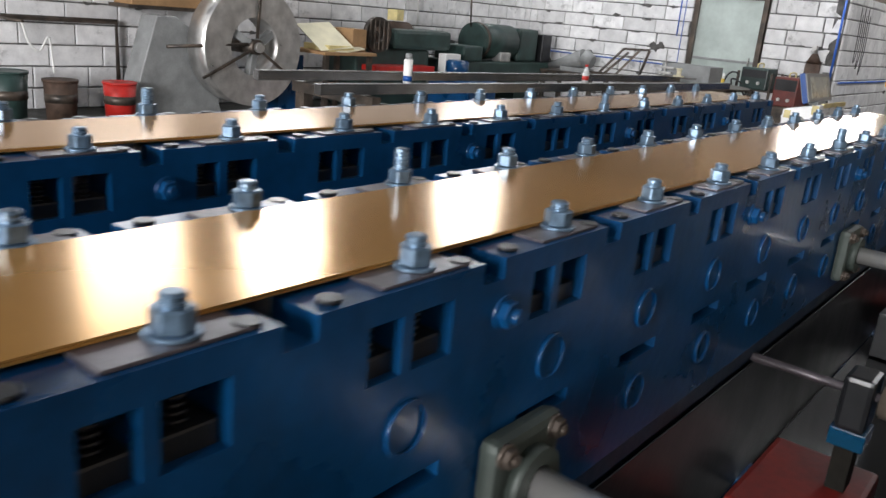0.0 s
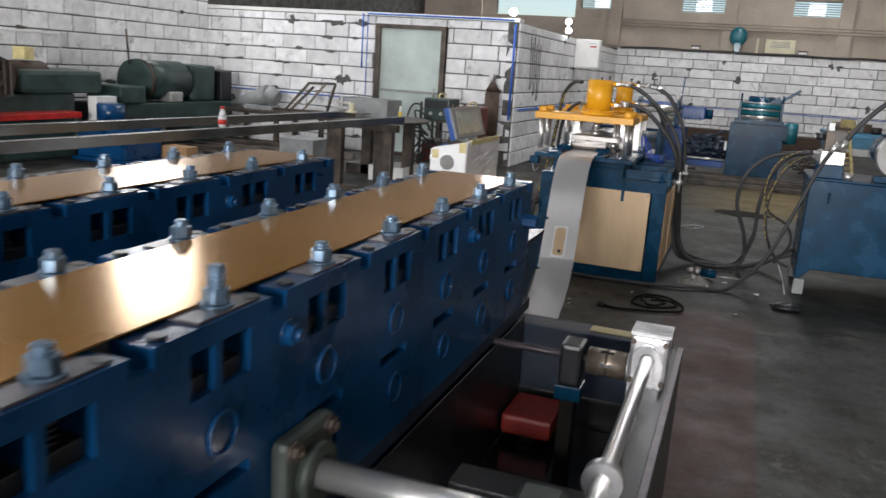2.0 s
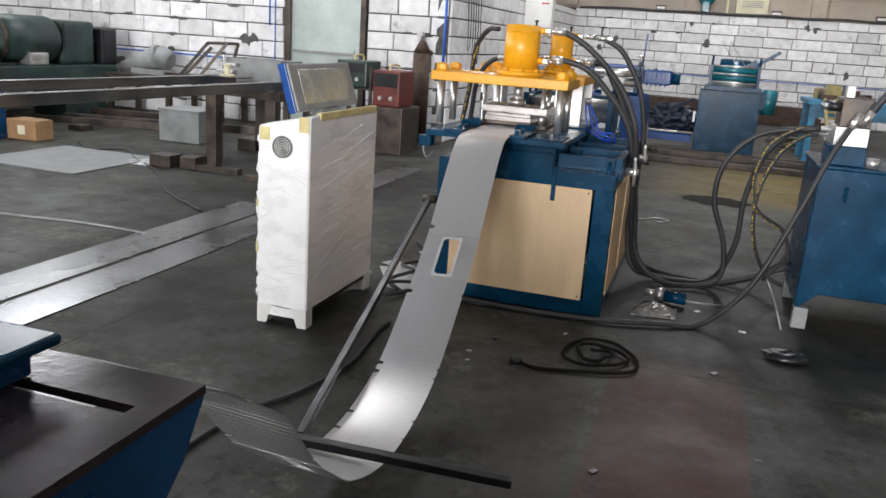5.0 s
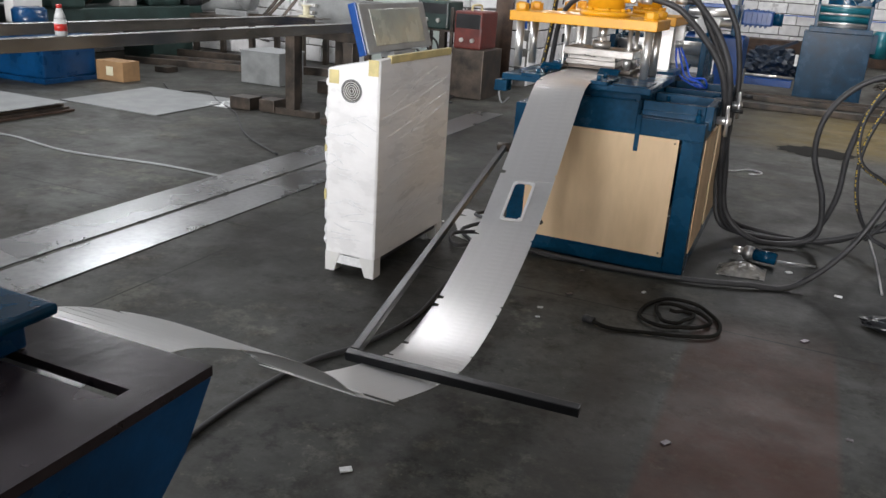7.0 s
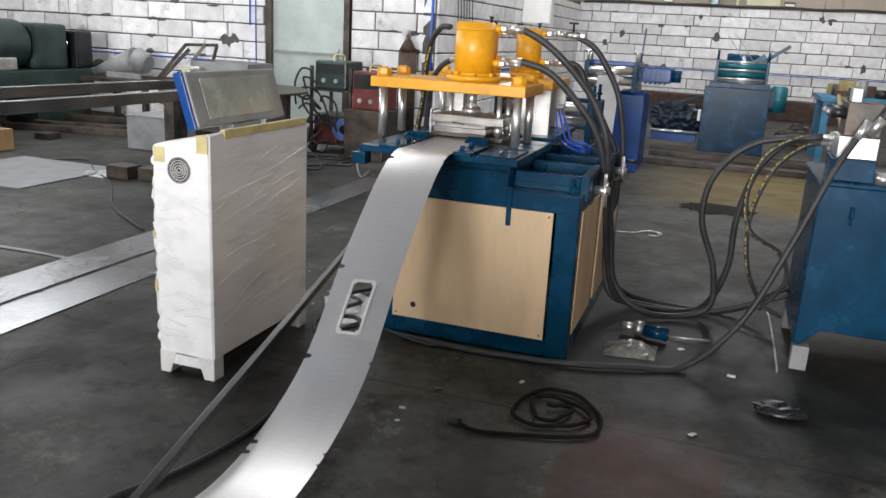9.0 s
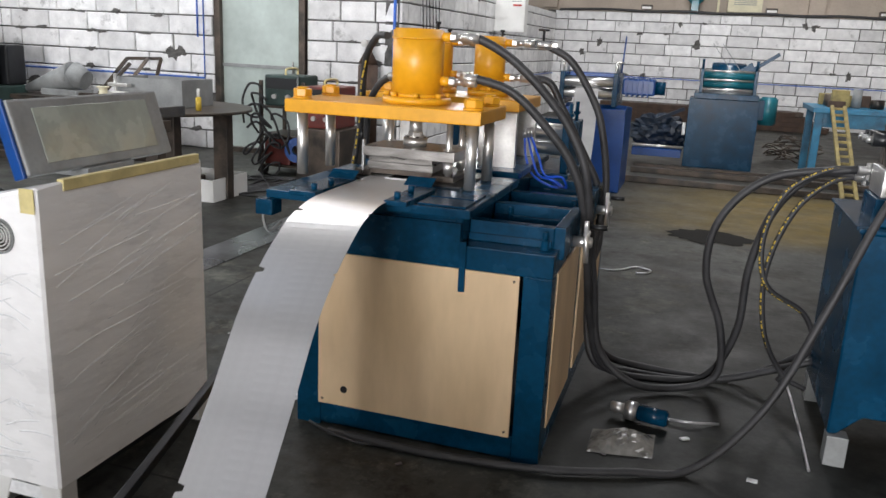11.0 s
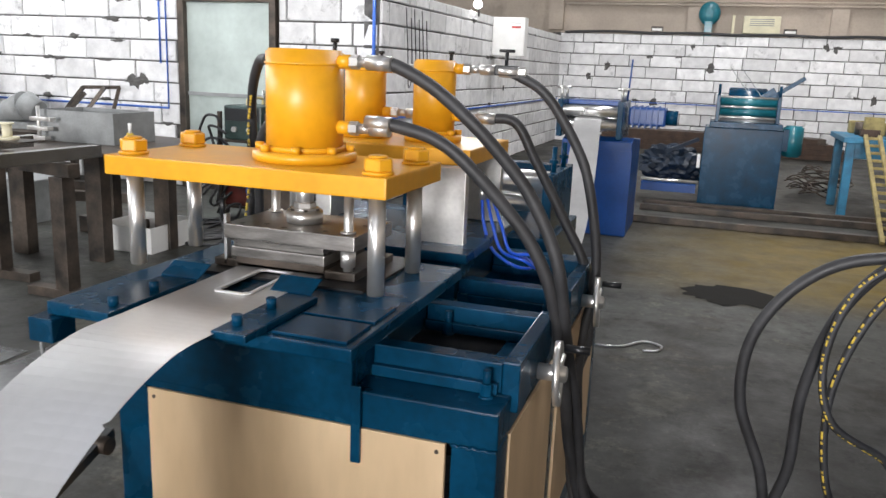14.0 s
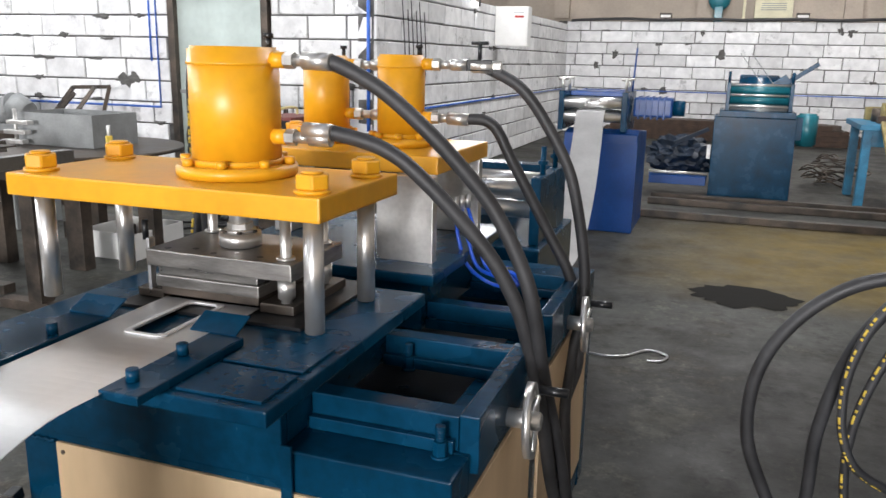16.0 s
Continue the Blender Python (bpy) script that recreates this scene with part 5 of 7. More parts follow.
for k in range(22):
    x, z = rnd.uniform(CX0 + 0.01, CX1 - 0.12), rnd.uniform(0.13, 0.8)
    ln, up = rnd.uniform(0.06, 0.14), rnd.uniform(-0.05, 0.05)
    ln = min(ln, CX1 - 0.01 - x)
    part("film_fold", tube(B(), [(x, CY0 + 0.0008, z), (x + ln * 0.5, CY0 - 0.0002, z + up * 0.4 + rnd.uniform(-0.012, 0.012)), (x + ln, CY0 + 0.0008, z + up)], rnd.uniform(0.0016, 0.003), 5, 6), FILM, cab)
for k in range(12):
    z = 0.14 + 0.068 * k + rnd.uniform(-0.02, 0.02)
    b = B()
    bmesh.ops.create_icosphere(b, subdivisions=2, radius=1)
    sx, sz = rnd.uniform(0.006, 0.016), rnd.uniform(0.022, 0.05)
    for v in b.verts:
        q = 1 + 0.5 * noise.noise(v.co * 3 + Vector((k, 0, 0)))
        v.co = Vector((CX0 + 0.002 + sx * q * v.co.x, CY0 + 0.02 + 0.025 * q * v.co.y, z + sz * q * v.co.z))
    part("film_bulge", b, FILM, cab, "crumpled clear film")
part("film_web", box(B(), CX0 + 0.06, CX1 - 0.06, CY0 + 0.002, CY0 + 0.006, 0.045, 0.089, 0.001), FILM, cab, "crumpled clear film")
mon = thing("operator_panel", "film-wrapped operator screen with blue foam edge on the cabinet", "control panel")
TILT = pose(0.155, 8.31, 1.025, 0, -17, 0)
b = B()
box(b, -0.028, 0.028, -0.33, 0.33, 0.0, 0.225, 0.008)
pn = part("housing", b, GREY, mon, at=TILT)
part("screen", box(B(), 0.0285, 0.0305, -0.25, 0.26, 0.03, 0.195, 0.001), material("dim_screen_film", (0.36, 0.4, 0.36), 0.25, var=0.15, scale=8, fine=30, bump=0.4, coat=0.6), pn, "pale dim screen under film")
part("foam_edge", box(B(), -0.02, 0.02, -0.343, -0.331, -0.004, 0.23, 0.004), BLUE, pn, "blue foam edge strip")
part("bracket", box(B(), 0.12, 0.19, 8.2, 8.42, 1.0, 1.03, 0.004), GREY, mon)

# ---- hydraulic power unit ----
hp = thing("hydraulic_power_unit", "teal-blue hydraulic power pack with valves and cooler on a tank", "power unit")
HX0, HX1, HY0, HY1 = 2.585, 3.5, 9.2, 9.85
b = B()
prism(b, [(HX0, 0.12), (HX0 + 0.03, 0.12), (HX0 + 0.11, 0.2), (HX1 - 0.11, 0.2), (HX1 - 0.03, 0.12), (HX1, 0.12), (HX1, 0.885), (HX0, 0.885)], "y", HY0, HY1, 0.006)
part("tank", b, TEAL, hp, "teal-blue oil tank with skirt feet")
part("tank_lid", box(B(), HX0 - 0.012, HX1 + 0.012, HY0 - 0.012, HY1 + 0.012, 0.886, 0.9, 0.003), TEAL, hp)
for x in (HX0, HX1 - 0.075):
    for y in (HY0 - 0.02, HY1 - 0.07):
        part("block_foot", box(B(), x, x + 0.075, y, y + 0.07, 0, 0.119, 0.004), GREY if x < 3 else RUST, hp, "steel packing block")
b = B()
cyl(b, (2.73, HY0 - 0.012, 0.72), (2.73, HY0 - 0.012, 0.8), 0.009, n=12)
cyl(b, (2.73, HY0, 0.735), (2.73, HY0 - 0.02, 0.735), 0.013, n=12)
part("level_gauge", b, TEAL, hp)
part("manifold_base", box(B(), 2.62, 2.8, 9.26, 9.5, 0.901, 1.0, 0.005), TEAL, hp)
mf = part("manifold", box(B(), 2.635, 2.8, 9.28, 9.5, 1.001, 1.1, 0.004), STEEL, hp, "bright steel valve manifold")
for x in (2.66, 2.72, 2.78):
    part("plug", cyl(B(), (x, 9.28, 1.05), (x, 9.265, 1.05), 0.014, n=8), STEEL, mf)
for k, y in enumerate((9.32, 9.39, 9.46)):
    vv = part("solenoid_valve", box(B(), 2.65, 2.8, y - 0.028, y + 0.028, 1.101, 1.25, 0.004), DARK_STEEL, mf, "dark solenoid valve")
    part("coil", cyl(B(), (2.585, y, 1.2), (2.65, y, 1.2), 0.024), BLACK, vv)
    part("cap", cyl(B(), (2.565, y, 1.2), (2.585, y, 1.2), 0.012, n=10), CHROME, vv)
    part("plug", box(B(), 2.66, 2.7, y - 0.018, y + 0.018, 1.251, 1.31, 0.004), (WHITE, GREY, BLACK)[k], vv)
for y, z in ((9.56, 1.06), (9.6, 1.03)):
    b = B()
    cyl(b, (2.6, y, z), (2.72, y, z), 0.018, n=12)
    cyl(b, (2.64, y, z - 0.03), (2.64, y, z + 0.03), 0.014, n=8)
    cyl(b, (2.66, y - 0.03, z), (2.66, y, z), 0.02, n=6)
    part("pipe_tee", b, CHROME, hp, "bright steel pipe tee")
part("filler_cap", cyl(B(), (2.84, 9.28, 0.9), (2.84, 9.28, 0.95), 0.035, bevel=0.004), CHROME, hp, "chromed filler cap")
b = B()
ring(b, (3.16, 9.36, 1.11), (0.15, -1, 0), 0.09, 0.165, 0.07, 36)
cl = part("cooler_ring", b, ALU, hp, "bright metal fan cooler ring")
part("cooler_hub", cyl(B(), (3.14, 9.5, 1.11), (3.16, 9.31, 1.11), 0.055), DARK_STEEL, cl)
part("cooler_stand", box(B(), 3.02, 3.3, 9.3, 9.42, 0.901, 0.945, 0.004), TEAL, hp)
part("motor", cyl(B(), (3.16, 9.45, 1.11), (3.16, 9.82, 1.11), 0.135, n=28, bevel=0.008), TEAL, hp)
for k in range(12):
    a = k * math.tau / 12
    b = B()
    box(b, -0.004, 0.004, -0.16, 0.16, 0.134, 0.15, m=pose(3.16, 9.64, 1.11, 0, math.degrees(a), 0))
    part("fin", b, TEAL, hp)
for pts, r in (([(2.76, 9.25, 1.14), (2.85, 9.24, 1.3), (3.0, 9.25, 1.47), (3.1, 9.26, 1.49), (3.2, 9.27, 1.42), (3.24, 9.28, 1.27)], 0.0185), ([(2.72, 9.22, 1.15), (2.62, 9.16, 0.95), (2.5, 9.1, 0.62), (2.34, 9.02, 0.25), (2.12, 8.9, 0.03), (1.9, 8.8, 0.022), (1.6, 8.7, 0.022), (1.2, 8.66, 0.02), (0.8, 8.68, 0.02)], 0.0145)):
    hs = thing("hydraulic_hose", "black rubber hydraulic hose from the power pack with steel ferrule", "hose", "power pack hoses")
    part("hose", tube(B(), pts, r, 12, 9), RUBBER, hs)
    d = (Vector(pts[1]) - Vector(pts[0])).normalized()
    part("ferrule", cyl(B(), Vector(pts[0]) - d * 0.03, Vector(pts[0]) + d * 0.06, r + 0.003, n=14), CHROME, hs, "steel ferrule")
for pts in ([(2.63, 9.59, 1.06), (2.5, 9.57, 1.05), (2.36, 9.56, 0.95), (2.3, 9.56, 0.75), (2.34, 9.56, 0.56), (2.5, 9.6, 0.45), (2.55, 9.63, 0.3), (2.45, 9.66, 0.12)], [(2.63, 9.62, 1.03), (2.52, 9.6, 1.0), (2.4, 9.58, 0.87), (2.33, 9.58, 0.62), (2.36, 9.6, 0.35), (2.46, 9.64, 0.16), (2.56, 9.66, 0.1)]):
    hs = thing("hydraulic_hose", "thin black hydraulic hose with yellow printed band", "hose", "power pack hoses")
    part("hose", tube(B(), pts, 0.0115, 10, 9), RUBBER, hs)
    tagged(part("printed_band", dashes(B(), [(p[0] - 0.006, p[1] - 0.008, p[2] + 0.002) for p in pts[:6]], 0.0036), RIBBON, hs), "yellow printed band", kind="stuff")

# ---- things on the floor near the press ----
for name, label, pts, r in (
    ("floor_cable", "black rubber cable lying across the concrete floor", [(0.62, 8.15, 0.012), (0.615, 8.0, 0.012), (0.66, 7.6, 0.012), (0.6, 7.25, 0.012), (0.5, 7.0, 0.012), (0.46, 6.6, 0.012), (0.5, 6.2, 0.012), (0.7, 5.8, 0.012)], 0.01),
    ("floor_cable", "thin grey cable on the open floor", [(-1.455, 8.95, 0.008), (-2.0, 8.95, 0.008), (-2.8, 8.85, 0.008), (-3.6, 8.95, 0.008), (-4.5, 8.7, 0.008)], 0.008),
    ("floor_cable", "thin dark cable on the open floor", [(-1.57, 9.72, 0.008), (-2.0, 10.0, 0.008), (-2.35, 10.3, 0.008), (-2.9, 10.9, 0.008), (-3.44, 11.3, 0.008), (-3.9, 11.7, 0.008), (-4.2, 11.5, 0.008), (-4.6, 11.8, 0.008)], 0.008),
    ("floor_cable", "green cable by the press foot", [(0.7, 8.72, 0.02), (0.8, 8.66, 0.03), (0.95, 8.65, 0.012), (1.08, 8.7, 0.012)], 0.006),
):
    c = thing(name, label, "cable", "floor cables")
    part("cable", tube(B(), pts, r, 8, 9), RUBBER if "grey" not in label else GREY, c)
coil_pts = [(1.325, 7.96, 0.015), (1.42, 7.93, 0.012), (1.6, 7.98, 0.012)]
for k in range(27):
    a = -1.2 + k * 0.62
    rr = 0.215 - 0.0065 * k + 0.02 * math.sin(k * 1.7)
    coil_pts.append((1.65 + rr * math.cos(a) * 0.95, 8.22 + rr * math.sin(a), 0.013 + 0.0003 * k))
c = thing("coiled_cable", "black cable coiled loosely on the stained floor", "cable")
part("cable", tube(B(), coil_pts, 0.009, 8, 5), OIL_SHADE, c)
part("cut_end", cyl(B(), (1.34, 7.957, 0.015), (1.295, 7.968, 0.018), 0.018, n=10), RUBBER, c)
lp = thing("inspection_lamp", "grey and blue hand grinder lying on the floor", "power tool")
part("head", cyl(B(), (1.79, 9.28, 0.045), (1.85, 9.27, 0.045), 0.022, bevel=0.003), CHROME, lp)
part("collar", cyl(B(), (1.85, 9.27, 0.045), (1.9, 9.26, 0.045), 0.04, bevel=0.006), ALU, lp)
part("grip", cyl(B(), (1.9, 9.26, 0.045), (2.02, 9.24, 0.045), 0.034, bevel=0.006), TEAL, lp)
bag = B()
bmesh.ops.create_grid(bag, x_segments=14, y_segments=12, size=0.5)
for v in bag.verts:
    d = max(0, 1 - (v.co.x * 2) ** 2) * max(0, 1 - (v.co.y * 2) ** 2)
    v.co = Vector((1.86 + v.co.x * 0.24, 9.05 + v.co.y * 0.2 + 0.04 * v.co.x, 0.003 + 0.05 * d + 0.012 * d * noise.noise(v.co * 9)))
solid("plastic_bag", bag, OLD_FILM, "clear plastic bag of small screws on the floor", "bag")
rnd = random.Random(4)
for k in range(26):
    s = rnd.uniform(0.006, 0.02)
    x, y = (rnd.uniform(0.8, 2.4), rnd.uniform(6.3, 9.9)) if k % 3 else (rnd.uniform(-0.3, 0.75), rnd.uniform(8.9, 9.6))
    b = B()
    box(b, -s, s, -s * 0.6, s * 0.6, 0, s * 0.35, s * 0.1, m=pose(x, y, 0.001, 0, 0, rnd.uniform(0, 180)))
    solid("metal_scrap", b, (SHEET, CLOTH, BARE)[k % 3], "small scrap of metal lying on the floor", "scrap", "floor scraps")
for x, y, w, l, a in ((0.35, 8.95, 0.09, 0.16, 30), (0.44, 8.84, 0.08, 0.14, -20), (0.3, 9.15, 0.06, 0.12, 70), (0.5, 9.02, 0.07, 0.12, 10)):
    b = B()
    box(b, -w, w, -l, l, 0, 0.002, m=pose(x, y, 0.004, 1.5, 2, a))
    solid("sheet_offcut", b, SHEET, "bright punched sheet offcut on the floor", "sheet metal", "sheet offcuts")
for pts in ([(0.55, 8.7, 0.02), (0.45, 8.5, 0.03), (0.38, 8.62, 0.05), (0.5, 8.78, 0.03), (0.62, 8.66, 0.02)], [(0.4, 9.3, 0.02), (0.32, 9.1, 0.03), (0.45, 8.95, 0.05), (0.36, 8.8, 0.02), (0.52, 8.6, 0.02)]):
    c = thing("floor_cable", "tangled black cable beside the press foot", "cable", "floor cables")
    part("cable", tube(B(), pts, 0.011, 8, 9), RUBBER, c)
# long sheets on the floor
for x0, x1, y0, y1, z, tw in ((-1.52, -1.2, 5.6, 10.2, 0.004, 0), (-1.16, -0.86, 5.4, 12.75, 0.004, 0.6)):
    b = B()
    box(b, x0, x1, y0, y1, 0.003, 0.0065, 0.001)
    solid("long_sheet", b, DULL_SHEET, "long galvanised steel sheet lying flat on the floor", "sheet metal", "sheets on the floor")

# ---- straightener and decoiler beyond the press ----
st = thing("straightener", "bright blue strip straightener with chromed rolls and handwheels", "straightener")
b = B()
prism(b, [(14.7, 0.0), (15.5, 0.0), (15.5, 0.86), (14.86, 0.91), (14.7, 0.88)], "x", 0.62, 1.265, 0.008)
part("body", b, BLUE, st, "bright blue sheet body")
part("side_skin", box(B(), 0.95, 1.268, 14.694, 14.699, 0.01, 0.8, 0.001), BLUE, st)
for x in (0.56, 1.11):
    part("cheek", box(B(), x, x + 0.05, 14.66, 15.3, 0.9, 1.24, 0.006), TEAL, st)
    for y in (14.72, 15.0):
        b = B()
        cyl(b, (x + 0.025, y, 1.24), (x + 0.025, y, 1.36), 0.014)
        cyl(b, (x - 0.02, y, 1.345), (x + 0.07, y, 1.345), 0.012, n=10)
        part("adjuster", b, STEEL, st)
for y in (14.7, 14.85, 15.02, 15.2):
    for z in (1.02, 1.14):
        part("roll", cyl(B(), (0.611, y, z), (1.109, y, z), 0.045), CHROME, st)
part("top_tie", box(B(), 0.611, 1.109, 14.95, 15.3, 1.19, 1.23, 0.004), BLUE, st)
mt = part("motor", box(B(), 1.18, 1.52, 14.95, 15.2, 1.02, 1.19, 0.02), BLUE, st, "bright blue gear motor")
for k in range(5):
    part("rib", box(B(), 1.22 + k * 0.055, 1.235 + k * 0.055, 14.945, 15.205, 1.0, 1.2, 0.003), BLUE, mt)
part("motor_cap", cyl(B(), (1.52, 15.07, 1.1), (1.62, 15.07, 1.1), 0.07), TEAL, mt)
part("rod", cyl(B(), (1.145, 15.1, 1.24), (1.16, 15.12, 1.62), 0.008), BLUE, st)
s2 = thing("feed_strip", "grey steel strip running down from the straightener to the feeder", "metal strip")
pth = smooth_path([(0.86, 15.6, 1.08), (0.86, 14.75, 1.08), (0.87, 14.5, 1.05), (0.92, 14.1, 0.85), (0.98, 13.5, 0.52), (1.03, 12.8, 0.3), (1.04, 12.2, 0.27), (1.02, 11.6, 0.48), (0.99, 11.15, 0.82), (0.96, 10.95, 0.95)], 10)
b = B()
vs = [[b.verts.new(p + Vector((dx, 0, dz))) for dx, dz in ((-0.12, 0), (0.12, 0), (0.12, 0.0015), (-0.12, 0.0015))] for p in pth]
for a, c in zip(vs, vs[1:]):
    for k in range(4):
        b.faces.new((a[k], a[(k + 1) % 4], c[(k + 1) % 4], c[k]))
part("sheet", b, SHEET, s2)

dc = thing("decoiler", "dark teal decoiler box with rollers and a sea-green motor", "decoiler")
part("body", box(B(), 1.85, 2.7, 17.0, 17.6, 0.0, 0.93, 0.006), TEAL, dc, "scuffed dark teal sheet body")
part("cap", box(B(), 1.9, 2.68, 16.98, 17.6, 0.931, 1.0, 0.006), TEAL, dc)
for x in (1.95, 2.6):
    part("cheek", box(B(), x, x + 0.04, 17.05, 17.5, 1.001, 1.3, 0.005), TEAL, dc)
    part("adjuster", cyl(B(), (x + 0.02, 17.1, 1.3), (x + 0.02, 17.1, 1.42), 0.016), TEAL, dc)
for y, z, r in ((17.06, 1.28, 0.013), (17.06, 1.17, 0.013), (17.06, 1.05, 0.013), (17.2, 1.22, 0.045), (17.2, 1.11, 0.045)):
    part("roll", cyl(B(), (1.991, y, z), (2.599, y, z), r), CYAN if r > 0.03 else STEEL, dc)
part("strip_bow", ring(B(), (2.0, 17.5, 0.75), (1, 0, 0), 0.36, 0.375, 0.6, 40), SHEET, dc, "pale strip bowed between the rolls")
part("coil", cyl(B(), (2.08, 17.9, 0.98), (2.52, 17.9, 0.98), 0.4, n=36, bevel=0.01), TEAL, dc, "dark teal coil drum")
part("lever", bar_between((2.5, 17.4, 1.25), (2.88, 17.4, 1.52), 0.045), TEAL, dc)
part("lever_root", prism(B(), [(2.45, 1.2), (2.62, 1.3), (2.56, 1.4), (2.42, 1.3)], "y", 17.38, 17.42, 0.004), TEAL, dc)
for dx in (0.0, 0.12):
    part("guide_wire", cyl(B(), (2.32 + dx, 17.3, 1.28), (2.06 + dx, 17.5, 1.62), 0.005, n=6), GREY, dc)
part("motor", cyl(B(), (2.81, 17.15, 0.64), (2.81, 17.15, 0.99), 0.11, bevel=0.02), CYAN, dc, "sea-green electric motor")
for k in range(10):
    a = -2.6 + k * 0.3
    part("fin", box(B(), -0.004, 0.004, 0.108, 0.122, 0.67, 0.96, m=pose(2.81, 17.15, 0, 0, 0, math.degrees(a) + 90)), CYAN, dc)
part("motor_bracket", box(B(), 2.7, 2.76, 17.05, 17.25, 0.7, 0.95, 0.004), TEAL, dc)
part("side_sheet", box(B(), 1.8, 1.84, 17.05, 17.2, 0.45, 0.6, 0.003), WHITE, dc)
cr = thing("decoiler_carriage", "dark blue decoiler carriage with gear motor on floor rails", "machine carriage")
part("frame", box(B(), 1.2, 1.82, 16.9, 17.5, 0.16, 0.26, 0.006), BLUE, cr)
b = B()
bmesh.ops.create_icosphere(b, subdivisions=4, radius=1)
for v in b.verts:
    k = 1 + 0.3 * noise.noise(v.co * 3.1) + 0.18 * noise.noise(v.co * 8)
    v.co = Vector((1.5 + 0.36 * k * v.co.x, 17.25 + 0.24 * k * v.co.y, max(0.262, 0.44 + 0.24 * k * v.co.z)))
part("cover", b, DARK_NAVY, cr, "crumpled dark cover over the gear case")
part("guard", bar_between((1.45, 17.0, 0.62), (1.8, 17.1, 0.78), 0.04), DARK_NAVY, cr)
part("lead_screw", cyl(B(), (1.2, 16.85, 0.3), (1.84, 16.85, 0.3), 0.02), STEEL, cr)
for y in (15.6, 16.4, 16.75):
    solid("floor_rail", box(B(), 1.25, 4.2, y, y + 0.09, 0.001, 0.07, 0.006), DARK_STEEL, "worn steel rail on the workshop floor", "rail", "floor rails")
tw = thing("teal_work_bench", "worn sky-blue steel bench loaded with rusty parts", "workbench")
for x in (3.38, 4.9):
    for y in (17.2, 18.1):
        part("leg", box(B(), x, x + 0.09, y, y + 0.09, 0, 0.84, 0.004), SKY_PAINT, tw)
part("top", box(B(), 3.33, 5.05, 17.1, 18.25, 0.841, 0.9, 0.004), SKY_PAINT, tw)
part("apron", box(B(), 3.47, 4.9, 17.22, 17.27, 0.66, 0.84, 0.004), SKY_PAINT, tw)
ld = thing("khaki_trestle", "dusty khaki slotted steel ladder leaning on the bench", "trestle")
for x in (3.53, 3.67):
    part("stile", bar_between((x + 0.03, 15.5, 0.03), (x, 17.06, 0.93), 0.04), KHAKI, ld)
for k in range(13):
    f = k / 13 + 0.05
    part("rung", bar_between((3.575 - 0.03 * f, 15.5 + 1.56 * f, 0.03 + 0.9 * f), (3.685 - 0.03 * f, 15.5 + 1.56 * f, 0.03 + 0.9 * f), 0.03), KHAKI, ld)
rnd = random.Random(8)
for k in range(14):
    x, y = rnd.uniform(3.5, 4.9), rnd.uniform(17.2, 18.1)
    b = B()
    if k % 2:
        cyl(b, (x, y, 0.901), (x, y, 0.9 + rnd.uniform(0.08, 0.25)), rnd.uniform(0.04, 0.09), bevel=0.006)
    else:
        box(b, x - 0.1, x + 0.1, y - 0.06, y + 0.06, 0.901, rnd.uniform(0.98, 1.12), 0.01)
    solid("machine_part", b, (RUST, GREY, KHAKI, DARK_STEEL)[k % 4], "rusty loose machine part on the sky-blue bench", "machine part", "parts on the bench")
for k in range(16):
    x, ln, z = -0.6 + 0.1 * rnd.random() + 0.15 * (k // 4), 5.2 - 0.35 * (k // 4) - 0.2 * rnd.random(), 0.1 * (k // 4)
    y = 24.25 + 0.16 * (k % 4)
    b = B()
    box(b, x, x + ln, y, y + 0.13, z + 0.001, z + 0.1, 0.006)
    solid("steel_section", b, (RUST, DARK_STEEL)[k % 2], "dark rusty steel section stacked along the low wall", "steel bar", "stacked sections")
for k in range(9):
    a = bmesh.new()
    x, y, r = rnd.uniform(3.0, 3.9), rnd.uniform(18.6, 19.6), rnd.uniform(0.12, 0.3)
    pts = [(x + r * math.cos(j * 0.9) * (1 + 0.3 * math.sin(j)), y + r * math.sin(j * 0.9), 0.02 + 0.03 * (j % 3) + 0.03 * k) for j in range(12)]
    c = thing("scrap_wire", "tangle of dark scrap wire on the floor", "wire", "scrap wires")
    part("wire", tube(a, pts, 0.01, 6, 5), DARK_STEEL, c)
# oil stain rag and thin wire on the floor
b = B()
bmesh.ops.create_circle(b, cap_ends=True, segments=40, radius=1)
for v in b.verts:
    k = 1 + 0.35 * noise.noise(v.co * 2.1) + 0.2 * noise.noise(v.co * 6)
    v.co = Vector((2.2 + 0.34 * k * v.co.x, 13.0 + 0.26 * k * v.co.y, 0.004))
solid("oil_stain", b, OIL_SHADE, "black oil stain spread over the floor", "stain")
for pts in ([(1.39, 11.55, 0.008), (1.5, 11.53, 0.012), (1.6, 11.58, 0.008), (1.7, 11.7, 0.01), (1.8, 11.66, 0.008), (1.78, 11.57, 0.008), (1.71, 11.55, 0.008)], [(1.98, 9.33, 0.008), (2.1, 9.3, 0.02), (2.22, 9.36, 0.008)], [(2.53, 9.1, 0.006), (2.532, 9.6, 0.006), (2.52, 10.15, 0.006)]):
    c = thing("steel_wire", "thin bright wire lying on the floor", "wire", "floor wires")
    part("wire", tube(B(), pts, 0.006, 6, 8), ALU, c)
b = B()
bmesh.ops.create_icosphere(b, subdivisions=3, radius=1)
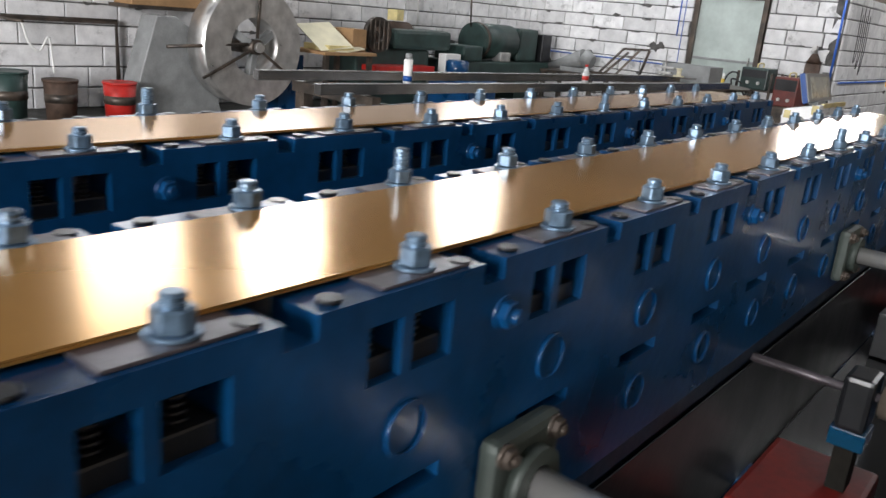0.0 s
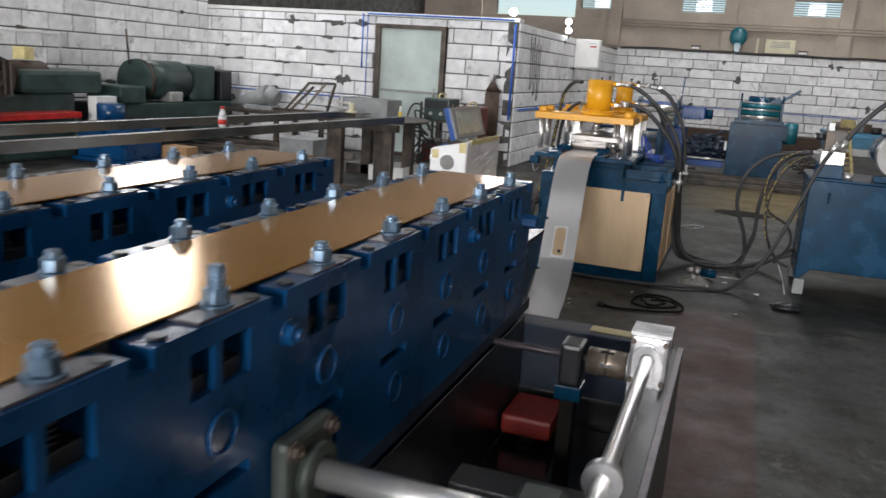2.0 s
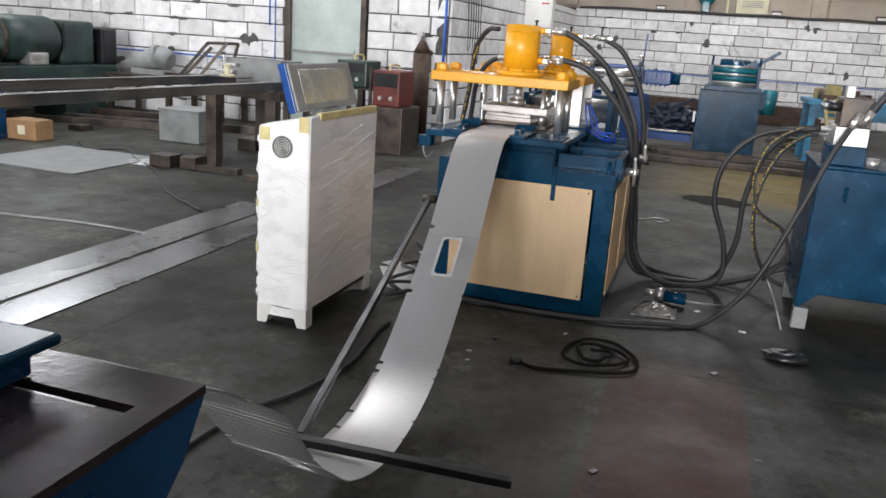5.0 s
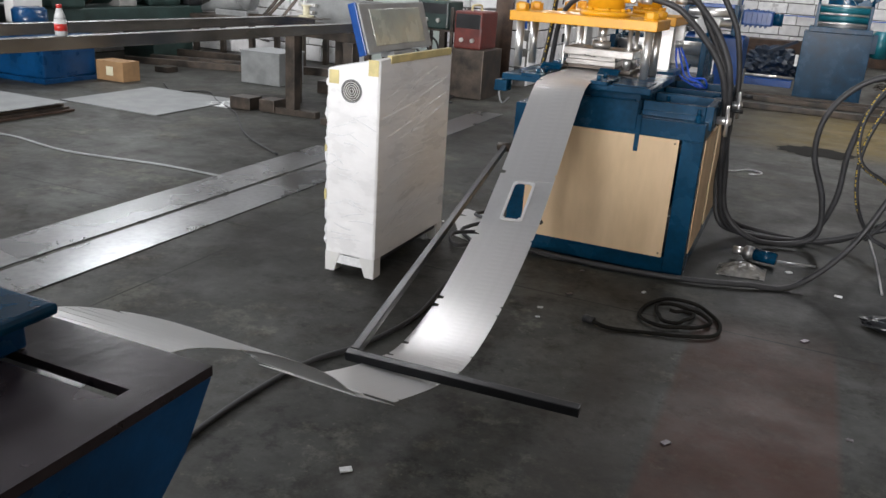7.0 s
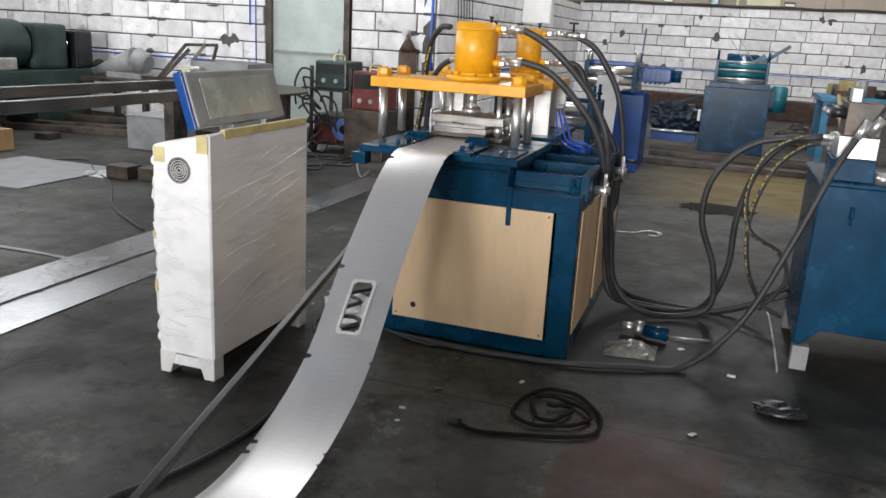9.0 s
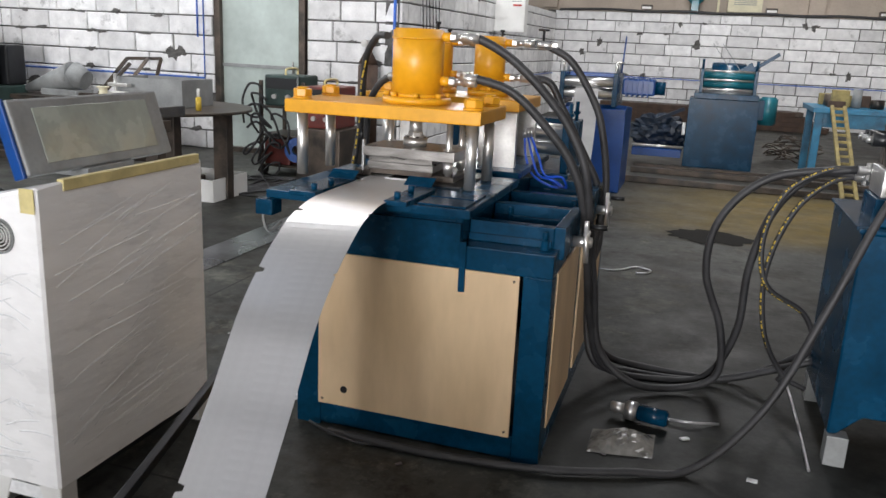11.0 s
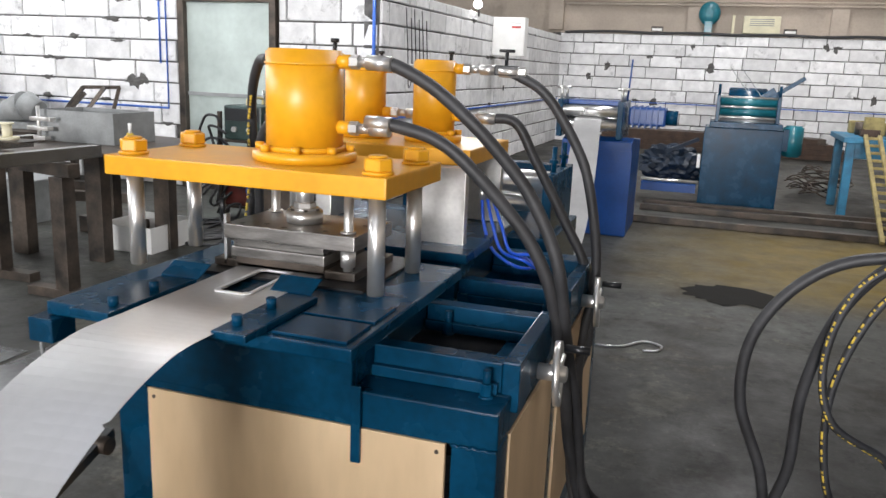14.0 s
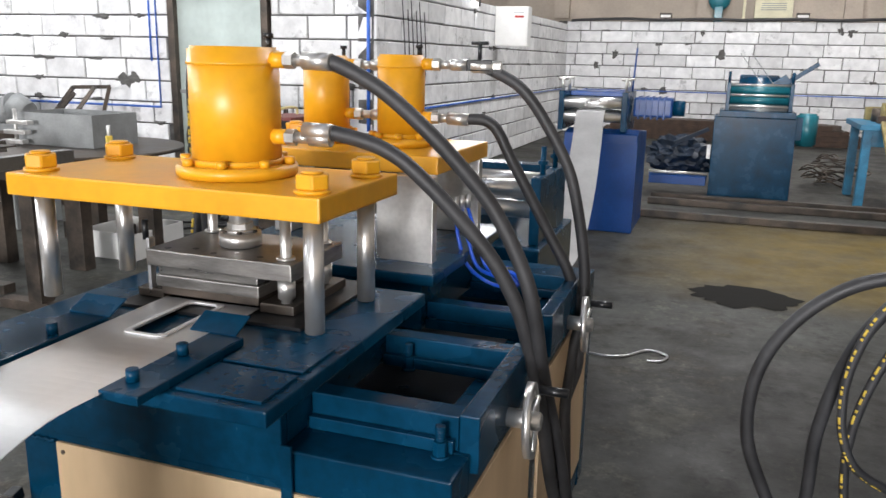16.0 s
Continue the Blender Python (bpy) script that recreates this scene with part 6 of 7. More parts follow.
for v in b.verts:
    v.co = Vector((2.52 + 0.1 * v.co.x * (1 + 0.4 * noise.noise(v.co * 3)), 8.62 + 0.07 * v.co.y, max(0.001, 0.022 + 0.03 * v.co.z * (1 + 0.5 * noise.noise(v.co * 4)))))
solid("oily_rag", b, BLACK, "crumpled black oily rag on the floor", "rag")

# ---- fittings on the far walls ----
ep = thing("electrical_panel", "white electrical distribution box fixed to the block wall", "electrical box")
part("box", box(B(), -1.4, -0.9, 19.4, 19.62, 1.69, 2.26, 0.008), WHITE, ep)
part("door", box(B(), -1.385, -0.915, 19.388, 19.3995, 1.705, 2.245, 0.003), WHITE, ep)
part("sticker", box(B(), -1.1, -0.96, 19.385, 19.3875, 2.1, 2.13), RED, ep, "small red warning sticker")
part("sticker", box(B(), -1.12, -0.96, 19.385, 19.3875, 2.17, 2.18), GREY, ep)
for x, y, z in ((-1.52, 15.04, 2.42), (-1.36, 18.35, 2.52), (-1.36, 18.4, 2.36)):
    wl = thing("work_lamp", "small bright round work lamp on the partition", "lamp", "work lamps")
    b = B()
    bmesh.ops.create_uvsphere(b, u_segments=16, v_segments=10, radius=0.06)
    bmesh.ops.translate(b, vec=(x, y, z), verts=b.verts)
    part("bulb", b, LAMP, wl, "glowing white bulb")
    part("stem", cyl(B(), (x, y + 0.07, z - 0.16), (x, y + 0.055, z), 0.012), BLACK, wl)
PIPES = [
    ([(-7.1, 15.07, 0.9), (-4.03, 15.07, 0.9), (-4.03, 15.07, 2.3), (-1.5, 15.07, 2.3)], 0.013),
    ([(-4.12, 15.07, 1.4), (-4.12, 15.07, 2.3)], 0.011),
    ([(-1.47, 15.06, 0.75), (-1.47, 15.06, 2.24)], 0.018),
    ([(-1.38, 15.3, 0.92), (-1.38, 24.9, 0.92)], 0.013),
    ([(-1.0, 25.02, 0.92), (8.5, 25.02, 0.92)], 0.011),
]
for pts, r in PIPES:
    pp = tagged(thing("wall_pipe", "blue plastic air pipe clipped along the block wall", "pipe", "blue wall pipes"), kind="structure")
    part("pipe", tube(B(), pts, r, 10, straight=True), BLUEPIPE, pp)
for k in range(3):
    c = thing("hanging_cord", "dark cord hanging in a loop on the block wall", "cord", "hanging cords")
    y = 15.7 + 0.25 * k
    part("cord", tube(B(), [(-1.37, y, 2.1), (-1.36, y + 0.06, 1.6), (-1.36, y + 0.1, 1.25 - 0.1 * k), (-1.36, y + 0.2, 1.4), (-1.37, y + 0.16, 2.0)], 0.006, 6), RUBBER, c)
c = thing("wall_cable", "thick black cable sagging along the wall top", "cable")
part("cable", tube(B(), [(-1.3, 24.9, 2.33)] + [(-1.0 + 0.8 * k, 25.04, 2.355 + 0.02 * (k % 2)) for k in range(13)], 0.028, 8, 5), RUBBER, c)
for x in (0.6, 3.2, 5.4):
    fl = thing("flood_light", "small dark flood light on the wall top", "lamp", "wall flood lights")
    part("housing", box(B(), x - 0.12, x + 0.12, 25.12, 25.24, 2.4, 2.5, 0.01), DARK_STEEL, fl)
    part("lens", box(B(), x - 0.1, x + 0.1, 25.112, 25.1195, 2.41, 2.46), WHITE, fl)
    part("bracket", box(B(), x - 0.02, x + 0.02, 25.13, 25.2, 2.331, 2.4), DARK_STEEL, fl)
fn = thing("wall_fan", "teal-blue wall fan housing above the low wall", "fan")
b = B()
bmesh.ops.create_uvsphere(b, u_segments=20, v_segments=12, radius=0.24)
bmesh.ops.transform(b, matrix=pose(1.62, 25.2, 2.78) @ Matrix.Diagonal((0.9, 0.45, 1, 1)), verts=b.verts)
part("housing", b, CYAN, fn)
part("neck", box(B(), 1.54, 1.7, 25.12, 25.24, 2.331, 2.62, 0.01), CYAN, fn)
ac = thing("air_cooler", "cream wall air unit with grille on the wall top", "air unit")
part("body", box(B(), 2.3, 3.0, 25.11, 25.29, 2.4, 2.74, 0.01), PAPER, ac)
for k in range(4):
    part("slot", box(B(), 2.42, 2.88, 25.104, 25.1095, 2.55 + 0.04 * k, 2.565 + 0.04 * k), GREY, ac)
part("post", box(B(), 2.08, 2.13, 25.11, 25.29, 2.331, 2.75, 0.003), PAPER, ac)
for z in (2.95, 3.02, 3.09):
    c = tagged(thing("wall_pipe", "stained conduit along the plaster wall", "pipe", "wall conduits"), kind="structure")
    part("pipe", tube(B(), [(-1.4, 25.28, z), (9.0, 25.28, z)], 0.022, 8, straight=True), PLASTER, c)

# ---- welding corner by the door ----
gb = thing("gas_cylinder", "brown-painted steel gas cylinder beside the door", "gas cylinder")
part("body", cyl(B(), (-1.7, 14.85, 0.0), (-1.7, 14.85, 1.2), 0.115, n=24, bevel=0.02), RUST, gb)
part("shoulder", cyl(B(), (-1.7, 14.85, 1.2), (-1.7, 14.85, 1.34), 0.113, 0.04, 24), RUST, gb)
part("valve", cyl(B(), (-1.7, 14.85, 1.34), (-1.7, 14.85, 1.46), 0.03, n=12), STEEL, gb)
part("gauge", cyl(B(), (-1.7, 14.8, 1.42), (-1.7, 14.72, 1.42), 0.04, n=16), STEEL, gb)


def welder(x, y, w, d, z0, h, mat, label):
    wd = thing("welding_machine", label, "welder", "welding machines")
    part("case", box(B(), x - w / 2, x + w / 2, y - d / 2, y + d / 2, z0, z0 + h, 0.02), mat, wd)
    part("front", box(B(), x - w / 2 + 0.02, x + w / 2 - 0.02, y - d / 2 - 0.006, y - d / 2 - 0.0005, z0 + h * 0.55, z0 + h - 0.03, 0.002), BLACK, wd)
    part("carry_handle", tube(B(), [(x, y - d * 0.3, z0 + h), (x, y - d * 0.25, z0 + h + 0.06), (x, y + d * 0.25, z0 + h + 0.06), (x, y + d * 0.3, z0 + h)], 0.012, 8), TAPE, wd)
    for k in range(2):
        part("socket", cyl(B(), (x - w * 0.2 + k * w * 0.4, y - d / 2 - 0.03, z0 + 0.1), (x - w * 0.2 + k * w * 0.4, y - d / 2, z0 + 0.1), 0.025, n=12), STEEL, wd)
    return wd


cart = thing("tool_cart", "dark tubular welding cart with coiled cables", "cart")
for x in (-2.45, -1.95):
    for y in (13.7, 14.2):
        part("post", box(B(), x, x + 0.035, y, y + 0.035, 0.06, 1.0, 0.003), DARK_STEEL, cart)
for z in (0.1, 0.42, 0.72):
    part("shelf", box(B(), -2.45, -1.915, 13.7, 14.235, z, z + 0.02), DARK_STEEL, cart)
for x in (-2.43, -1.93):
    part("wheel", cyl(B(), (x - 0.02, 13.75, 0.06), (x + 0.03, 13.75, 0.06), 0.06, n=16), RUBBER, cart)
welder(-2.2, 13.96, 0.4, 0.45, 0.741, 0.32, OLIVE, "dark green welding machine on a cart")
welder(-1.66, 13.8, 0.34, 0.5, 0.56, 0.42, MAROON, "red-brown welding machine beside the gas cylinder")
solid("packing_crate", box(B(), -1.9, -1.42, 13.5, 14.1, 0.0, 0.559, 0.01), DARK_STEEL, "dark rusty steel stand under the red welder", "stand")
mb = thing("wire_feeder", "red wire feeder with a steel spool on the cart shelf", "wire feeder")
part("case", box(B(), -2.4, -2.1, 13.72, 14.1, 0.121, 0.4, 0.015), MAROON, mb)
part("spool", ring(B(), (-2.0, 13.72, 0.3), (0.2, -1, 0), 0.05, 0.13, 0.06, 28), BLUE, mb)
rnd = random.Random(3)
for k in range(7):
    z0 = 0.9 - 0.1 * k
    x0 = -2.5 + 0.11 * (k % 4)
    pts = [(x0 + 0.11 * math.cos(j * 0.8 + k), 13.66 - 0.02 * (j % 3), z0 - 0.055 * j * 0.5 + 0.12 * math.sin(j * 0.8)) for j in range(13)]
    pts = [(p[0], p[1], max(0.015, p[2])) for p in pts]
    c = thing("welding_cable", "black welding cable hung in loose coils", "cable", "welding cables")
    part("cable", tube(B(), pts, 0.013, 6, 5), RUBBER, c)
for k in range(5):
    pts = [(-2.6 + rnd.uniform(-0.3, 1.0), 13.0 + rnd.uniform(-0.5, 0.6), 0.012) for j in range(7)]
    c = thing("welding_cable", "black welding cable snaking over the floor", "cable", "welding cables")
    part("cable", tube(B(), pts, 0.011, 6, 6), RUBBER, c)

# ---- long rack and the welding table ----
rk = thing("beam_rack", "long dark steel trestle carrying two square tube beams", "rack")
F0, F1, R0, R1 = (-2.13, 4.95, 0.885), (-1.69, 11.3, 0.885), (-2.96, 5.08, 0.885), (-2.43, 11.5, 0.885)
part("beam", bar_between(F0, F1, 0.075), BEAM, rk, "bright-topped square steel tube")
part("beam", bar_between(R0, R1, 0.075), BEAM, rk, "bright-topped square steel tube")
for f in (0.07, 0.955):
    a, c = Vector(F0).lerp(Vector(F1), f), Vector(R0).lerp(Vector(R1), f)
    part("cross_bar", bar_between((a.x + 0.1, a.y, 0.795), (c.x - 0.1, c.y, 0.795), 0.08), DARK_STEEL, rk)
    for q in (a, c):
        part("leg", box(B(), q.x - 0.05, q.x + 0.05, q.y - 0.05, q.y + 0.05, 0.06, 0.754, 0.004), DARK_STEEL, rk)
        part("foot", box(B(), q.x - 0.28, q.x + 0.28, q.y - 0.045, q.y + 0.045, 0.0, 0.059, 0.004), DARK_STEEL, rk)
wt = thing("welding_table", "round-edged dark steel welding table on thick legs", "table")
b = B()
cyl(b, (-2.5, 12.2, 0.79), (-2.5, 12.2, 0.815), 0.75, n=48)
part("top", b, DARK_STEEL, wt)
for x, y in ((-2.85, 11.8), (-2.2, 11.85), (-2.05, 12.4), (-2.75, 12.6)):
    part("leg", box(B(), x - 0.07, x + 0.07, y - 0.05, y + 0.05, 0, 0.789, 0.004), DARK_STEEL, wt)
sb = thing("steel_case", "open dark grey steel case on the welding table", "box")
for x0, x1, y0, y1 in ((-2.95, -2.25, 12.1, 12.11), (-2.95, -2.25, 12.55, 12.56), (-2.95, -2.94, 12.111, 12.549), (-2.26, -2.25, 12.111, 12.549)):
    part("side", box(B(), x0, x1, y0, y1, 0.816, 1.05), GREY, sb)
part("bottom", box(B(), -2.94, -2.26, 12.111, 12.549, 0.816, 0.826), GREY, sb)
vs_ = thing("clamp_stack", "stack of bright steel clamps on the welding table", "clamp")
for k in range(3):
    part("jaw", box(B(), -2.98 + 0.03 * k, -2.78 + 0.03 * k, 11.98, 12.04, 0.83 + 0.07 * k, 0.86 + 0.07 * k, 0.006), STEEL, vs_)
part("screw", cyl(B(), (-2.86, 12.01, 0.816), (-2.86, 12.01, 1.08), 0.014), STEEL, vs_)
ins = thing("glue_bottle", "small orange spray bottle on the welding table", "bottle")
part("body", cyl(B(), (-2.02, 12.0, 0.816), (-2.02, 12.0, 0.93), 0.024, bevel=0.004), RIBBON, ins)
part("neck", cyl(B(), (-2.02, 12.0, 0.93), (-2.02, 12.0, 1.0), 0.012), WHITE, ins)
spk = thing("porcelain_spool", "cream plastic spool on the rack end", "spool")
part("body", cyl(B(), (-2.3, 11.2, 0.93), (-2.3, 11.2, 1.02), 0.03), PAPER, spk)
part("rim", cyl(B(), (-2.3, 11.2, 0.924), (-2.3, 11.2, 0.94), 0.07), PAPER, spk)
part("rim", cyl(B(), (-2.3, 11.2, 1.02), (-2.3, 11.2, 1.03), 0.045), PAPER, spk)
part("base", box(B(), -2.5, -2.1, 11.1, 11.3, 0.9155, 0.9235), DARK_STEEL, spk)
wbx = thing("white_tray", "open white sheet metal tray on the floor", "tray")
for x0, x1, y0, y1 in ((-2.5, -2.0, 12.15, 12.16), (-2.5, -2.0, 12.7, 12.71), (-2.5, -2.49, 12.161, 12.699), (-2.01, -2.0, 12.161, 12.699)):
    part("side", box(B(), x0, x1, y0, y1, 0.001, 0.2), WHITE, wbx)
part("bottom", box(B(), -2.49, -2.01, 12.161, 12.699, 0.001, 0.012), WHITE, wbx)
gbx = thing("grey_cabinet_box", "grey steel junction box on the floor under the table", "box")
part("body", box(B(), -4.15, -3.6, 12.6, 13.1, 0.0, 0.36, 0.01), GREY, gbx)
part("lid", box(B(), -4.16, -3.59, 12.59, 13.11, 0.361, 0.38, 0.004), GREY, gbx)
for x, y, w, l, h in ((-3.0, 11.2, 0.24, 0.2, 0.12), (-2.72, 11.25, 0.18, 0.2, 0.12), (-5.3, 12.6, 0.2, 0.2, 0.07), (-2.75, 12.75, 0.6, 0.4, 0.14)):
    b = B()
    box(b, x - w / 2, x + w / 2, y - l / 2, y + l / 2, 0.001, h, 0.008)
    solid("steel_offcut", b, DARK_STEEL, "short dark steel tube offcut on the floor", "steel bar", "tube offcuts")
btl = thing("water_bottle", "clear plastic water bottle with red label and cap", "bottle")
bx, by = -1.915, 8.15
part("body", cyl(B(), (bx, by, 0.9235), (bx, by, 1.02), 0.033, n=24, bevel=0.006), CLOTH, btl)
part("label", cyl(B(), (bx, by, 0.95), (bx, by, 0.99), 0.0338, n=24), RED, btl, "red paper label")
part("shoulder", cyl(B(), (bx, by, 1.02), (bx, by, 1.075), 0.032, 0.014, 24), CLOTH, btl)
part("cap", cyl(B(), (bx, by, 1.075), (bx, by, 1.095), 0.016, n=16), RED, btl, "red screw cap")
can = thing("spray_can", "white aerosol can with blue print on the rack", "spray can")
cx_, cy_ = -2.07, 5.78
part("body", cyl(B(), (cx_, cy_, 0.9235), (cx_, cy_, 1.1), 0.034, n=24, bevel=0.005), WHITE, can)
part("print", cyl(B(), (cx_, cy_, 0.94), (cx_, cy_, 0.98), 0.0346, n=24), BLUE, can, "blue printed band")
part("cap", cyl(B(), (cx_, cy_, 1.1), (cx_, cy_, 1.14), 0.025, n=20, bevel=0.003), GREY, can)

# ---- floor goods in the open bay ----
pl = thing("plate_stack", "stack of dark steel plates under a grey sheet", "plate stack")
for k in range(4):
    b = B()
    box(b, -5.2, -3.98 - 0.04 * k, 8.6 + 0.03 * k, 10.0 - 0.02 * k, 0.001 + 0.02 * k, 0.02 + 0.02 * k, 0.003)
    part("plate", b, DARK_STEEL if k else RUST, pl)
part("cover", box(B(), -5.1, -4.0, 8.7, 9.95, 0.0805, 0.088, 0.003), GREY, pl, "grey dusty cover sheet")
part("red_cloth", box(B(), -4.9, -4.35, 8.56, 8.7, 0.03, 0.07, 0.012), RED, pl, "orange-red cloth edge")
solid("floor_plate", box(B(), -4.5, -3.3, 10.3, 11.5, 0.001, 0.012, 0.002), GREY, "flat grey steel plate lying on the floor", "plate")
cb = thing("cardboard_box", "small brown cardboard box with a white label", "box")
part("carton", box(B(), -5.35, -4.95, 11.55, 11.8, 0.001, 0.22, 0.005), BROWN, cb)
part("label", box(B(), -5.2, -5.1, 11.5475, 11.5495, 0.06, 0.16), PAPER, cb, "white paper label")
for x0, y0, x1, y1, z, w in ((-6.1, 13.2, -3.6, 13.9, 0.05, 0.1), (-6.3, 12.9, -4.2, 13.5, 0.04, 0.08), (-6.4, 14.0, -4.4, 14.3, 0.05, 0.1)):
    solid("steel_tube", bar_between((x0, y0, z), (x1, y1, z), w), DARK_STEEL, "dark square steel tube lying on the floor", "steel bar", "tubes on the floor")
b = B()
bmesh.ops.create_grid(b, x_segments=10, y_segments=8, size=0.5)
for v in b.verts:
    v.co = Vector((-3.3 + 0.4 * v.co.x, 11.2 + 0.3 * v.co.y, 0.004 + 0.07 * max(0, noise.noise(v.co * 5)) * max(0, 1 - 4 * v.co.x ** 2) * max(0, 1 - 4 * v.co.y ** 2)))
solid("film_scrap", b, CLOTH, "crumpled clear film scrap on the floor", "film scrap")
jm = thing("press_carriage", "dark blue machine carriage standing under the rack", "machine")
part("body", box(B(), -6.2, -5.4, 10.9, 11.6, 0.05, 0.5, 0.02), NAVY, jm)
part("foot", box(B(), -6.25, -5.35, 10.85, 11.65, 0.0, 0.05, 0.004), NAVY, jm)
part("head", cyl(B(), (-5.9, 11.2, 0.5), (-5.9, 11.2, 0.75), 0.18, bevel=0.02), NAVY, jm)

# ---- workbench with scrap frames at the partition ----
wb = thing("scrap_bench", "dark steel bench piled with scrap frames before the wall", "workbench")
part("top", box(B(), -6.4, -4.3, 14.2, 14.95, 0.55, 0.6, 0.004), DARK_STEEL, wb)
for x in (-6.3, -5.3, -4.45):
    part("leg", box(B(), x, x + 0.07, 14.25, 14.32, 0, 0.549), DARK_STEEL, wb)
    part("leg", box(B(), x, x + 0.07, 14.85, 14.92, 0, 0.549), DARK_STEEL, wb)
fr = thing("scrap_tubing", "dark bent tube frame lying on the scrap bench", "scrap")
for a, c in (((-5.3, 14.6, 0.62), (-4.9, 14.7, 1.1)), ((-4.9, 14.7, 1.1), (-4.4, 14.7, 1.12)), ((-5.1, 14.4, 0.62), (-4.7, 14.5, 1.05)), ((-4.5, 14.6, 0.62), (-4.4, 14.7, 1.12)), ((-5.4, 14.4, 0.64), (-4.4, 14.4, 0.66)), ((-4.9, 14.5, 0.64), (-4.55, 14.65, 1.12))):
    part("tube", bar_between(a, c, 0.04), DARK_STEEL, fr)
hn = thing("scrap_horn", "grey cast cone lying on the scrap bench", "scrap")
part("cone", cyl(B(), (-6.3, 14.5, 0.66), (-5.6, 14.55, 0.86), 0.05, 0.17, 20), GREY, hn)
part("mouth", cyl(B(), (-5.6, 14.55, 0.86), (-5.42, 14.56, 0.8), 0.17, 0.12, 20), GREY, hn)
part("rest", box(B(), -6.0, -5.45, 14.4, 14.7, 0.601, 0.68, 0.01), GREY, hn)

# ---- machines along the left wall ----
lt = thing("lathe", "old dark green lathe with round headstock against the wall", "lathe")
part("bed", box(B(), -6.95, -6.3, 11.6, 14.5, 0.45, 0.7, 0.02), OLIVE, lt)
part("pedestal", box(B(), -6.9, -6.35, 11.7, 12.4, 0, 0.449, 0.01), OLIVE, lt)
part("pedestal", box(B(), -6.9, -6.35, 13.5, 14.3, 0, 0.449, 0.01), OLIVE, lt)
part("headstock", box(B(), -6.9, -6.35, 13.5, 14.1, 0.701, 1.28, 0.05), OLIVE, lt)
part("drum", cyl(B(), (-6.6, 12.4, 1.02), (-6.6, 13.45, 1.02), 0.3, n=28, bevel=0.02), OLIVE, lt)
part("drum_band", ring(B(), (-6.6, 12.5, 1.02), (0, 1, 0), 0.3, 0.315, 0.06), DARK_STEEL, lt)
part("spindle", cyl(B(), (-6.5, 14.1, 1.02), (-6.5, 14.5, 1.02), 0.05), CHROME, lt)
part("gear_cover", box(B(), -6.9, -6.3, 14.2, 14.5, 0.701, 1.2, 0.03), BLACK, lt)
part("tool_post", box(B(), -6.5, -6.3, 12.9, 13.2, 0.701, 0.86, 0.02), STEEL, lt)
part("lever", cyl(B(), (-6.6, 12.35, 1.25), (-6.6, 12.3, 1.75), 0.014), DARK_STEEL, lt)
part("carriage", box(B(), -6.9, -6.25, 11.8, 12.3, 0.701, 0.95, 0.03), OLIVE, lt)
cpn = thing("control_box", "white control box with three dark meters on the machine", "control box")
part("case", box(B(), -6.29, -6.14, 11.2, 11.58, 0.3, 0.82, 0.01), WHITE, cpn)
for k in range(3):
    part("meter", box(B(), -6.139, -6.132, 11.25 + 0.1 * k, 11.33 + 0.1 * k, 0.62, 0.74), BLACK, cpn)
ml = thing("milling_machine", "old dark milling machine with belt pulley and brown motor", "milling machine")
part("column", box(B(), -7.0, -6.4, 9.5, 11.1, 0, 0.85, 0.04), OLIVE, ml)
part("arm", box(B(), -7.0, -6.3, 10.2, 11.5, 0.851, 1.15, 0.06), OLIVE, ml)
part("pulley", ring(B(), (-6.35, 9.8, 1.05), (1, 0, 0), 0.12, 0.25, 0.08), DARK_STEEL, ml)
part("pulley_hub", cyl(B(), (-6.6, 9.8, 1.05), (-6.25, 9.8, 1.05), 0.05), DARK_STEEL, ml)
part("motor", cyl(B(), (-6.6, 10.15, 1.05), (-6.6, 10.75, 1.05), 0.2, bevel=0.03), RUST, ml)
part("table", box(B(), -6.39, -6.1, 9.6, 10.9, 0.55, 0.63, 0.01), RED, ml)
for k in range(5):
    part("guard_bar", cyl(B(), (-6.24, 9.6 + 0.09 * k, 0.85), (-6.24, 9.6 + 0.09 * k, 1.25), 0.014, n=8), DARK_STEEL, ml)
solid("oil_carton", box(B(), -6.7, -6.5, 10.4, 10.55, 1.26, 1.42, 0.006), TAPE, "small cream carton on top of the machine", "carton")
cs = thing("coil_stand", "steel coil on a grey decoiler stand by the wall", "decoiler")
b = B()
ring(b, (-6.35, 7.42, 0.85), (1, 0, 0), 0.34, 0.7, 0.34, 56)
part("coil", b, STEEL, cs, "thick grey steel strip coil")
part("hub", cyl(B(), (-6.5, 7.42, 0.85), (-5.95, 7.42, 0.85), 0.09), DARK_STEEL, cs)
part("hub_cap", cyl(B(), (-5.95, 7.42, 0.85), (-5.9, 7.42, 0.85), 0.06), CHROME, cs)
for k in range(3):
    a = k * math.tau / 3 + 0.5
    part("spreader", bar_between((-6.05, 7.42 + 0.08 * math.cos(a), 0.85 + 0.08 * math.sin(a)), (-6.1, 7.42 + 0.34 * math.cos(a), 0.85 + 0.34 * math.sin(a)), 0.09), GREY, cs)
    part("keeper", bar_between((-5.98, 7.42 + 0.1 * math.cos(a + 1), 0.85 + 0.1 * math.sin(a + 1)), (-5.98, 7.42 + 0.82 * math.cos(a + 1), 0.85 + 0.82 * math.sin(a + 1)), 0.03), DARK_STEEL, cs)
b = B()
prism(b, [(6.02, 0), (7.25, 0), (7.0, 0.9), (6.62, 1.13), (6.38, 1.13)], "x", -6.75, -6.42, 0.01)
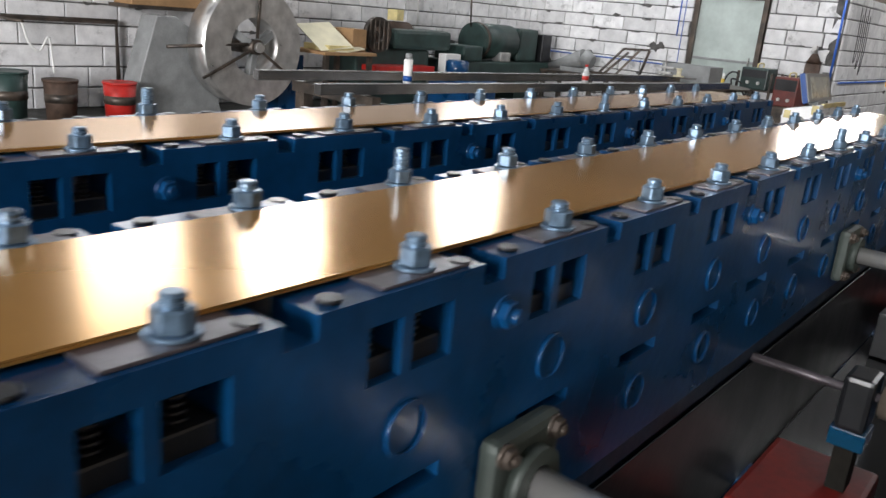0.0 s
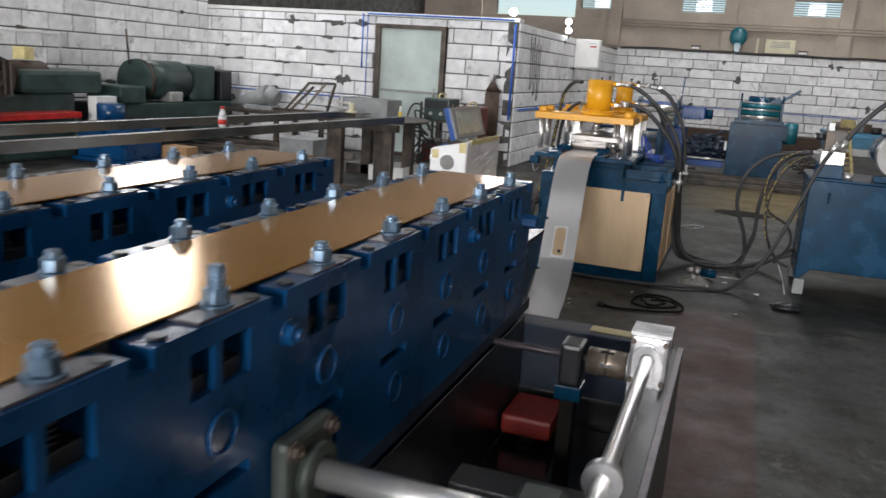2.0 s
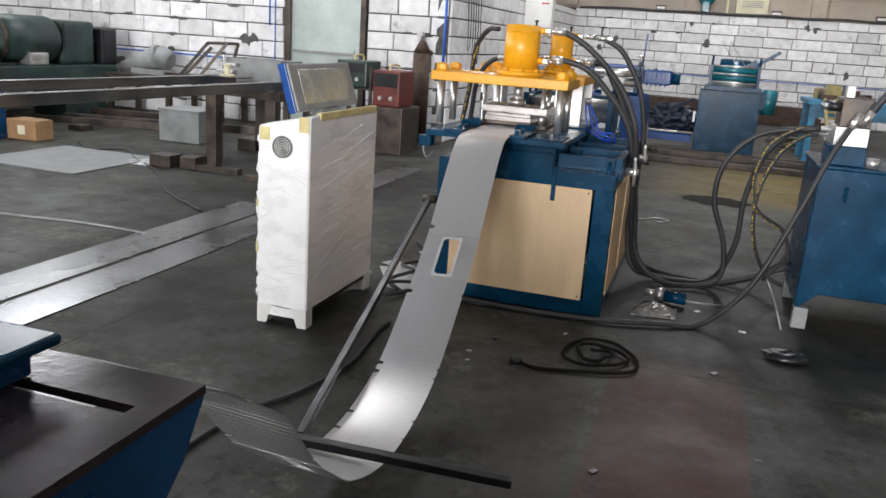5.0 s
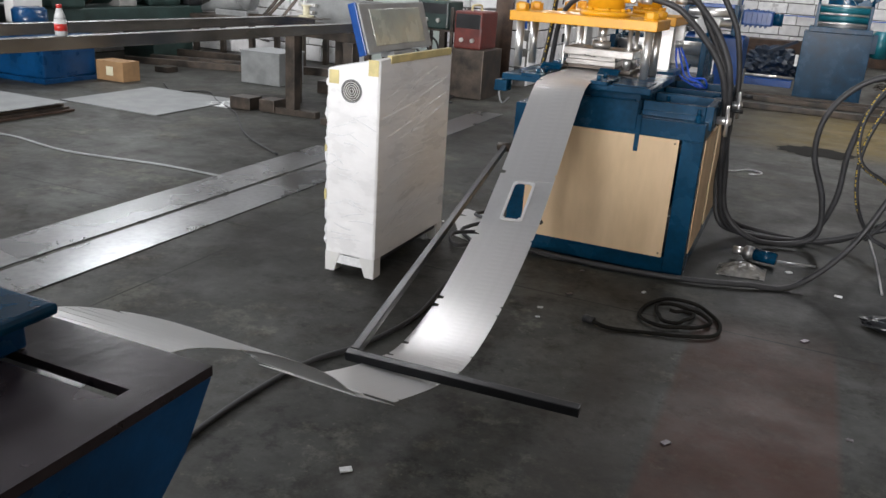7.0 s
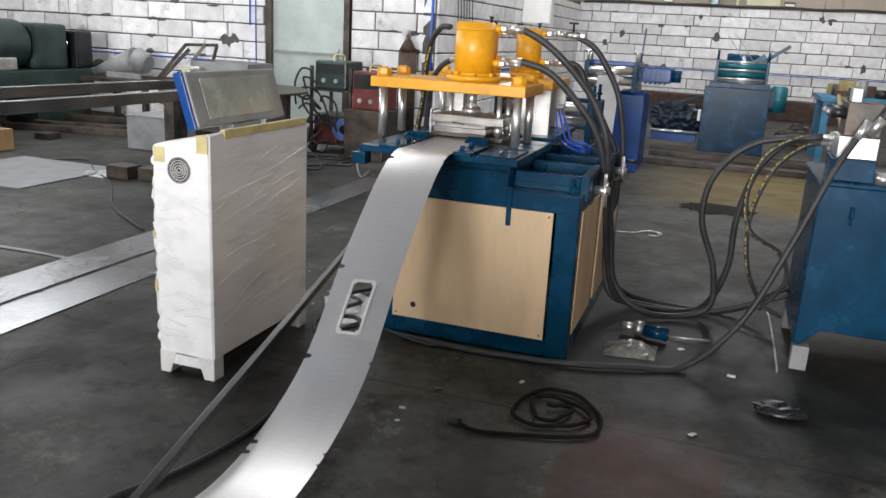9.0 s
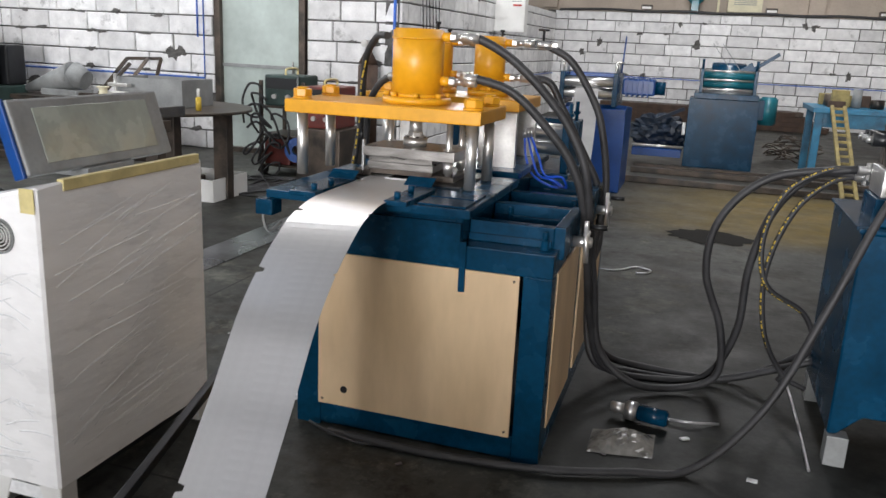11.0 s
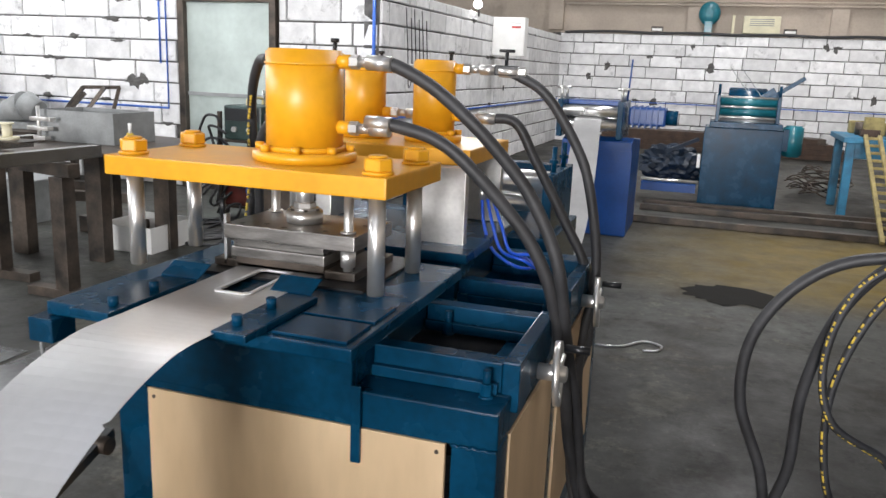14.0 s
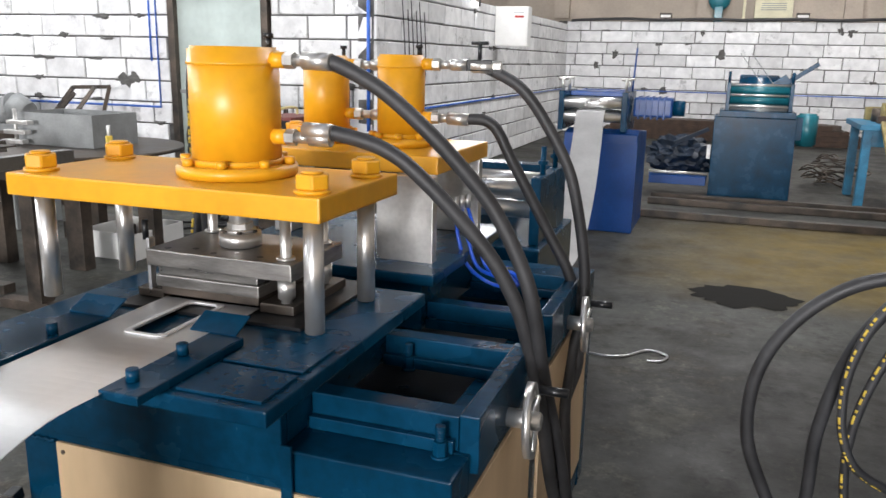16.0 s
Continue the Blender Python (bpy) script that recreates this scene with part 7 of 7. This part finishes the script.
part("stand", b, GREY, cs, "grey sheet stand")
part("blue_stand", box(B(), -6.6, -6.2, 7.95, 8.35, 0, 0.75, 0.01), NAVY, cs)
part("lever", cyl(B(), (-6.1, 6.3, 0.82), (-6.0, 7.3, 0.88), 0.02), DARK_STEEL, cs)
for x, y, r, h, mat, label in ((-6.25, 5.82, 0.17, 0.42, RED, "red plastic bucket on the floor"), (-6.5, 5.3, 0.17, 0.42, RUST, "brown rusty drum on the floor"), (-6.6, 4.8, 0.2, 0.5, OLIVE, "dark green bin on the floor")):
    bk = thing("bucket", label, "bucket", "buckets by the wall")
    part("body", cyl(B(), (x, y, 0), (x, y, h), r * 0.86, r, 28), mat, bk)
    part("rim", ring(B(), (x, y, h - 0.02), (0, 0, 1), r * 0.94, r * 1.05, 0.025), mat, bk)
    part("label", ring(B(), (x, y, h * 0.45), (0, 0, 1), r * 0.9, r * 0.965, 0.09), DARK_STEEL, bk)
bxs = thing("shelf_box", "large brown box on a wall bracket", "box")
part("carton", box(B(), -7.2, -6.8, 6.3, 7.3, 1.22, 1.75, 0.01), BROWN, bxs)
part("bracket", box(B(), -7.23, -6.78, 6.25, 7.35, 1.18, 1.2195), DARK_STEEL, bxs)
wp = tagged(thing("wall_pipe", "dark steel pipe along the grey block wall", "pipe"), kind="structure")
part("pipe", tube(B(), [(-7.16, 3.5, 1.0), (-7.16, 6.3, 1.0), (-7.16, 6.32, 0.0)], 0.03, 10, straight=True), DARK_STEEL, wp)
wp = tagged(thing("wall_pipe", "thin pale pipe along the grey block wall", "pipe"), kind="structure")
part("pipe", tube(B(), [(-7.16, 9.0, 1.62), (-7.16, 11.6, 1.62), (-7.16, 11.62, 1.2)], 0.018, 10, straight=True), WHITE, wp)
bench = thing("paper_bench", "low wooden bench with papers and a carton near the coil", "bench")
part("top", box(B(), -6.7, -5.9, 8.45, 9.4, 0.78, 0.82, 0.004), BROWN, bench)
for x in (-6.65, -6.0):
    for y in (8.5, 9.3):
        part("leg", box(B(), x, x + 0.06, y, y + 0.06, 0, 0.779), DARK_STEEL, bench)
part("shelf", box(B(), -6.65, -5.95, 8.5, 9.35, 0.3, 0.34), BROWN, bench)
for k, (y, z, ry) in enumerate(((8.75, 1.0, 30), (8.95, 0.92, 18))):
    b = B()
    box(b, -0.3, 0.3, -0.28, 0.28, 0, 0.008, m=pose(-6.25, y, z, 6, ry, 12 * k))
    solid("paper_sheet", b, PAPER, "large cream sheet of paper propped on the bench", "paper", "papers on the bench")
solid("carton", box(B(), -6.5, -6.1, 9.12, 9.38, 0.821, 1.12, 0.006), BROWN, "brown carton standing on the bench", "box")
solid("paper_prop", box(B(), -6.5, -6.0, 8.6, 9.05, 0.821, 0.9, 0.006), TAPE, "cream packing block under the papers", "block")
c = thing("hanging_cord", "white cord hanging on a dark rack", "cord")
part("cord", tube(B(), [(-6.4, 4.9, 1.0), (-6.38, 4.95, 0.8), (-6.38, 5.05, 0.72), (-6.38, 5.15, 0.85), (-6.37, 5.18, 0.5)], 0.012, 6), WHITE, c)
part("peg", cyl(B(), (-7.25, 4.9, 1.0), (-6.38, 4.9, 1.0), 0.015), DARK_STEEL, c)

# ---- blocks of the walls ----
rnd = random.Random(11)
lay_blocks(wall_door, (-7.27, 15.13, 0), (1, 0, 0), 0, 5.84, 2.27, rnd, [(-3.83 - 0.07 + 7.27, -2.68 + 0.07 + 7.27, 0, 2.16)])
lay_blocks(wall_return, (-1.43, 15.1, 0), (0, 1, 0), 90, 10.0, 2.27, rnd)
lay_blocks(wall_low, (-1.43, 25.1, 0), (1, 0, 0), 0, 10.4, 2.33, rnd)
lay_blocks(wall_left, (-7.27, 2.6, 0), (0, 1, 0), 90, 12.5, 3.2, rnd)


def smear(wall, p, turn, w, h, seed):
    """A flat ragged dab of mortar on a wall's face."""
    r = random.Random(seed)
    g = B()
    n, off = 14, Vector((r.uniform(0, 50), 0, 0))
    rim = []
    for k in range(n):
        a = k * math.tau / n
        q = 1 + 0.9 * noise.noise(Vector((math.cos(a) * 1.6, math.sin(a) * 1.6, 0)) + off)
        rim.append(g.verts.new((w * q * math.cos(a), 0.0, h * q * math.sin(a))))
    mid = g.verts.new((0, -0.012, 0))
    for k in range(n):
        g.faces.new((rim[k], rim[(k + 1) % n], mid))
    bmesh.ops.recalc_face_normals(g, faces=g.faces)
    part("mortar_smear", g, MORTAR, wall, at=pose(*p, 0, 0, turn))


rnd = random.Random(31)
for k in range(44):
    z = BH * rnd.randint(1, 9) + rnd.uniform(-0.02, 0.02)
    x = rnd.uniform(-7.1, -1.7)
    if DOOR[0] - 0.2 < x < DOOR[1] + 0.2:
        x -= 1.6
    big = rnd.random() < 0.25
    smear(wall_door, (x, 15.0975, z), 0, rnd.uniform(0.04, 0.12) * (1.3 if big else 1), rnd.uniform(0.012, 0.03) * (2.4 if big else 1), k)
for k in range(26):
    big = rnd.random() < 0.4
    smear(wall_low, (rnd.uniform(-1.2, 7.5), 25.067, BH * rnd.randint(4, 9) + rnd.uniform(-0.03, 0.03)), 0, rnd.uniform(0.04, 0.1), rnd.uniform(0.02, 0.04) * (2.6 if big else 1), 100 + k)
for k in range(16):
    smear(wall_return, (-1.3985, rnd.uniform(15.3, 24.5), BH * rnd.randint(3, 9)), 90, rnd.uniform(0.05, 0.14), rnd.uniform(0.015, 0.04), 200 + k)
for k in range(16):
    smear(wall_left, (-7.2385, rnd.uniform(4.5, 14.5), BH * rnd.randint(4, 12)), 90, rnd.uniform(0.05, 0.14), rnd.uniform(0.015, 0.04), 300 + k)


def motions():
    for ob, rows in strip_rows().items():
        walk(ob, rows)
    walk(arm, [(t, pose(*PIVOT, math.degrees(math.asin((PIVOT.z - z) / ARM_L)), 0, 0)) for t, z in ARM_Z])


motions()
